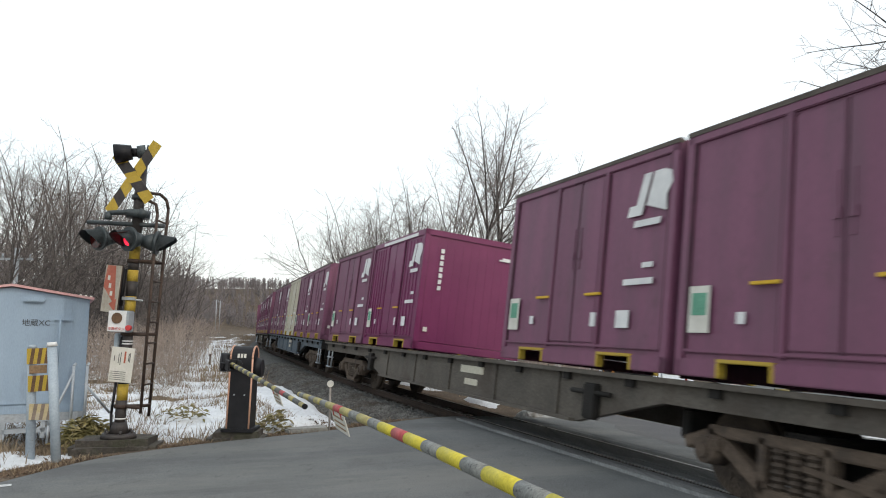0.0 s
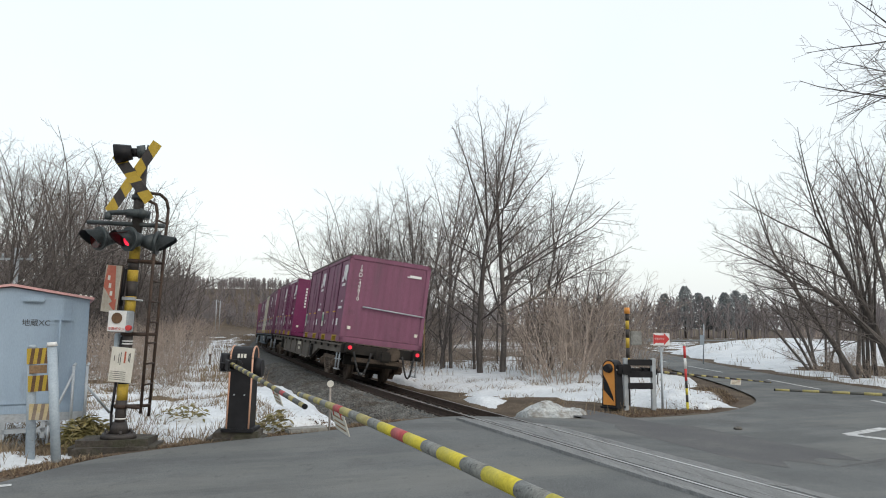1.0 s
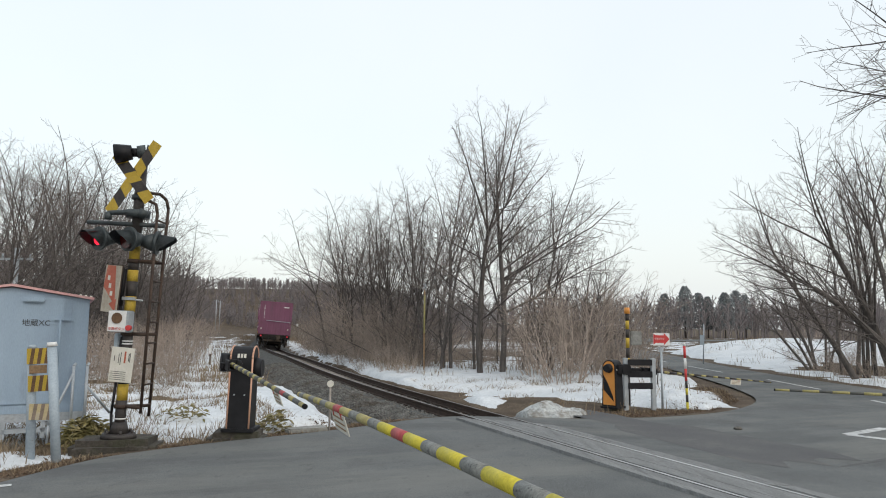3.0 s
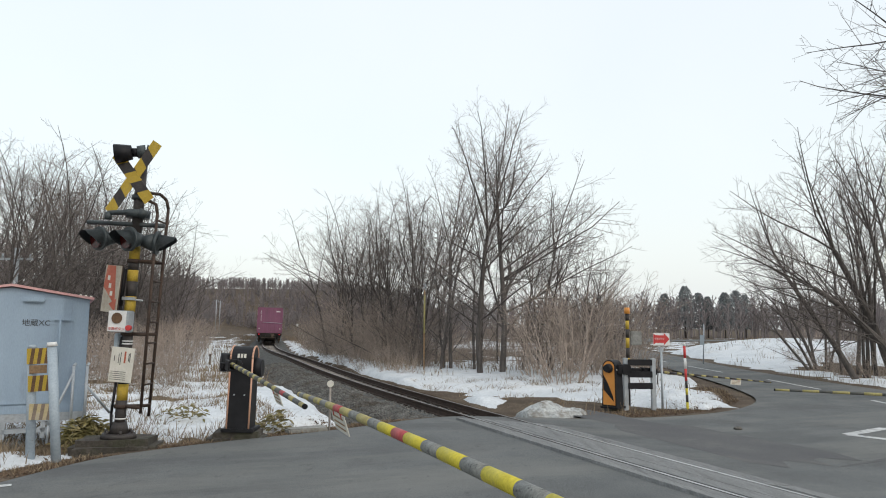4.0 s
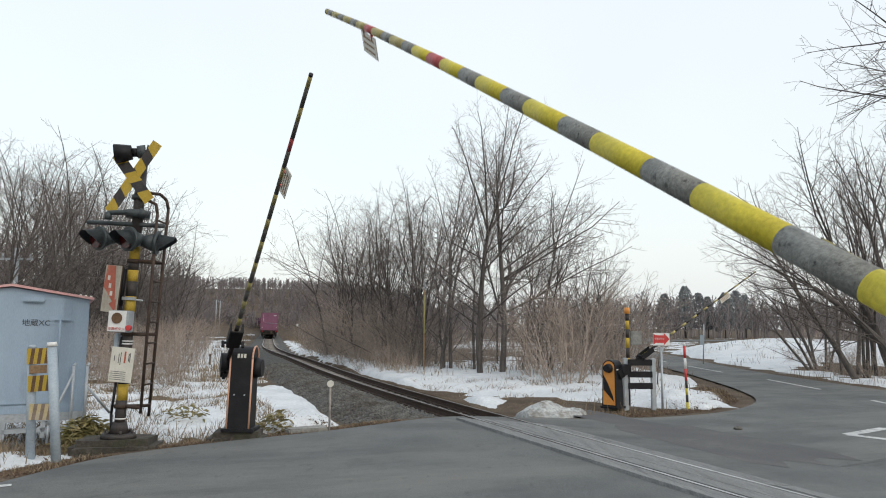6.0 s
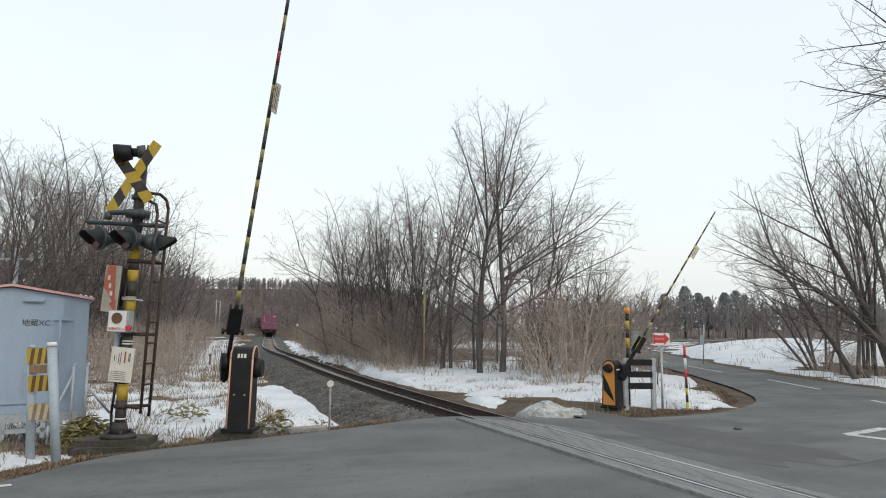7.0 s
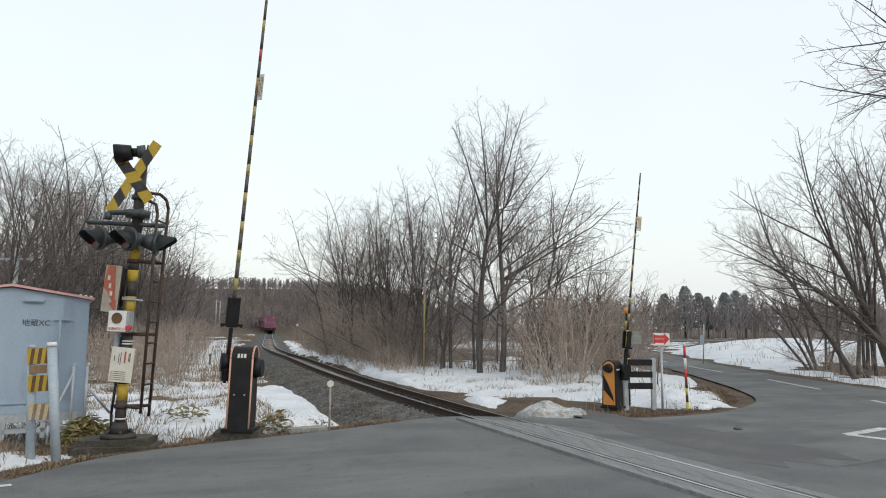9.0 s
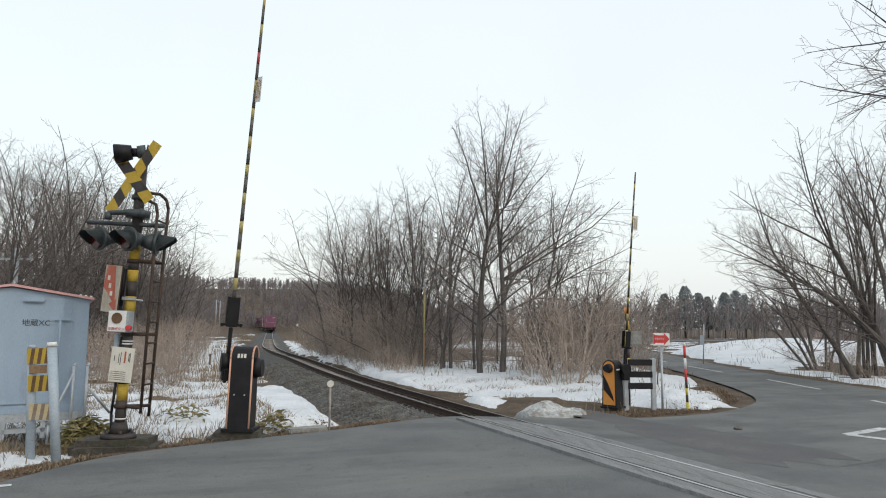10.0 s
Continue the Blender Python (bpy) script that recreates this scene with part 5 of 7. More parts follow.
    for x, h in ((-0.02, 0.16), (-0.045, 0.12), (-0.10, 0.08)):
        box(bm, x, -0.007, 0.08, 0.007, 0.002, h)
    part("print", bm, "ink", nb)
    bm = bmesh.new()
    box(bm, 0.035, -0.007, 0.10, 0.022, 0.002, 0.15)
    part("red_print", bm, "redfade", nb)
    bm = bmesh.new()
    box(bm, -0.13, 0.02, 1.14, 0.06, 0.10, 0.40, bevel=0.01)
    part("side_box", bm, "postblue", g, "slim blue-grey box")
    bm = bmesh.new()
    bent(bm, [(-0.05, -0.05, 1.30), (-0.07, -0.06, 0.70), (-0.10, -0.05, 0.30), (-0.08, -0.04, 0.02)], 0.018, 6)
    bent(bm, [(-0.10, -0.02, 2.2), (-0.12, -0.02, 1.7), (-0.1, -0.03, 1.6)], 0.03, 6)
    part("cable_pipe", bm, "black", g)
    bm = bmesh.new()
    tube(bm, (-0.09, -0.02, 1.80), (0.17, -0.02, 1.78), 0.012, n=6)
    box(bm, 0.0, -0.06, 1.80, 0.16, 0.05, 0.04)
    part("clamp", bm, "galv", g)


crossing_signal()


# ---------------------------------------------------------------- equipment hut
def hut():
    m = pose(-5.20, 10.30, 0.10, 0, 0, 28)
    g = thing("equipment_hut", m, "pale blue steel equipment hut with a red roof edge", "equipment hut")
    W, D, H0, H1, RZ = 1.96, 2.2, 0.34, 1.95, 2.10
    bm = bmesh.new()
    prism(bm, [(-W, H0), (0, H0), (0, H1), (-W / 2, RZ), (-W, H1)], 0, D)
    part("body", bm, "hutblue", g)
    for sx in (0, 1):
        bm = bmesh.new()
        a, b = ((0.06, H1 - 0.005), (-W / 2, RZ + 0.015)) if sx == 0 else ((-W - 0.06, H1 - 0.005), (-W / 2, RZ + 0.015))
        vs = [(a[0], -0.07, a[1]), (b[0], -0.07, b[1]), (b[0], D + 0.07, b[1]), (a[0], D + 0.07, a[1])]
        f = bm.faces.new([bm.verts.new(v) for v in vs])
        ex = bmesh.ops.extrude_face_region(bm, geom=[f])
        bmesh.ops.translate(bm, verts=[q for q in ex["geom"] if isinstance(q, bmesh.types.BMVert)], vec=(0, 0, 0.035))
        bmesh.ops.recalc_face_normals(bm, faces=bm.faces[:])
        part("roof", bm, "hutroof", g, "faded red roof sheet")
    bm = bmesh.new()
    box(bm, -0.80, -0.012, 1.22, 0.98, 0.024, 1.50, bevel=0.006)
    door = part("door", bm, "hutblue", g)
    for zz in (0.72, 1.30, 1.75):
        bm = bmesh.new()
        tube(bm, (-1.27, -0.035, zz - 0.07), (-1.27, -0.035, zz + 0.07), 0.018, n=8)
        box(bm, -1.20, -0.03, zz, 0.14, 0.01, 0.05)
        part("hinge", bm, "hutblue", door)
    bm = bmesh.new()
    tube(bm, (-0.36, -0.06, 1.0), (-0.36, -0.06, 1.66), 0.014, n=8)
    box(bm, -0.33, -0.035, 1.66, 0.26, 0.03, 0.035)
    box(bm, -0.36, -0.035, 1.0, 0.06, 0.03, 0.05)
    part("latch_bar", bm, "hutblue", door)
    bm = bmesh.new()
    box(bm, -0.44, -0.03, 1.30, 0.02, 0.02, 0.74)
    box(bm, -0.22, -0.03, 1.22, 0.025, 0.02, 1.4)
    part("edge_bar", bm, "hutblue", door)
    text("lettering", "地蔵XC", 0.104, Matrix.Translation((-0.66, -0.028, 1.60)) @ Matrix.Rotation(radians(90), 4, "X"), "ink", door, "dark hand-painted lettering", thick=0.0015)
    bm = bmesh.new()
    box(bm, -0.70, -0.04, 1.93, 0.27, 0.08, 0.075, bevel=0.015)
    part("door_light", bm, "hutblue", g, "small hooded fitting over the door")
    # skid frame and steps rail
    bm = bmesh.new()
    for y in (0.05, D - 0.05):
        box(bm, -W / 2, y, 0.28, W + 0.1, 0.08, 0.12)
        box(bm, -W / 2, y, 0.10, W + 0.1, 0.06, 0.06)
        for x in np.linspace(-W, 0, 5):
            box(bm, x, y, 0.14, 0.06, 0.06, 0.30)
    for x in (-W, 0.0):
        box(bm, x, D / 2, 0.28, 0.08, D, 0.12)
    for x in np.linspace(-W + 0.1, -0.1, 4):
        tube(bm, (x, 0.05, 0.02), (x + 0.3, 0.05, 0.24), 0.018, n=6)
    part("skid_frame", bm, "galv", g)
    for pts, r in (([(-0.15, -0.28, -0.02), (-0.15, -0.28, 1.0), (-0.13, -0.20, 1.03)], 0.02), ([(0.02, -0.28, -0.02), (0.02, -0.28, 1.0), (0.04, -0.20, 1.03)], 0.02), ([(-0.15, -0.28, 0.9), (-0.42, -0.30, 0.2), (-0.42, -0.30, -0.05)], 0.018), ([(0.0, -0.28, 0.75), (0.35, -0.2, 0.32)], 0.018), ([(-1.1, -0.35, -0.05), (-1.1, -0.35, 1.02), (-1.75, -0.35, 1.02)], 0.02)):
        bm = bmesh.new()
        bent(bm, pts, r, 8)
        part("hand_rail", bm, "galv", g, "pale pipe hand rail")
    bm = bmesh.new()
    for y in np.linspace(0.3, D - 0.3, 4):
        box(bm, 0.006, y, 1.2, 0.012, 0.04, 1.6)
    part("side_rib", bm, "hutblue", g)
    bm = bmesh.new()
    for i in range(3):
        bmesh.ops.create_uvsphere(bm, u_segments=8, v_segments=5, radius=0.020, matrix=Matrix.Translation((-0.12 + i * 0.07, 0.12, 2.012 - i * 0.008)))
    part("roof_knob", bm, "signwhite", g, "small pale knobs on the roof edge")


hut()


# ---------------------------------------------------------------- striped marker posts
def striped_board(parent, x, y, z, tilt, w=0.27, h=0.19, n=6, pale=False):
    b = new("striped_board")
    b.parent = parent
    b.matrix_local = Matrix.Translation((x, y, z)) @ Matrix.Rotation(radians(tilt), 4, "Y")
    for i in range(n):
        bm = bmesh.new()
        a0, a1, sh = -w / 2 + w * i / n, -w / 2 + w * (i + 1) / n, 0.014
        vs = [(max(-w / 2, a0 - sh), -h / 2), (max(-w / 2, a1 - sh) if i < n - 1 else w / 2, -h / 2), (min(w / 2, a1 + sh) if i < n - 1 else w / 2, h / 2), (min(w / 2, a0 + sh) if i else -w / 2, h / 2)]
        f = bm.faces.new([bm.verts.new((q, 0, r)) for q, r in vs])
        ex = bmesh.ops.extrude_face_region(bm, geom=[f])
        bmesh.ops.translate(bm, verts=[q for q in ex["geom"] if isinstance(q, bmesh.types.BMVert)], vec=(0, 0.012, 0))
        bmesh.ops.recalc_face_normals(bm, faces=bm.faces[:])
        part("stripe", bm, ("board_dull" if pale else "brown_stripe") if i % 2 else ("board_fade" if pale else "yellow_old"), b)
    return b


def marker_posts():
    g = thing("marker_post", pose(-4.97, 8.66, 0.10, 0, -3.0, 0), "pale post with faded yellow and black striped boards", "marker post", "marker posts")
    bm = bmesh.new()
    tube(bm, (0, 0, -0.2), (0, 0, 1.30), 0.052, n=18)
    tube(bm, (0, 0, 1.30), (0, 0, 1.34), 0.056, 0.03, n=18)
    part("post", bm, "postblue", g)
    for z, x, t in ((1.20, 0.11, 0), (0.87, 0.13, -1), (0.53, 0.15, 2)):
        b = striped_board(g, x, -0.07, z, t, pale=z < 0.6)
    bm = bmesh.new()
    box(bm, 0.11, -0.06, 1.04, 0.21, 0.02, 0.10, bevel=0.004)
    part("bare_board", bm, "wood", g, "bare weathered board")
    g2 = thing("marker_post", pose(-4.43, 8.25, 0.10, 0, -6.0, 0), "leaning pale grey-blue steel post with a white cap", "marker post", "marker posts")
    bm = bmesh.new()
    tube(bm, (0, 0, -0.2), (0, 0, 1.34), 0.052, n=18)
    part("post", bm, "postblue", g2)
    bm = bmesh.new()
    tube(bm, (0, 0, 1.34), (0, 0, 1.39), 0.060, 0.05, n=18)
    part("cap", bm, "white", g2, "white cap")


marker_posts()


def stick(name, label, category, x, y, z, h, r, material, top=None, lean=(0, 0)):
    g = thing(name, pose(x, y, z, lean[0], lean[1], 0), label, category)
    bm = bmesh.new()
    tube(bm, (0, 0, -0.25), (0, 0, h), r, n=12)
    part("post", bm, material, g)
    return g


# flat piece of pale concrete at the road edge
bm = bmesh.new()
box(bm, 0, 0, 0, 0.62, 0.26, 0.16, bevel=0.02)
bmesh.ops.subdivide_edges(bm, edges=bm.edges[:], cuts=1, use_grid_fill=True)
for v in bm.verts:
    v.co += Vector((noise.noise(v.co * 5), noise.noise(v.co * 5 + Vector((7, 0, 0))), noise.noise(v.co * 5 + Vector((0, 7, 0))))) * 0.015
ob = link("kerb_stone", bm, "pale_concrete")
ob.matrix_world = pose(-2.02, 10.72, 0.10, 0, 0, 28)
tagged(ob, "short pale concrete kerb stone at the road edge", "kerb stone")
# low stake at the edge of the ballast
g = stick("marker_stake", "thin rusty stake with a round white head", "marker stake", -1.69, 10.75, zg(-1.69, 10.75), 0.70, 0.016, "sleeper")
bm = bmesh.new()
tube(bm, (0, -0.02, 0.70), (0, 0.02, 0.70), 0.05, n=18)
part("head", bm, "signwhite", g, "round white head")
# rusty yellow pole by the thicket
g = stick("line_marker", "tall rusty yellow pole with a pale plate on top", "line marker", -0.76, 29.6, -0.3, 3.55, 0.034, "wood")
bm = bmesh.new()
tube(bm, (0, 0, 1.7), (0, 0, 3.3), 0.038, n=12)
part("paint", bm, "lemon_dull", g, "faded yellow paint")
bm = bmesh.new()
box(bm, 0, 0, 3.62, 0.13, 0.04, 0.34, bevel=0.01)
part("plate", bm, "galv", g, "pale plate")
# white stakes along the line
for x, y, h in ((-9.67, 29.4, 1.0), (-19.0, 92.0, 2.4), (-14.2, 40.0, 0.9)):
    g = stick("distance_post", "thin dark stake with a white upper end beside the track", "distance post", x, y, zg(x, y) - 0.05, h, 0.03, "ironbrown")
    bm = bmesh.new()
    box(bm, 0, -0.03, h - 0.06, 0.22 if h > 2 else 0.10, 0.03, 0.30 if h > 2 else 0.36, bevel=0.006)
    part("plate", bm, "white", g, "white plate")

# ---------------------------------------------------------------- island beside the far machine
g = thing("board_fence", pose(4.54, 17.46, -0.26), "pale posts carrying three black boards beside the barrier", "board fence")
for x in (0.0, 0.68):
    bm = bmesh.new()
    box(bm, x, 0, 0.55, 0.11, 0.11, 1.35, bevel=0.008)
    part("post", bm, "galv", g)
for z in (0.55, 0.83, 1.12):
    bm = bmesh.new()
    box(bm, 0.34, -0.075, z, 0.60, 0.03, 0.15, bevel=0.006)
    part("board", bm, "black", g, "black board")
g = thing("signal_mast", pose(4.80, 18.2, -0.28), "far black and yellow striped signal mast with an amber cap", "signal mast")
zz = 0.0
for i, h in enumerate((0.95, 0.26, 0.26, 0.26, 0.22, 0.22, 0.18)):
    bm = bmesh.new()
    tube(bm, (0, 0, zz), (0, 0, zz + h), 0.048, n=14)
    part("mast_band", bm, "yellow_old" if i % 2 else "stripe_black", g)
    zz += h
bm = bmesh.new()
tube(bm, (0, 0, zz), (0, 0, zz + 0.16), 0.075, 0.065, n=14)
part("cap", bm, "orange", g, "amber cap lamp")
bm = bmesh.new()
box(bm, 0.22, 0.02, 1.72, 0.30, 0.06, 0.36, bevel=0.02)
part("cabinet", bm, "pale_concrete", g, "small grey cabinet")
g = stick("arrow_signpost", "white plate with a red arrow on a grey steel post", "signpost", 5.46, 17.54, -0.25, 1.38, 0.028, "galv")
bm = bmesh.new()
box(bm, 0.0, -0.03, 1.68, 0.41, 0.012, 0.31, bevel=0.004)
plate = part("plate", bm, "white", g, "white plate")
bm = bmesh.new()
f = bm.faces.new([bm.verts.new((x, -0.040, z)) for x, z in ((-0.20, 1.55), (-0.20, 1.82), (-0.14, 1.78), (0.06, 1.78), (0.06, 1.84), (0.20, 1.69), (0.06, 1.53), (0.06, 1.59), (-0.14, 1.59))])
part("arrow", bm, "red", plate, "red arrow")
text("caption", "非常ボタン", 0.052, Matrix.Translation((-0.045, -0.043, 1.69)) @ Matrix.Rotation(radians(90), 4, "X"), "white", plate, "white caption")
bm = bmesh.new()
box(bm, 0, 0, 1.42, 0.10, 0.05, 0.12, bevel=0.01)
part("bracket", bm, "galv", g)
g = thing("snow_pole", pose(6.1, 17.6, -0.27, 0, -1.6, 0), "red and white snow pole standing in dirty snow", "snow pole")
for a, b, m in ((-0.2, 0.16, "lemon"), (0.16, 0.34, "stripe_black"), (0.34, 0.50, "lemon"), (0.50, 0.68, "stripe_black"), (0.68, 0.98, "red"), (0.98, 1.24, "white"), (1.24, 1.54, "red"), (1.54, 1.62, "white")):
    bm = bmesh.new()
    tube(bm, (0, 0, a), (0, 0, b), 0.032, n=14)
    part("pole_band", bm, m, g)
g = stick("delineator", "slim galvanised road delineator leaning slightly", "delineator", 14.34, 38.7, -0.28, 2.2, 0.035, "galv", lean=(0, 2.5))
bm = bmesh.new()
box(bm, -0.10, -0.03, 1.35, 0.24, 0.03, 0.55, bevel=0.01)
part("plate", bm, "postblue", g)
# a second grey post behind the arrow sign and a low stick in the snow
stick("snow_stake", "thin weathered stake in the snow bank", "stake", 7.3, 24.0, -0.3, 1.0, 0.02, "bark", lean=(3, 4))
# utility poles
for x, y, h, r in ((-15.6, 25.4, 4.6, 0.10), (-56.9, 176, 7.8 - zg(-56.9, 176), 0.09), (-60.4, 190, 8.0 - zg(-60.4, 190), 0.09)):
    g = stick("utility_pole", "slender grey concrete utility pole", "utility pole", x, y, zg(x, y), h, r, "galv")
    bm = bmesh.new()
    box(bm, 0, 0, h - 0.4, 1.2, 0.08, 0.08)
    for q in (-0.5, 0, 0.5):
        tube(bm, (q, 0, h - 0.36), (q, 0, h - 0.2), 0.04, n=8)
    part("cross_bar", bm, "galv", g)

# ---------------------------------------------------------------- road markings, patches
def marking(name, pts, lift, material, label):
    """A thin flat shape on the road."""
    p = np.array(pts, float)
    z = road_z(p[:, 0], p[:, 1]) + lift
    bm = bmesh.new()
    f = bm.faces.new([bm.verts.new((x, y, q)) for (x, y), q in zip(p, z)])
    bmesh.ops.subdivide_edges(bm, edges=bm.edges[:], cuts=3, use_grid_fill=True)
    for v in bm.verts:
        v.co.z = zr(v.co.x, v.co.y) + lift
    return tagged(link(name, bm, material), label, "road marking", kind="structure")


def dash(x0, y0, x1, y1, w=0.13):
    a, b = Vector((x0, y0)), Vector((x1, y1))
    n = (b - a).normalized().orthogonal() * w / 2
    marking("lane_line", [a - n, b - n, b + n, a + n], 0.006, "roadwhite", "worn white dash of the centre line")


dash(12.35, 23.1, 12.59, 27.3)
dash(11.6, 16.0, 11.95, 19.7)
dash(12.54, 31.5, 12.66, 36.3)
dash(12.9, 40.5, 13.3, 45.2)
dash(7.57, 13.29, 8.85, 14.2, 0.22)
dash(7.57, 13.29, 8.5, 12.1, 0.22)
dash(-4.32, 6.74, -4.10, 6.87, 0.10)


def worn_patch(cx, cy, rx, ry, turn, seed):
    pts = []
    for a in np.linspace(0, 2 * PI, 26)[:-1]:
        r = 1 + 0.22 * math.sin(3 * a + seed) + 0.14 * math.sin(7 * a + 2 * seed)
        x, y = rx * r * math.cos(a), ry * r * math.sin(a)
        pts.append((cx + x * math.cos(turn) - y * math.sin(turn), cy + x * math.sin(turn) + y * math.cos(turn)))
    ob = paved("asphalt_patch", pts, 0.004, "patch", 0.4)
    tagged(ob, "darker repaired patch of asphalt", "asphalt patch", kind="structure")


worn_patch(4.4, 13.0, 1.0, 3.4, 0.36, 3.0)
worn_patch(6.9, 10.9, 1.3, 0.06, 0.55, 4.0)
# stone on the road
bm = bmesh.new()
bmesh.ops.create_icosphere(bm, subdivisions=2, radius=0.07)
for v in bm.verts:
    v.co *= 1 + 0.25 * noise.noise(v.co * 20)
ob = link("stone", bm, "stone")
ob.matrix_world = Matrix.Translation((5.75, 13.8, zr(5.75, 13.8) + 0.025)) @ Matrix.Diagonal((1.3, 0.8, 0.55, 1))
tagged(ob, "single grey stone lying on the asphalt", "stone")
# ploughed heap of dirty snow at the end of the deck
def heap(cx, cy, rx, ry, h, turn, seed, label, material="snow"):
    n = 44
    u, v = np.meshgrid(np.linspace(-1.15, 1.15, n), np.linspace(-1.15, 1.15, n))
    r = np.hypot(u, v) * (1 + 0.5 * (vnoise(u * 3 + seed, v * 3, 4, 3, 1.0) - 0.5))
    x = cx + u * rx * math.cos(turn) - v * ry * math.sin(turn)
    y = cy + u * rx * math.sin(turn) + v * ry * math.cos(turn)
    z = ground_z(x, y) + h * np.clip(1 - r ** 1.4, -0.3, 1) * (0.45 + 1.0 * vnoise(x, y, seed, 5, 0.45))
    tagged(grid_mesh("snow_mound", x, y, z, material), label, "snow heap")


heap(2.42, 15.75, 0.95, 0.55, 0.33, 0.2, 1, "low heap of dirty granular snow at the crossing", "dirty_snow")
heap(6.3, 19.4, 1.0, 1.9, 0.42, 0.3, 2, "bank of thawing snow on the grass island")


# ---------------------------------------------------------------- bare trees
def tree_arrays(seed, height, trunk_r, stems=1, wide=0.10, gap=0.5, lean=(0, 0), trunk_len=0.55, leaders=3, fork=(8, 22), limbs=10, first=0.25, angle=(32, 55), spread=0.42, bias=(0, 0, 0), up=0.035, wob=0.06, arch=0.0, steps=(0.34, 0.24, 0.17), depth=3, tip=0.0042, open_=(32, 64), full=1.0):
    """Trunks that end in steep leaders and carry limbs, branches and twigs in turn: the stout wood and the fine crown, each as (verts, faces)."""
    rng = random.Random(seed)
    wood, crown = [], []

    def shoot(p, d, length, r0, r1, segs, wander, trop):
        pts, dirs, rad = [p.copy()], [d.copy()], [r0]
        for i in range(segs):
            d = (d + Vector((rng.gauss(0, wander), rng.gauss(0, wander), rng.gauss(0, wander) + trop))).normalized()
            p = p + d * (length / segs)
            pts.append(p.copy()), dirs.append(d.copy()), rad.append(r0 + (r1 - r0) * (i + 1) / segs)
        return pts, dirs, rad

    def at(line, t):
        pts, dirs, rad = line
        f = t * (len(pts) - 1)
        i = min(int(f), len(pts) - 2)
        return pts[i].lerp(pts[i + 1], f - i), dirs[i + 1], rad[i] + (rad[i + 1] - rad[i]) * (f - i)

    def side(d, ang):
        a = d.orthogonal().normalized()
        a.rotate(Matrix.Rotation(rng.random() * 2 * PI, 3, d))
        return (d * math.cos(radians(ang)) + a * math.sin(radians(ang))).normalized()

    def girth(reach):
        return tip + 0.0056 * reach ** 1.15

    def grow(p, d, reach, r, level):
        segs = 1 if level >= 3 else max(2, min(8, int(reach / (0.45 if level else 0.6)) + 1))
        line = shoot(p, d, reach, r, max(tip * 0.75, r * 0.2), segs, wob * (1 + 0.3 * level), up * 2 / segs - (arch * 3 / segs if level == 0 else 0))
        (wood if r > 0.017 else crown).append((line[0], line[2], 6 if r > 0.03 else (4 if r > 0.017 else 3)))
        if level >= depth or reach < 0.22:
            return
        n = max(2, int(reach / steps[level] * rng.uniform(0.85, 1.15)))
        for i in range(n):
            t = 0.16 + 0.82 * (i + rng.random()) / n
            q, e, rr = at(line, t)
            ln = max(0.16, reach * full * (0.60 - 0.40 * t) * rng.uniform(0.5, 1.15))
            dd = side(e, rng.uniform(*open_))
            dd = (dd + Vector((0, 0, up * 2))).normalized()
            grow(q, dd, ln, min(rr * 0.7, girth(ln)), level + 1)

    for s in range(stems):
        a = s * 2 * PI / stems + rng.random()
        out = wide * rng.uniform(0.4, 1.4) if stems > 1 else 0.0
        d0 = Vector((lean[0] + out * math.cos(a), lean[1] + out * math.sin(a), 1)).normalized()
        p0 = Vector((gap * 0.5 * math.cos(a), gap * 0.5 * math.sin(a), -0.15)) if stems > 1 else Vector((0, 0, -0.15))
        hh = height * (1 if s == 0 else rng.uniform(0.72, 0.98))
        r0 = trunk_r * (1 if s == 0 else rng.uniform(0.6, 0.95))
        top = hh * (1 - trunk_len)
        trunk = shoot(p0, d0, hh * trunk_len, r0, max(girth(top), r0 * 0.55), 9, wob * 0.55, 0.012 - arch)
        wood.append((trunk[0], trunk[2], 8))
        q, e, rr = at(trunk, 1.0)
        for i in range(leaders):
            ln = top * (1.0 if i == 0 else rng.uniform(0.7, 0.98))
            grow(q, side(e, 5 if i == 0 else rng.uniform(*fork)), ln, min(rr * (0.9 if i == 0 else 0.7), girth(ln) * 1.25), 0)
        for i in range(limbs):
            t = first + (0.98 - first) * (i + rng.random()) / limbs
            p, d, r = at(trunk, t)
            dd = (side(d, rng.uniform(*angle)) + Vector(bias)).normalized()
            ln = hh * spread * (1.08 - 0.6 * trunk_len * t) * rng.uniform(0.6, 1.12)
            grow(p, dd, ln, min(r * 0.66, girth(ln) * 1.1), 0)
    return tubes(wood), tubes(crown)


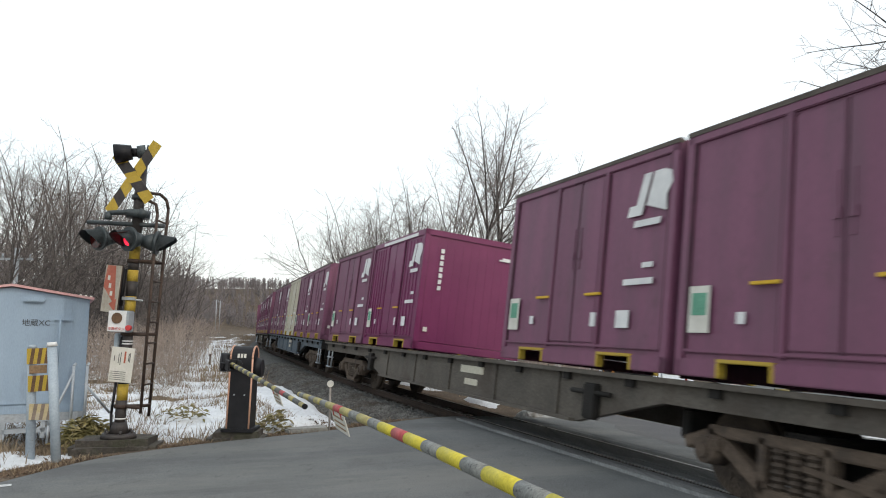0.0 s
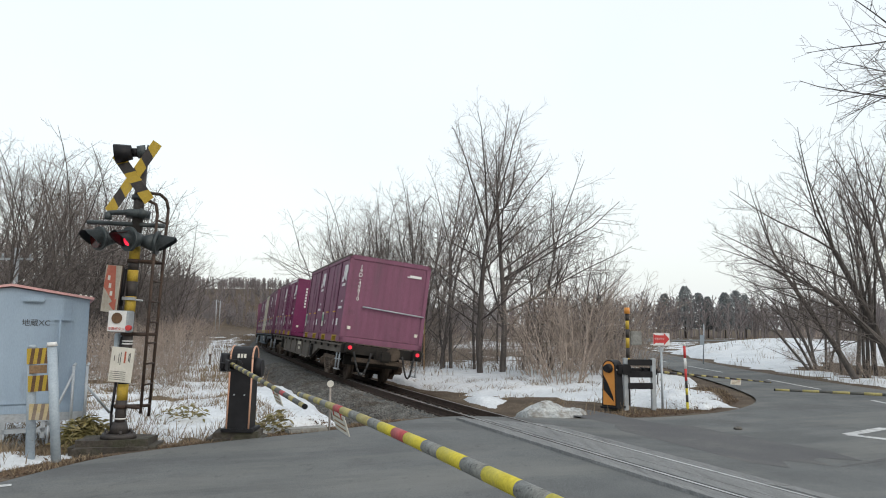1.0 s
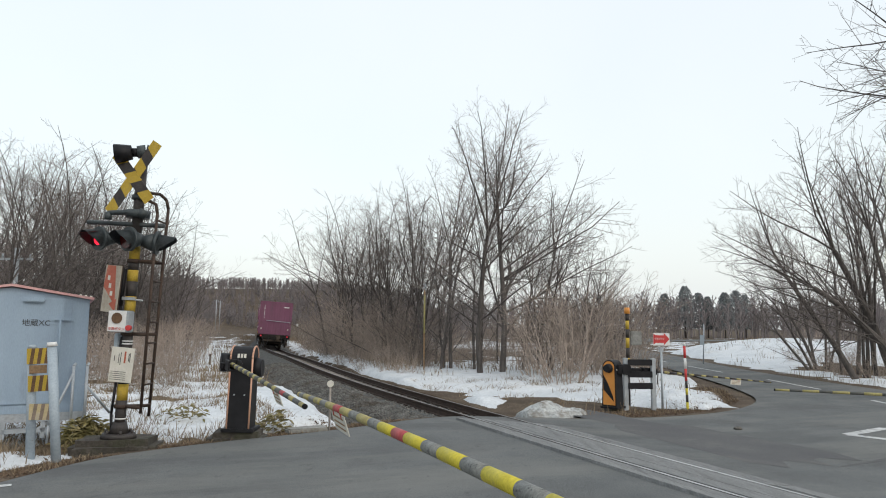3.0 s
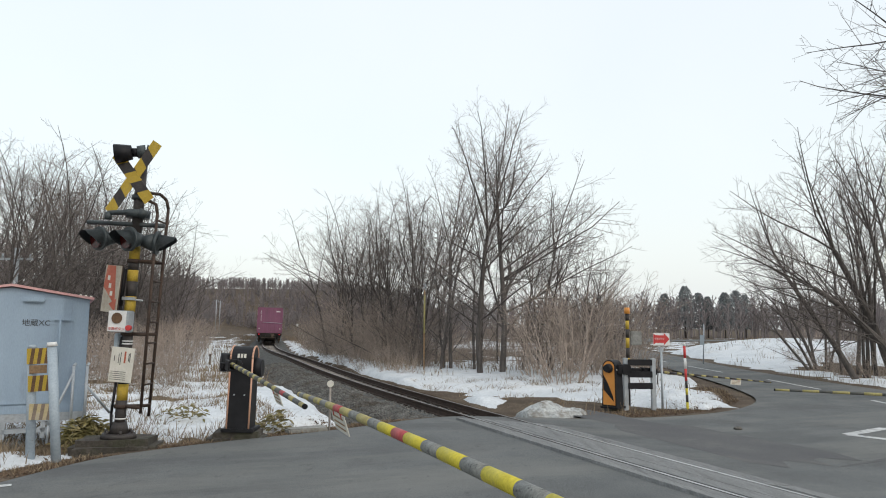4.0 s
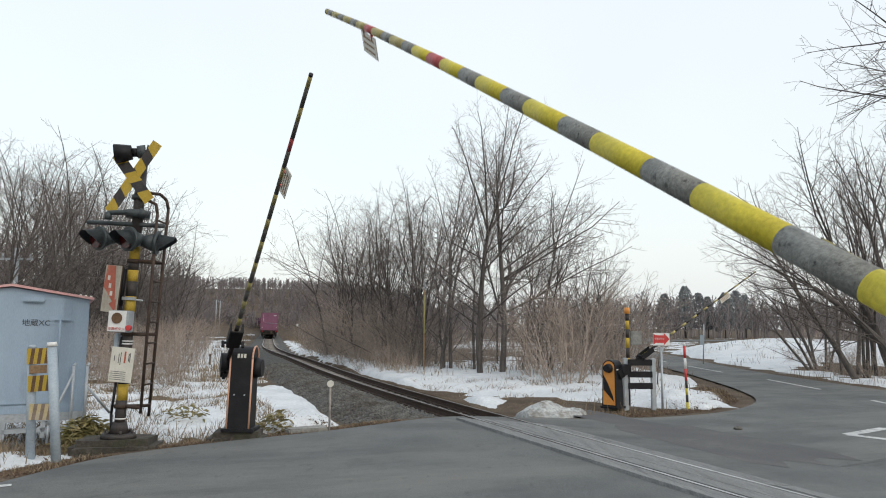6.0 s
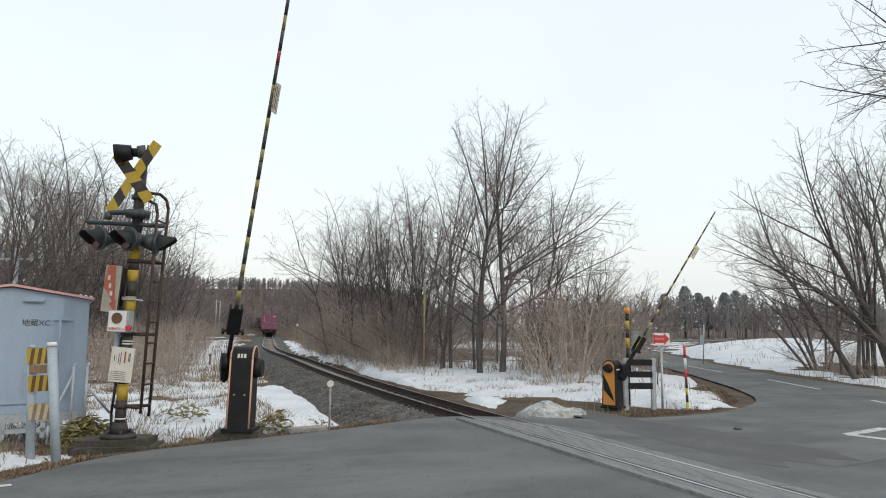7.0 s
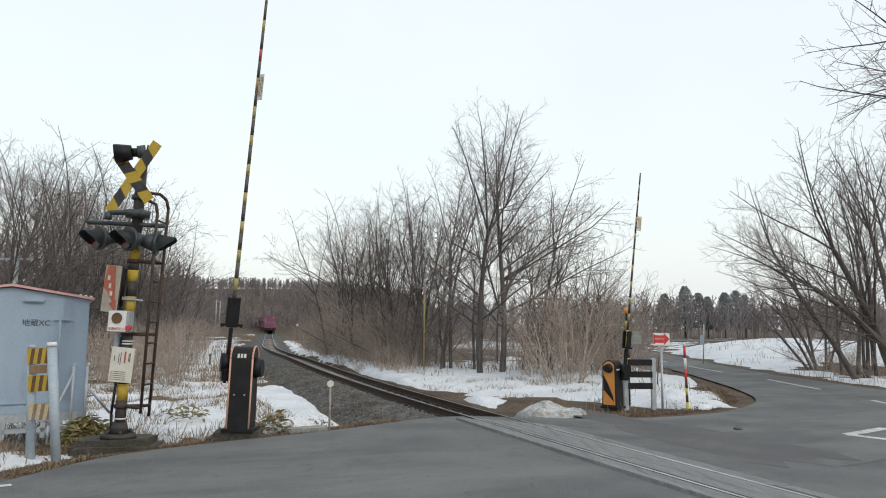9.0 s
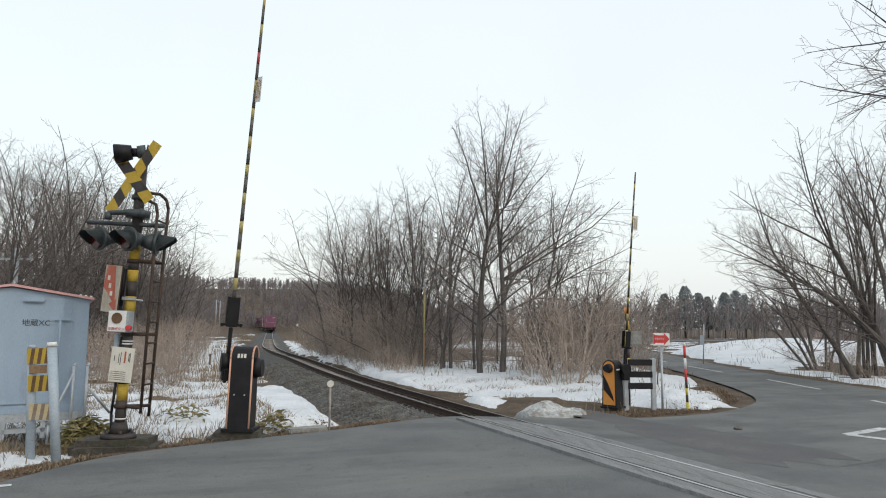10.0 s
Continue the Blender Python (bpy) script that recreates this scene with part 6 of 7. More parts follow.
def tubes(lines):
    """Tapered tubes round many lines at once: vertices and four-cornered faces."""
    V, F, base = [], [], 0
    for n, k in sorted({(n, len(p)) for p, r, n in lines}):
        sel = [(p, r) for p, r, m in lines if m == n and len(p) == k]
        P = np.array([[q[:] for q in p] for p, r in sel])
        R = np.array([r for p, r in sel])
        D = np.gradient(P, axis=1)
        D /= np.maximum(1e-9, np.linalg.norm(D, axis=2, keepdims=True))
        ref = np.where(np.abs(D[..., 2:3]) < 0.8, (0.0, 0.0, 1.0), (1.0, 0.0, 0.0))
        A = np.cross(D, ref)
        A /= np.linalg.norm(A, axis=2, keepdims=True)
        B = np.cross(D, A)
        t = np.arange(n) * 2 * PI / n
        ring = P[:, :, None] + R[:, :, None, None] * (A[:, :, None] * np.cos(t)[:, None] + B[:, :, None] * np.sin(t)[:, None])
        V.append(ring.reshape(-1, 3))
        i = np.arange(len(sel))[:, None, None] * k * n + np.arange(k - 1)[None, :, None] * n + np.arange(n)[None, None]
        i2 = np.arange(len(sel))[:, None, None] * k * n + np.arange(k - 1)[None, :, None] * n + (np.arange(n)[None, None] + 1) % n
        F.append(np.stack([i, i2, i2 + n, i + n], -1).reshape(-1, 4) + base)
        base += len(V[-1])
    return np.concatenate(V), np.concatenate(F)


def quick_mesh(name, V, F, material, shade=True):
    """A mesh of equal-cornered faces from arrays."""
    me = bpy.data.meshes.new(name)
    k = F.shape[1]
    me.vertices.add(len(V))
    me.vertices.foreach_set("co", np.asarray(V, np.float32).ravel())
    me.loops.add(F.size)
    me.loops.foreach_set("vertex_index", F.astype(np.int32).ravel())
    me.polygons.add(len(F))
    me.polygons.foreach_set("loop_start", np.arange(0, F.size, k, dtype=np.int32))
    me.polygons.foreach_set("use_smooth", [shade] * len(F))
    me.materials.append(M[material])
    me.update(calc_edges=True)
    return me


def raw_mesh(name, store, material):
    return quick_mesh(name, store[0], store[1], material)


def plant(kind, label, category, group, wood_m="bark", crown_m="twig", **kw):
    wood, crown = tree_arrays(**kw)
    g = thing(kind, Matrix(), label, category, group)
    a = new("trunk", raw_mesh("trunk", wood, wood_m))
    a.parent = g
    b = new("crown", raw_mesh("crown", crown, crown_m))
    b.parent = g
    g["reach"] = float(crown[0][:, 2].max())
    return g


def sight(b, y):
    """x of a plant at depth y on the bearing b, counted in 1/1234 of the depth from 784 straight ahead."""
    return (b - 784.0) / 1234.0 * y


def set_tree(proto, used, x, y, h, h0, turn, sink=0.1):
    m = Matrix.Translation((x, y, zg(x, y) - sink)) @ Matrix.Rotation(turn, 4, "Z")
    s = h / h0
    if used:
        ob = copy_thing(proto, m)
    else:
        ob = proto
        ob.matrix_world = m
    ob.scale = (s, s, s)
    return ob


FINE, PLAIN, LIGHT = (0.34, 0.23, 0.17), (0.40, 0.28, 0.21), (0.46, 0.32, 0.25)
PROTO = [
    (plant("bare_tree", "tall leafless tree with a straight grey trunk and steep leaders", "tree", "bare trees", seed=3, height=11, trunk_r=0.13, limbs=15, spread=0.42, angle=(42, 66), first=0.24, trunk_len=0.54, leaders=5, fork=(18, 38), up=0.055, bias=(-0.15, 0, 0), steps=FINE), 11.0),
    (plant("bare_tree", "leafless tree with a round fan of fine branches", "tree", "bare trees", seed=8, height=8, trunk_r=0.055, stems=4, wide=0.12, gap=1.2, limbs=6, spread=0.34, angle=(38, 66), first=0.14, trunk_len=0.42, leaders=4, fork=(18, 46), up=0.025, wob=0.09, full=1.08, steps=LIGHT), 8.0),
    (plant("bare_tree", "slender leafless tree with thin rising limbs", "tree", "bare trees", seed=15, height=9, trunk_r=0.068, stems=2, wide=0.06, limbs=12, spread=0.30, angle=(38, 62), first=0.16, trunk_len=0.54, leaders=4, fork=(14, 36), gap=0.9, full=1.05, steps=PLAIN, wob=0.09), 9.0),
    (plant("bare_tree", "leafless tree with spreading crooked limbs", "tree", "bare trees", seed=27, height=7, trunk_r=0.06, stems=4, wide=0.30, limbs=8, spread=0.40, angle=(34, 60), first=0.14, trunk_len=0.46, leaders=3, fork=(15, 40), wob=0.09, steps=LIGHT), 7.0),
    (plant("bare_tree", "tall leafless tree with long limbs reaching out to one side", "tree", "bare trees", seed=36, height=11, trunk_r=0.125, limbs=14, spread=0.56, angle=(34, 58), first=0.26, trunk_len=0.55, leaders=4, fork=(12, 30), bias=(0.42, 0.0, 0.0), up=0.055, steps=FINE), 11.0),
    (plant("bare_tree", "slim leafless roadside tree with a clear trunk below its crown", "tree", "bare trees", seed=19, height=9, trunk_r=0.085, stems=2, wide=0.07, limbs=8, spread=0.28, angle=(36, 62), first=0.46, trunk_len=0.58, leaders=4, fork=(14, 36), gap=0.9, bias=(-0.15, 0, 0), steps=PLAIN, wob=0.075), 9.0),
]
used = [0] * len(PROTO)


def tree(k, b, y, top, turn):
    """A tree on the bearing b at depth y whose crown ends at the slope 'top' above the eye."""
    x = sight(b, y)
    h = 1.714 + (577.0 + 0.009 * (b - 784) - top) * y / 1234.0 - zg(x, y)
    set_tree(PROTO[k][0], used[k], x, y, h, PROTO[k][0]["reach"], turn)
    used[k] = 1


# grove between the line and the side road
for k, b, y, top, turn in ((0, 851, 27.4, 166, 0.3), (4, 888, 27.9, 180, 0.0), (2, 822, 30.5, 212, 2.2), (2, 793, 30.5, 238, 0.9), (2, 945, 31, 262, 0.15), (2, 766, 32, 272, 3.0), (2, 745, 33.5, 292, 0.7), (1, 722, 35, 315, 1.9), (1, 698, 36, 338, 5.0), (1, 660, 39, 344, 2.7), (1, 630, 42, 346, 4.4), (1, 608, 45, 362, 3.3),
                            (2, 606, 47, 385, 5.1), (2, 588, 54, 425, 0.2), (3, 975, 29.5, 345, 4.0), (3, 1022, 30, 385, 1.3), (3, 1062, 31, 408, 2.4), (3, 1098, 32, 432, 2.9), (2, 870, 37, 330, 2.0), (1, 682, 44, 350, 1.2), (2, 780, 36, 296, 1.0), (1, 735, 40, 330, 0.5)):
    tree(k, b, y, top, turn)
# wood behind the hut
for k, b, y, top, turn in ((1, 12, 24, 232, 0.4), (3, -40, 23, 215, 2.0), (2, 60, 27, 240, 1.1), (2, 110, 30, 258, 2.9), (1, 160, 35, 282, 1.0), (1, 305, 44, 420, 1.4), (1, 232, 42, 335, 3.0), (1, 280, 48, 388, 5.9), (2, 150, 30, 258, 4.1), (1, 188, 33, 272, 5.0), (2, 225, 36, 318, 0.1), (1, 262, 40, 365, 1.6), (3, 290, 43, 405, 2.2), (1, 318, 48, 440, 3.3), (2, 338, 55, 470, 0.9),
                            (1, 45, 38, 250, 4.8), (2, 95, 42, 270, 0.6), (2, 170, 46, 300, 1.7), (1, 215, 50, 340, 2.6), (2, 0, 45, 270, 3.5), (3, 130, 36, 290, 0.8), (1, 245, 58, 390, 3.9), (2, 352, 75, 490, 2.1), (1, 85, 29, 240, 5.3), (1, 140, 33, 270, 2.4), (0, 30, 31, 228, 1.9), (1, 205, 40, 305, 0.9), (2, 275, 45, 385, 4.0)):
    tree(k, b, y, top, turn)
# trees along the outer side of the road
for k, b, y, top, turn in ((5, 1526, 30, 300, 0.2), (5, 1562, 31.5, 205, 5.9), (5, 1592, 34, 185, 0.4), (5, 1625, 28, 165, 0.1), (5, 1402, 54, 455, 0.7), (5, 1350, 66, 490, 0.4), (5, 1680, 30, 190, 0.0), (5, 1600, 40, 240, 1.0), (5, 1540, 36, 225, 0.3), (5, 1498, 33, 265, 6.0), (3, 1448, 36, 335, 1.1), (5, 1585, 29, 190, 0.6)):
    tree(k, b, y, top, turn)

lean_a = plant("leaning_tree", "leafless tree leaning far over the road with long arching limbs", "tree", "leaning trees", seed=41, height=9.6, trunk_r=0.17, limbs=9, spread=0.44, lean=(-0.58, 0.05), angle=(22, 48), first=0.25, up=0.03, arch=0.062, bias=(-0.42, 0, 0.10), trunk_len=0.56, leaders=4, fork=(8, 26), wob=0.05, steps=FINE)
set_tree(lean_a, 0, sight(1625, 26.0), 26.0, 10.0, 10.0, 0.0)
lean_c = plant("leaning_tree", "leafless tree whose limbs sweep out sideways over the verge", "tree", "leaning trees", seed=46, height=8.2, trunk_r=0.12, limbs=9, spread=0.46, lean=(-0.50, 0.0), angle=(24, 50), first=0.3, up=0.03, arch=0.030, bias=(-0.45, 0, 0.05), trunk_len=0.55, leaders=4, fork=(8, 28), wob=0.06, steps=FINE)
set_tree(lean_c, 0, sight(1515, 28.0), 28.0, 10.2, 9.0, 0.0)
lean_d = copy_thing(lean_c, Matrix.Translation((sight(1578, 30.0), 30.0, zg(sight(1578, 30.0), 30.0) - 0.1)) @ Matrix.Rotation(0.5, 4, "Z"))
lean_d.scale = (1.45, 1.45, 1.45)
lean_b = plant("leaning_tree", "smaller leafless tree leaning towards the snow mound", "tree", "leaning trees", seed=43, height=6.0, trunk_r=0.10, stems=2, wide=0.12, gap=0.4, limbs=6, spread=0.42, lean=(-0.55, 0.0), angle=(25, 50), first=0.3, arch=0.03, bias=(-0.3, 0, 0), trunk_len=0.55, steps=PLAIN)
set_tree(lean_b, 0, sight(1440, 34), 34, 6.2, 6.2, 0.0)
# the near tree whose limbs hang into the view from beyond its edge
over = plant("overhanging_tree", "leafless roadside tree with limbs hanging over the road", "tree", "", seed=52, height=13.0, trunk_r=0.22, limbs=12, spread=0.50, lean=(0.0, 0.0), angle=(66, 96), first=0.64, up=0.0, bias=(-0.85, -0.1, 0.0), trunk_len=0.86, leaders=3, fork=(20, 50), wob=0.10, steps=(0.42, 0.34, 0.26), open_=(34, 62), tip=0.0055)
set_tree(over, 0, 13.7, 19.0, 14.4, 13.0, 0.0)

# ---------------------------------------------------------------- thicket
SHRUB = [
    (plant("shrub", "leafless many-stemmed shrub with reddish twigs", "shrub", "roadside shrubs", "brush", "brush", seed=61, height=4, trunk_r=0.022, stems=14, wide=0.40, gap=0.7, limbs=5, spread=0.28, angle=(18, 46), first=0.2, trunk_len=0.50, leaders=2, fork=(8, 26), up=0.01, steps=(0.22, 0.24, 0.3), depth=2, tip=0.0050), 4.0),
    (plant("shrub", "tangled leafless shrub of pale brown stems", "shrub", "roadside shrubs", "brush", "brush", seed=67, height=3, trunk_r=0.018, stems=15, wide=0.50, gap=0.9, limbs=5, spread=0.34, angle=(22, 56), first=0.15, trunk_len=0.45, leaders=2, fork=(10, 34), up=0.0, steps=(0.20, 0.22, 0.3), depth=2, tip=0.0050), 3.0),
]
s_used = [0, 0]
rs = random.Random(77)


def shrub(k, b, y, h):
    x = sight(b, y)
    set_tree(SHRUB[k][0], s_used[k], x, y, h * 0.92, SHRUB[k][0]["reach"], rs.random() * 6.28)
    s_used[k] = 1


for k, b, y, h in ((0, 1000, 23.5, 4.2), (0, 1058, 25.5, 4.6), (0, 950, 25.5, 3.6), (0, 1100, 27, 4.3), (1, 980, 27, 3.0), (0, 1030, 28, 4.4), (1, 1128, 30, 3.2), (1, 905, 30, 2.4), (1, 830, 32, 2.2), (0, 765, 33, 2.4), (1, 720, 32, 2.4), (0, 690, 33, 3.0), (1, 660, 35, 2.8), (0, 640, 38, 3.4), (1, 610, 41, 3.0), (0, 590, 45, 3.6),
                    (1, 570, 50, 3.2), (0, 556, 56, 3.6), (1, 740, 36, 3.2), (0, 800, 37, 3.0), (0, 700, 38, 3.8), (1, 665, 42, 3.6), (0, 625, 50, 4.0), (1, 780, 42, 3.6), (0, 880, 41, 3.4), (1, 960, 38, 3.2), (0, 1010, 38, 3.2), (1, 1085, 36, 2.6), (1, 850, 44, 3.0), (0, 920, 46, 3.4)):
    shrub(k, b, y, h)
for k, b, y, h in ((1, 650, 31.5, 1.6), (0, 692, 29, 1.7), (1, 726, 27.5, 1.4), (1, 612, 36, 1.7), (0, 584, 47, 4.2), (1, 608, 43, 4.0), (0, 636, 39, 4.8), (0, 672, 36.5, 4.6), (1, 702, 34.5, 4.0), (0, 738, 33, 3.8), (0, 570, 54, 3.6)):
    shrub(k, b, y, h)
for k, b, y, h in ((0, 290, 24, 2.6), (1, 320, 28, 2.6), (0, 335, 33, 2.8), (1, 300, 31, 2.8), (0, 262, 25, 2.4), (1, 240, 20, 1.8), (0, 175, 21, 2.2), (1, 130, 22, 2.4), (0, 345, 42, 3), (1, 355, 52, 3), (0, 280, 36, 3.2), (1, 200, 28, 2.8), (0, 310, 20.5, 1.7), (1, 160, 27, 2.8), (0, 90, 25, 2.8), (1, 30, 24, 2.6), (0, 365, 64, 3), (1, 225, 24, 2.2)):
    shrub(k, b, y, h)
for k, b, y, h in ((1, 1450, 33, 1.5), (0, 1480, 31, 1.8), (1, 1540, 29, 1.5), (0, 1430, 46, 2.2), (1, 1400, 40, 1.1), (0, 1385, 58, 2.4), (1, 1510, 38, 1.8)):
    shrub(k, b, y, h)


# ---------------------------------------------------------------- far woods, joined
def far_wood(name, spots, protos, material, label):
    """One object of many small trees: spots are x, y, z, height, turn."""
    V, F, base = [], [], 0
    for i, (x, y, z, h, t) in enumerate(spots):
        v, f = protos[i % len(protos)]
        c, s = math.cos(t), math.sin(t)
        w = v * h
        V.append(np.stack([x + w[:, 0] * c - w[:, 1] * s, y + w[:, 0] * s + w[:, 1] * c, z + w[:, 2]], 1))
        F.append(f + base)
        base += len(v)
    me = quick_mesh(name, np.concatenate(V), np.concatenate(F), material)
    return tagged(new(name, me), label, "woods", kind="stuff")


def small_proto(seed, limbs, subs, spread, angle, r, first=0.15):
    """A far tree one metre high: few straight tapered strokes."""
    rng = random.Random(seed)
    lines = [([Vector((0, 0, -0.02)), Vector((rng.gauss(0, 0.01), rng.gauss(0, 0.01), 0.5)), Vector((rng.gauss(0, 0.02), rng.gauss(0, 0.02), 1.0))], [0.016, 0.011, r], 4)]
    for i in range(limbs):
        z = first + (0.96 - first) * (i + rng.random()) / limbs
        a, e = rng.random() * 2 * PI, radians(rng.uniform(*angle))
        d = Vector((math.cos(a) * math.sin(e), math.sin(a) * math.sin(e), math.cos(e)))
        ln = spread * (1.05 - 0.75 * z) * rng.uniform(0.7, 1.15)
        p = Vector((0, 0, z))
        lines.append(([p, p + d * ln], [r * 1.5, r * 0.8], 3))
        for k in range(subs):
            q = p + d * ln * rng.uniform(0.25, 1)
            e2 = (d + Vector((rng.gauss(0, 0.5), rng.gauss(0, 0.5), rng.gauss(0.1, 0.4)))).normalized()
            lines.append(([q, q + e2 * ln * rng.uniform(0.25, 0.5)], [r, r * 0.6], 3))
    return tubes(lines)


bare_small = [small_proto(s, 16, 5, 0.34, (22, 52), 0.0075) for s in (101, 102, 103, 104)]
larch_small = [small_proto(s, 16, 2, 0.30, (35, 78), 0.019, 0.03) for s in (111, 112, 113)]
rw = random.Random(5)
spots = []
for _ in range(1700):
    y = rw.uniform(200, 345)
    x = y * rw.uniform(-0.50, -0.02)
    spots.append((x, y, 0, rw.uniform(3.4, 5.0), rw.random() * 6.28))
sz = ground_z(np.array([q[0] for q in spots]), np.array([q[1] for q in spots]))
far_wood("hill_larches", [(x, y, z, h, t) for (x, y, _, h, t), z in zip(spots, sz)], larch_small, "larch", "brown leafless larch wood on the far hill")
spots = []
for n, y0, y1, b0, b1, h0, h1 in ((620, 128, 200, -0.16, 0.95, 6.0, 8.8), (200, 62, 130, -0.95, -0.36, 6.0, 9.5), (30, 66, 110, -0.14, 0.10, 3.0, 4.5), (60, 95, 128, 0.34, 0.75, 4.0, 7.0)):
    for _ in range(n):
        y = rw.uniform(y0, y1)
        x = y * rw.uniform(b0, b1)
        spots.append((x, y, 0, rw.uniform(h0, h1), rw.random() * 6.28))
sx, sy = np.array([q[0] for q in spots]), np.array([q[1] for q in spots])
sz, sr, sd = ground_z(sx, sy), road_distance(sx, sy), np.abs(beside(sx, sy)[0])
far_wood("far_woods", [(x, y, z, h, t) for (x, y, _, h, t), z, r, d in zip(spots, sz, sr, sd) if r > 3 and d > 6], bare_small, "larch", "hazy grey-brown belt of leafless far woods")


def pine(seed, h):
    rng = random.Random(seed)
    g = thing("pine_tree", Matrix(), "evergreen pine in the far tree belt with haze in its colour", "pine tree", "far pines")
    bm = bmesh.new()
    tube(bm, (0, 0, -0.2), (0, 0, h * 0.95), 0.16, 0.03, n=7)
    part("trunk", bm, "bark", g)
    V, F = [], []
    for _ in range(1500):
        z = h * rng.uniform(0.22, 1.0)
        u = z / h
        a = rng.random() * 2 * PI
        lobe = 0.72 + 0.30 * noise.noise(Vector((math.cos(a) * 1.3, math.sin(a) * 1.3, u * 4 + seed * 7)))
        rmax = h * 0.42 * math.sqrt(max(0.0, 1.02 - u)) * lobe * min(1, 0.2 + u * 1.5)
        r = rmax * math.sqrt(rng.random())
        c = Vector((r * math.cos(a), r * math.sin(a), z))
        s = rng.uniform(0.10, 0.26)
        q = Euler((rng.random() * 6, rng.random() * 6, rng.random() * 6)).to_matrix()
        b = len(V)
        for p in ((s, 0, 0), (-s * 0.6, s * 0.7, 0), (-s * 0.6, -s * 0.7, 0), (0, 0, s * 0.7)):
            V.append(tuple(c + q @ Vector(p)))
        F += [(b, b + 1, b + 2), (b, b + 1, b + 3), (b + 1, b + 2, b + 3), (b, b + 2, b + 3)]
    me = bpy.data.meshes.new("crown")
    me.from_pydata(V, [], F)
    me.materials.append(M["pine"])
    o = new("crown", me)
    o.parent = g
    return g


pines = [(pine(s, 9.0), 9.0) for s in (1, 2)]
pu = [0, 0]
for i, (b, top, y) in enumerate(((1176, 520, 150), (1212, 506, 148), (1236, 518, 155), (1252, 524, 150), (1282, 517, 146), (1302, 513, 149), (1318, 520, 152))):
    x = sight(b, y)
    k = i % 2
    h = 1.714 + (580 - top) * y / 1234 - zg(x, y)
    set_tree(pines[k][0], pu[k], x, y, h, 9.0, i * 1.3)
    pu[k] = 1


# ---------------------------------------------------------------- dead grass and dwarf bamboo
def blades(name, count, where, size, material, label, seed, flop=0.5, wide=0.006):
    rng = np.random.default_rng(seed)
    xs, ys = where(rng, count)
    ok = (road_distance(xs, ys) > 0.04)
    xs, ys = xs[ok], ys[ok]
    z = ground_z(xs, ys) - 0.02 + np.maximum(0, snow_depth(xs, ys)) * 0.9
    n = len(xs)
    h = rng.uniform(*size, n)
    a = rng.uniform(0, 2 * PI, n)
    b = rng.uniform(0, 2 * PI, n)
    ln = rng.uniform(0.1, flop, n) * h
    w = wide * rng.uniform(0.6, 1.4, n)
    V = np.empty((n, 5, 3))
    mx, my, mz = xs + 0.35 * ln * np.cos(b), ys + 0.35 * ln * np.sin(b), z + h * 0.6
    V[:, 0] = np.stack([xs - w * np.cos(a), ys - w * np.sin(a), z], 1)
    V[:, 1] = np.stack([xs + w * np.cos(a), ys + w * np.sin(a), z], 1)
    V[:, 2] = np.stack([mx + 0.7 * w * np.cos(a), my + 0.7 * w * np.sin(a), mz], 1)
    V[:, 3] = np.stack([mx - 0.7 * w * np.cos(a), my - 0.7 * w * np.sin(a), mz], 1)
    V[:, 4] = np.stack([xs + ln * np.cos(b), ys + ln * np.sin(b), z + h], 1)
    i = np.arange(n)[:, None] * 5
    F = np.concatenate([i + np.array([[0, 1, 2]]), i + np.array([[0, 2, 3]]), i + np.array([[3, 2, 4]])])
    me = quick_mesh(name, V.reshape(-1, 3), F, material, False)
    return tagged(new(name, me), label, "grass", kind="stuff")


def clumps(centres, r):
    def where(rng, n):
        c = np.array(centres)
        k = rng.integers(0, len(c), n)
        return c[k, 0] + rng.normal(0, r, n), c[k, 1] + rng.normal(0, r, n)
    return where


def yard(rng, n):
    x, y = rng.uniform(-13, -1.8, n), 8 + 22 * rng.random(n) ** 1.4
    d, s = beside(x, y)
    v = vnoise(x, y, 41, 3, 1.6)
    ok = (d > 3.7) & (v > 0.38) & (road_distance(x, y) > 0.85 + 0.5 * rng.random(len(x)))
    return x[ok], y[ok]


blades("dead_grass", 46000, yard, (0.05, 0.26), "grass", "bleached dead grass standing through the snow", 1, 1.5)


def verge(rng, n):
    t = rng.random(n)
    x = np.interp(t, [0, 0.35, 0.7, 1], [-4.35, -3.55, -2.0, -0.6])
    y = np.interp(t, [0, 0.35, 0.7, 1], [7.3, 8.95, 10.35, 11.9])
    x, y = x - np.abs(rng.normal(0, 0.36, n)), y + np.abs(rng.normal(0, 0.26, n))
    ok = np.hypot((x + 4.15) / 0.62, (y - 8.95) / 0.34) > 1
    return x[ok], y[ok]


blades("verge_grass", 3200, verge, (0.02, 0.08), "grass", "short flattened dead grass along the road edge", 2, 1.4)
blades("leaf_litter", 26000, verge, (0.01, 0.035), "litter", "brown leaf litter along the road edge", 12, 3.0, 0.016)


def island(rng, n):
    t = rng.random(n)
    x = np.interp(t, [0, 0.25, 0.5, 0.75, 1], [3.2, 4.7, 6.6, 8.3, 9.2])
    y = np.interp(t, [0, 0.25, 0.5, 0.75, 1], [15.4, 15.9, 17.1, 19.6, 23])
    return x - np.abs(rng.normal(0, 0.35, n)), y + np.abs(rng.normal(0, 0.7, n))


blades("island_grass", 2200, island, (0.03, 0.11), "grass", "matted dead grass on the island", 3, 1.0)
blades("island_litter", 24000, island, (0.01, 0.04), "litter", "brown litter and bare soil crumbs on the island", 13, 3.0, 0.018)


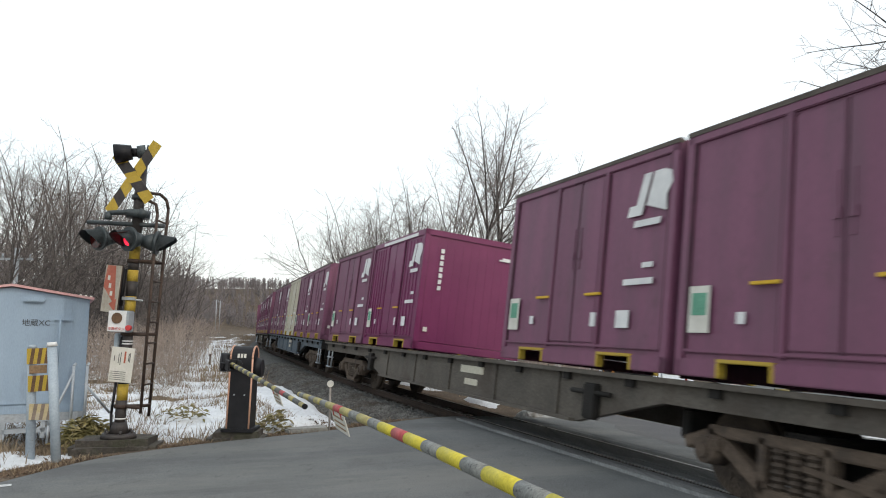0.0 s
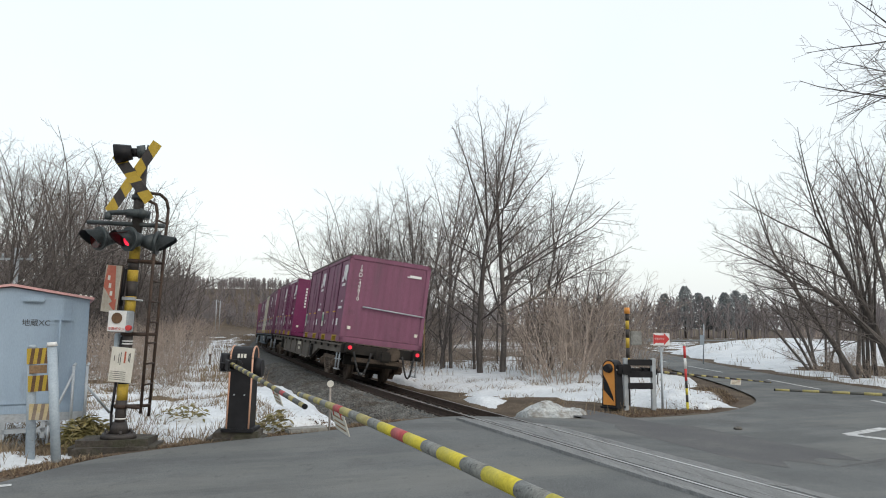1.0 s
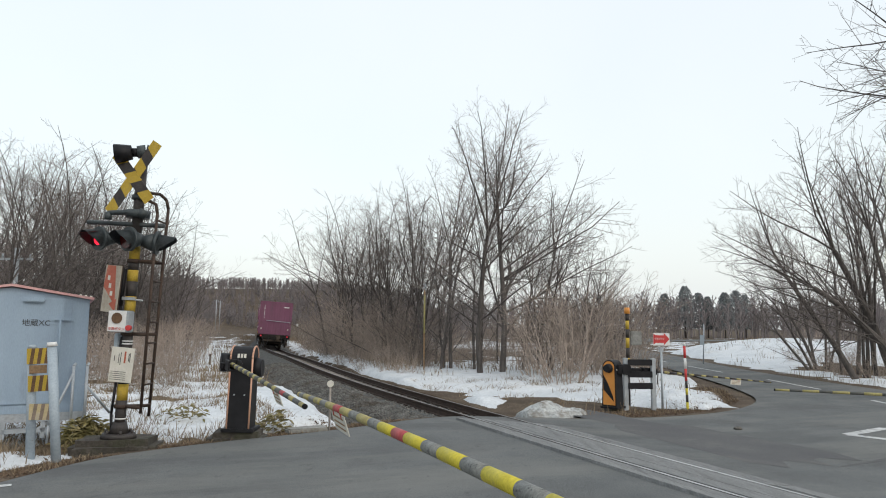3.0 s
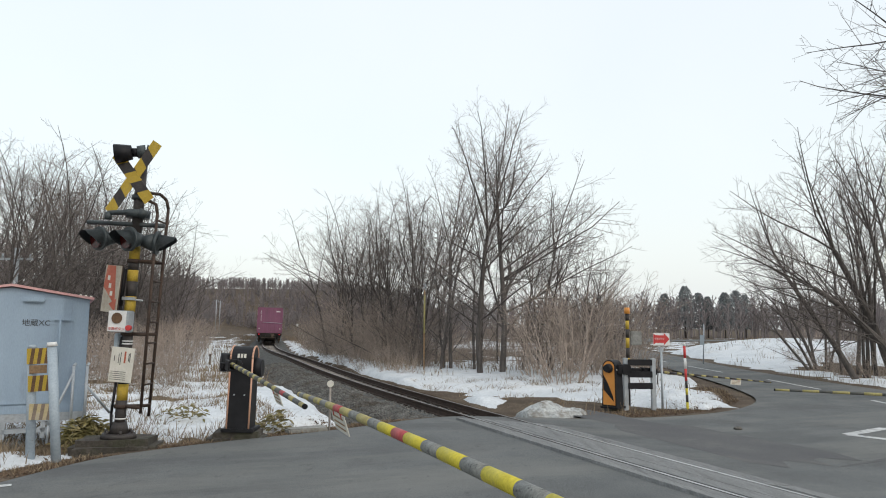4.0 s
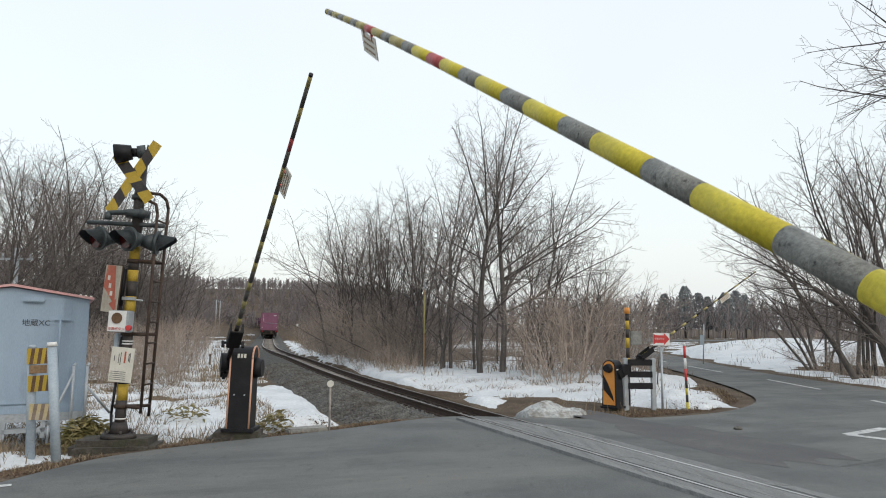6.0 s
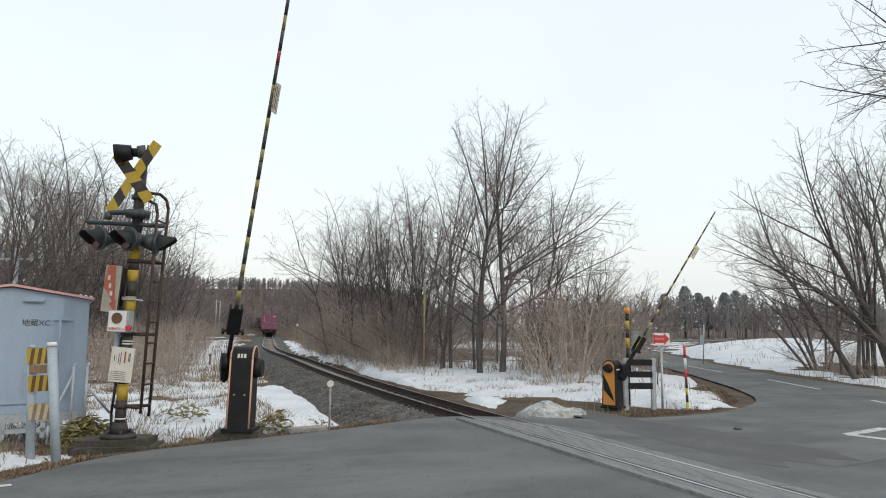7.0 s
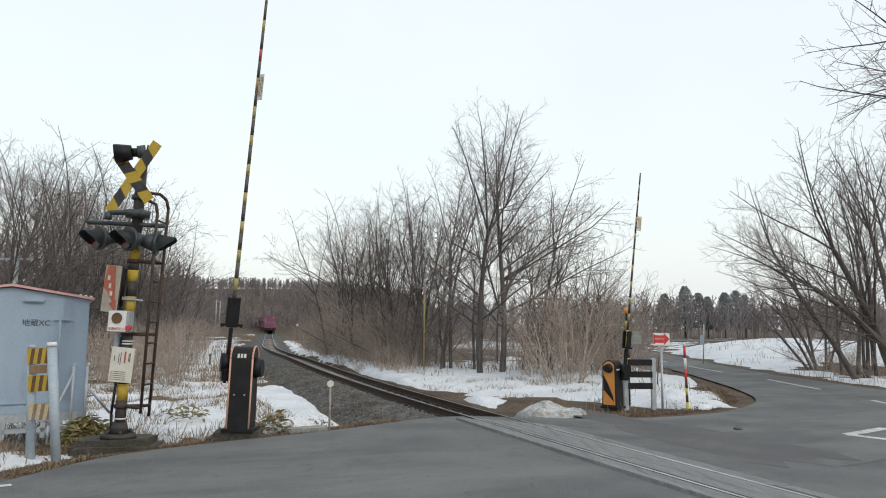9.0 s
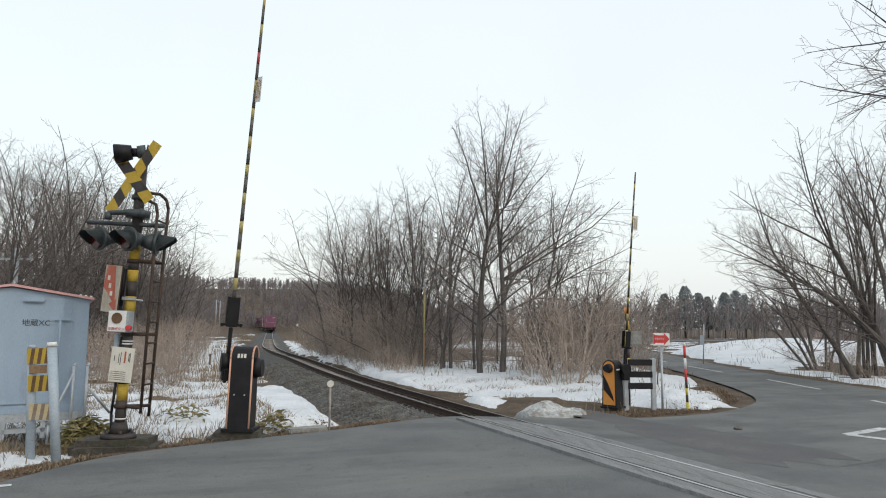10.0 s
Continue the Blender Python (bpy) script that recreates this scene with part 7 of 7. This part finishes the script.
def right_side(rng, n):
    x, y = rng.uniform(-3, 22, n), rng.uniform(15, 50, n)
    d, s = beside(x, y)
    ok = (d < -2.3) & (vnoise(x, y, 44, 3, 2.2) > 0.56)
    return x[ok], y[ok]


def bank_side(rng, n):
    x, y = rng.uniform(-1.0, 5.0, n), rng.uniform(15.6, 25, n)
    d, s = beside(x, y)
    ok = (d < -2.2) & (vnoise(x, y, 52, 3, 0.6) > 0.60)
    return x[ok], y[ok]


blades("bank_grass", 7000, bank_side, (0.04, 0.22), "grass", "tufts of dead grass through the snow bank", 14, 2.4, 0.007)
blades("bank_litter", 6000, bank_side, (0.01, 0.04), "litter", "brown litter on the snow bank", 15, 3.0, 0.016)
blades("thicket_grass", 9000, right_side, (0.12, 0.45), "grass", "dead grass under the thicket", 4, 0.6, 0.008)


def line_side(rng, n):
    s = 14 + 110 * rng.random(n) ** 1.5
    sd = rng.choice([-1, 1], n)
    dd = sd * (2.7 + np.abs(rng.normal(0, 1.6, n)))
    x = np.interp(s, SS, TX) - dd * np.cos(np.interp(s, SS, HH))
    y = np.interp(s, SS, TY) + dd * np.sin(np.interp(s, SS, HH))
    ok = vnoise(x, y, 47, 3, 3.0) > 0.52
    return x[ok], y[ok]


blades("lineside_grass", 6000, line_side, (0.2, 0.75), "grass", "tall dead grass beside the line", 5, 0.6, 0.010)


def bamboo(cx, cy, rx, ry, h, n, seed):
    rng = random.Random(seed)
    V, F = [], []
    for _ in range(n):
        a, r = rng.random() * 2 * PI, math.sqrt(rng.random())
        z = h * rng.uniform(0.1, 1) * math.sqrt(max(0.05, 1 - r * r * 0.8))
        c = Vector((cx + rx * r * math.cos(a), cy + ry * r * math.sin(a), 0))
        c.z = zg(c.x, c.y) + z
        ln, w = rng.uniform(0.10, 0.19), rng.uniform(0.018, 0.030)
        q = Euler((rng.uniform(-0.9, 0.9), rng.uniform(-0.5, 0.5), rng.random() * 6.28)).to_matrix()
        b = len(V)
        for p in ((0, 0, 0), (ln * 0.45, w, 0.01), (ln, 0, -0.02), (ln * 0.45, -w, 0.01)):
            V.append(tuple(c + q @ Vector(p)))
        F.append((b, b + 1, b + 2, b + 3))
    me = bpy.data.meshes.new("dwarf_bamboo")
    me.from_pydata(V, [], F)
    me.materials.append(M["bamboo"])
    tagged(new("dwarf_bamboo", me), "low clump of yellow-green dwarf bamboo", "dwarf bamboo", "dwarf bamboo clumps", "stuff")


bamboo(-4.88, 9.78, 0.34, 0.30, 0.60, 1300, 1)
bamboo(-3.0, 11.6, 0.45, 0.4, 0.38, 160, 2)
bamboo(-2.55, 10.9, 0.25, 0.3, 0.42, 120, 3)
bamboo(-4.9, 13.5, 0.5, 0.4, 0.35, 120, 4)


# ---------------------------------------------------------------- what moves
def motions():
    for ob, off, dz in TRAIN:
        mid = 10.0 + 20.4 * math.floor(off / 20.4)
        rows = [(t, riding(run(t) + mid, 0) @ Matrix.Translation((0, off - mid, dz))) for t in ROW_TIMES]
        walk(ob, rows)
    for w in WAGONS:
        for bogie in w.children:
            if bogie.name.startswith("bogie"):
                for ws in [q for q in bogie.children if q.name.startswith("wheelset")]:
                    y = ws.matrix_basis.translation.copy()
                    rows = [(i / 30, Matrix.Translation(y) @ Matrix.Rotation(-(RUN[i] - RUN[0]) / 0.43, 4, "X")) for i in range(301)]
                    walk(ws, rows)
    for flap, spans in FLASHES:
        hung = Matrix.Translation((0, -0.056, 0.112))
        rows = [(0.0, 80.0 if spans[0][0] < 0 else 0.0)]
        for a, b in spans:
            if a > 0:
                rows += [(a - 1 / 30, 0.0), (a, 80.0)]
            rows += [(b - 1 / 30, 80.0), (b, 0.0)]
        walk(flap, [(t, hung @ Matrix.Rotation(-radians(e), 4, "X")) for t, e in rows + [(10.0, 0.0)]])
    for arm, base, az, tilt, keys in ARMS:
        walk(arm, [(t, Matrix.Translation(base) @ Matrix.Rotation(-radians(az), 4, "Z") @ Matrix.Rotation(radians(tilt), 4, "Y") @ Matrix.Rotation(radians(e), 4, "X")) for t, e in keys])


motions()
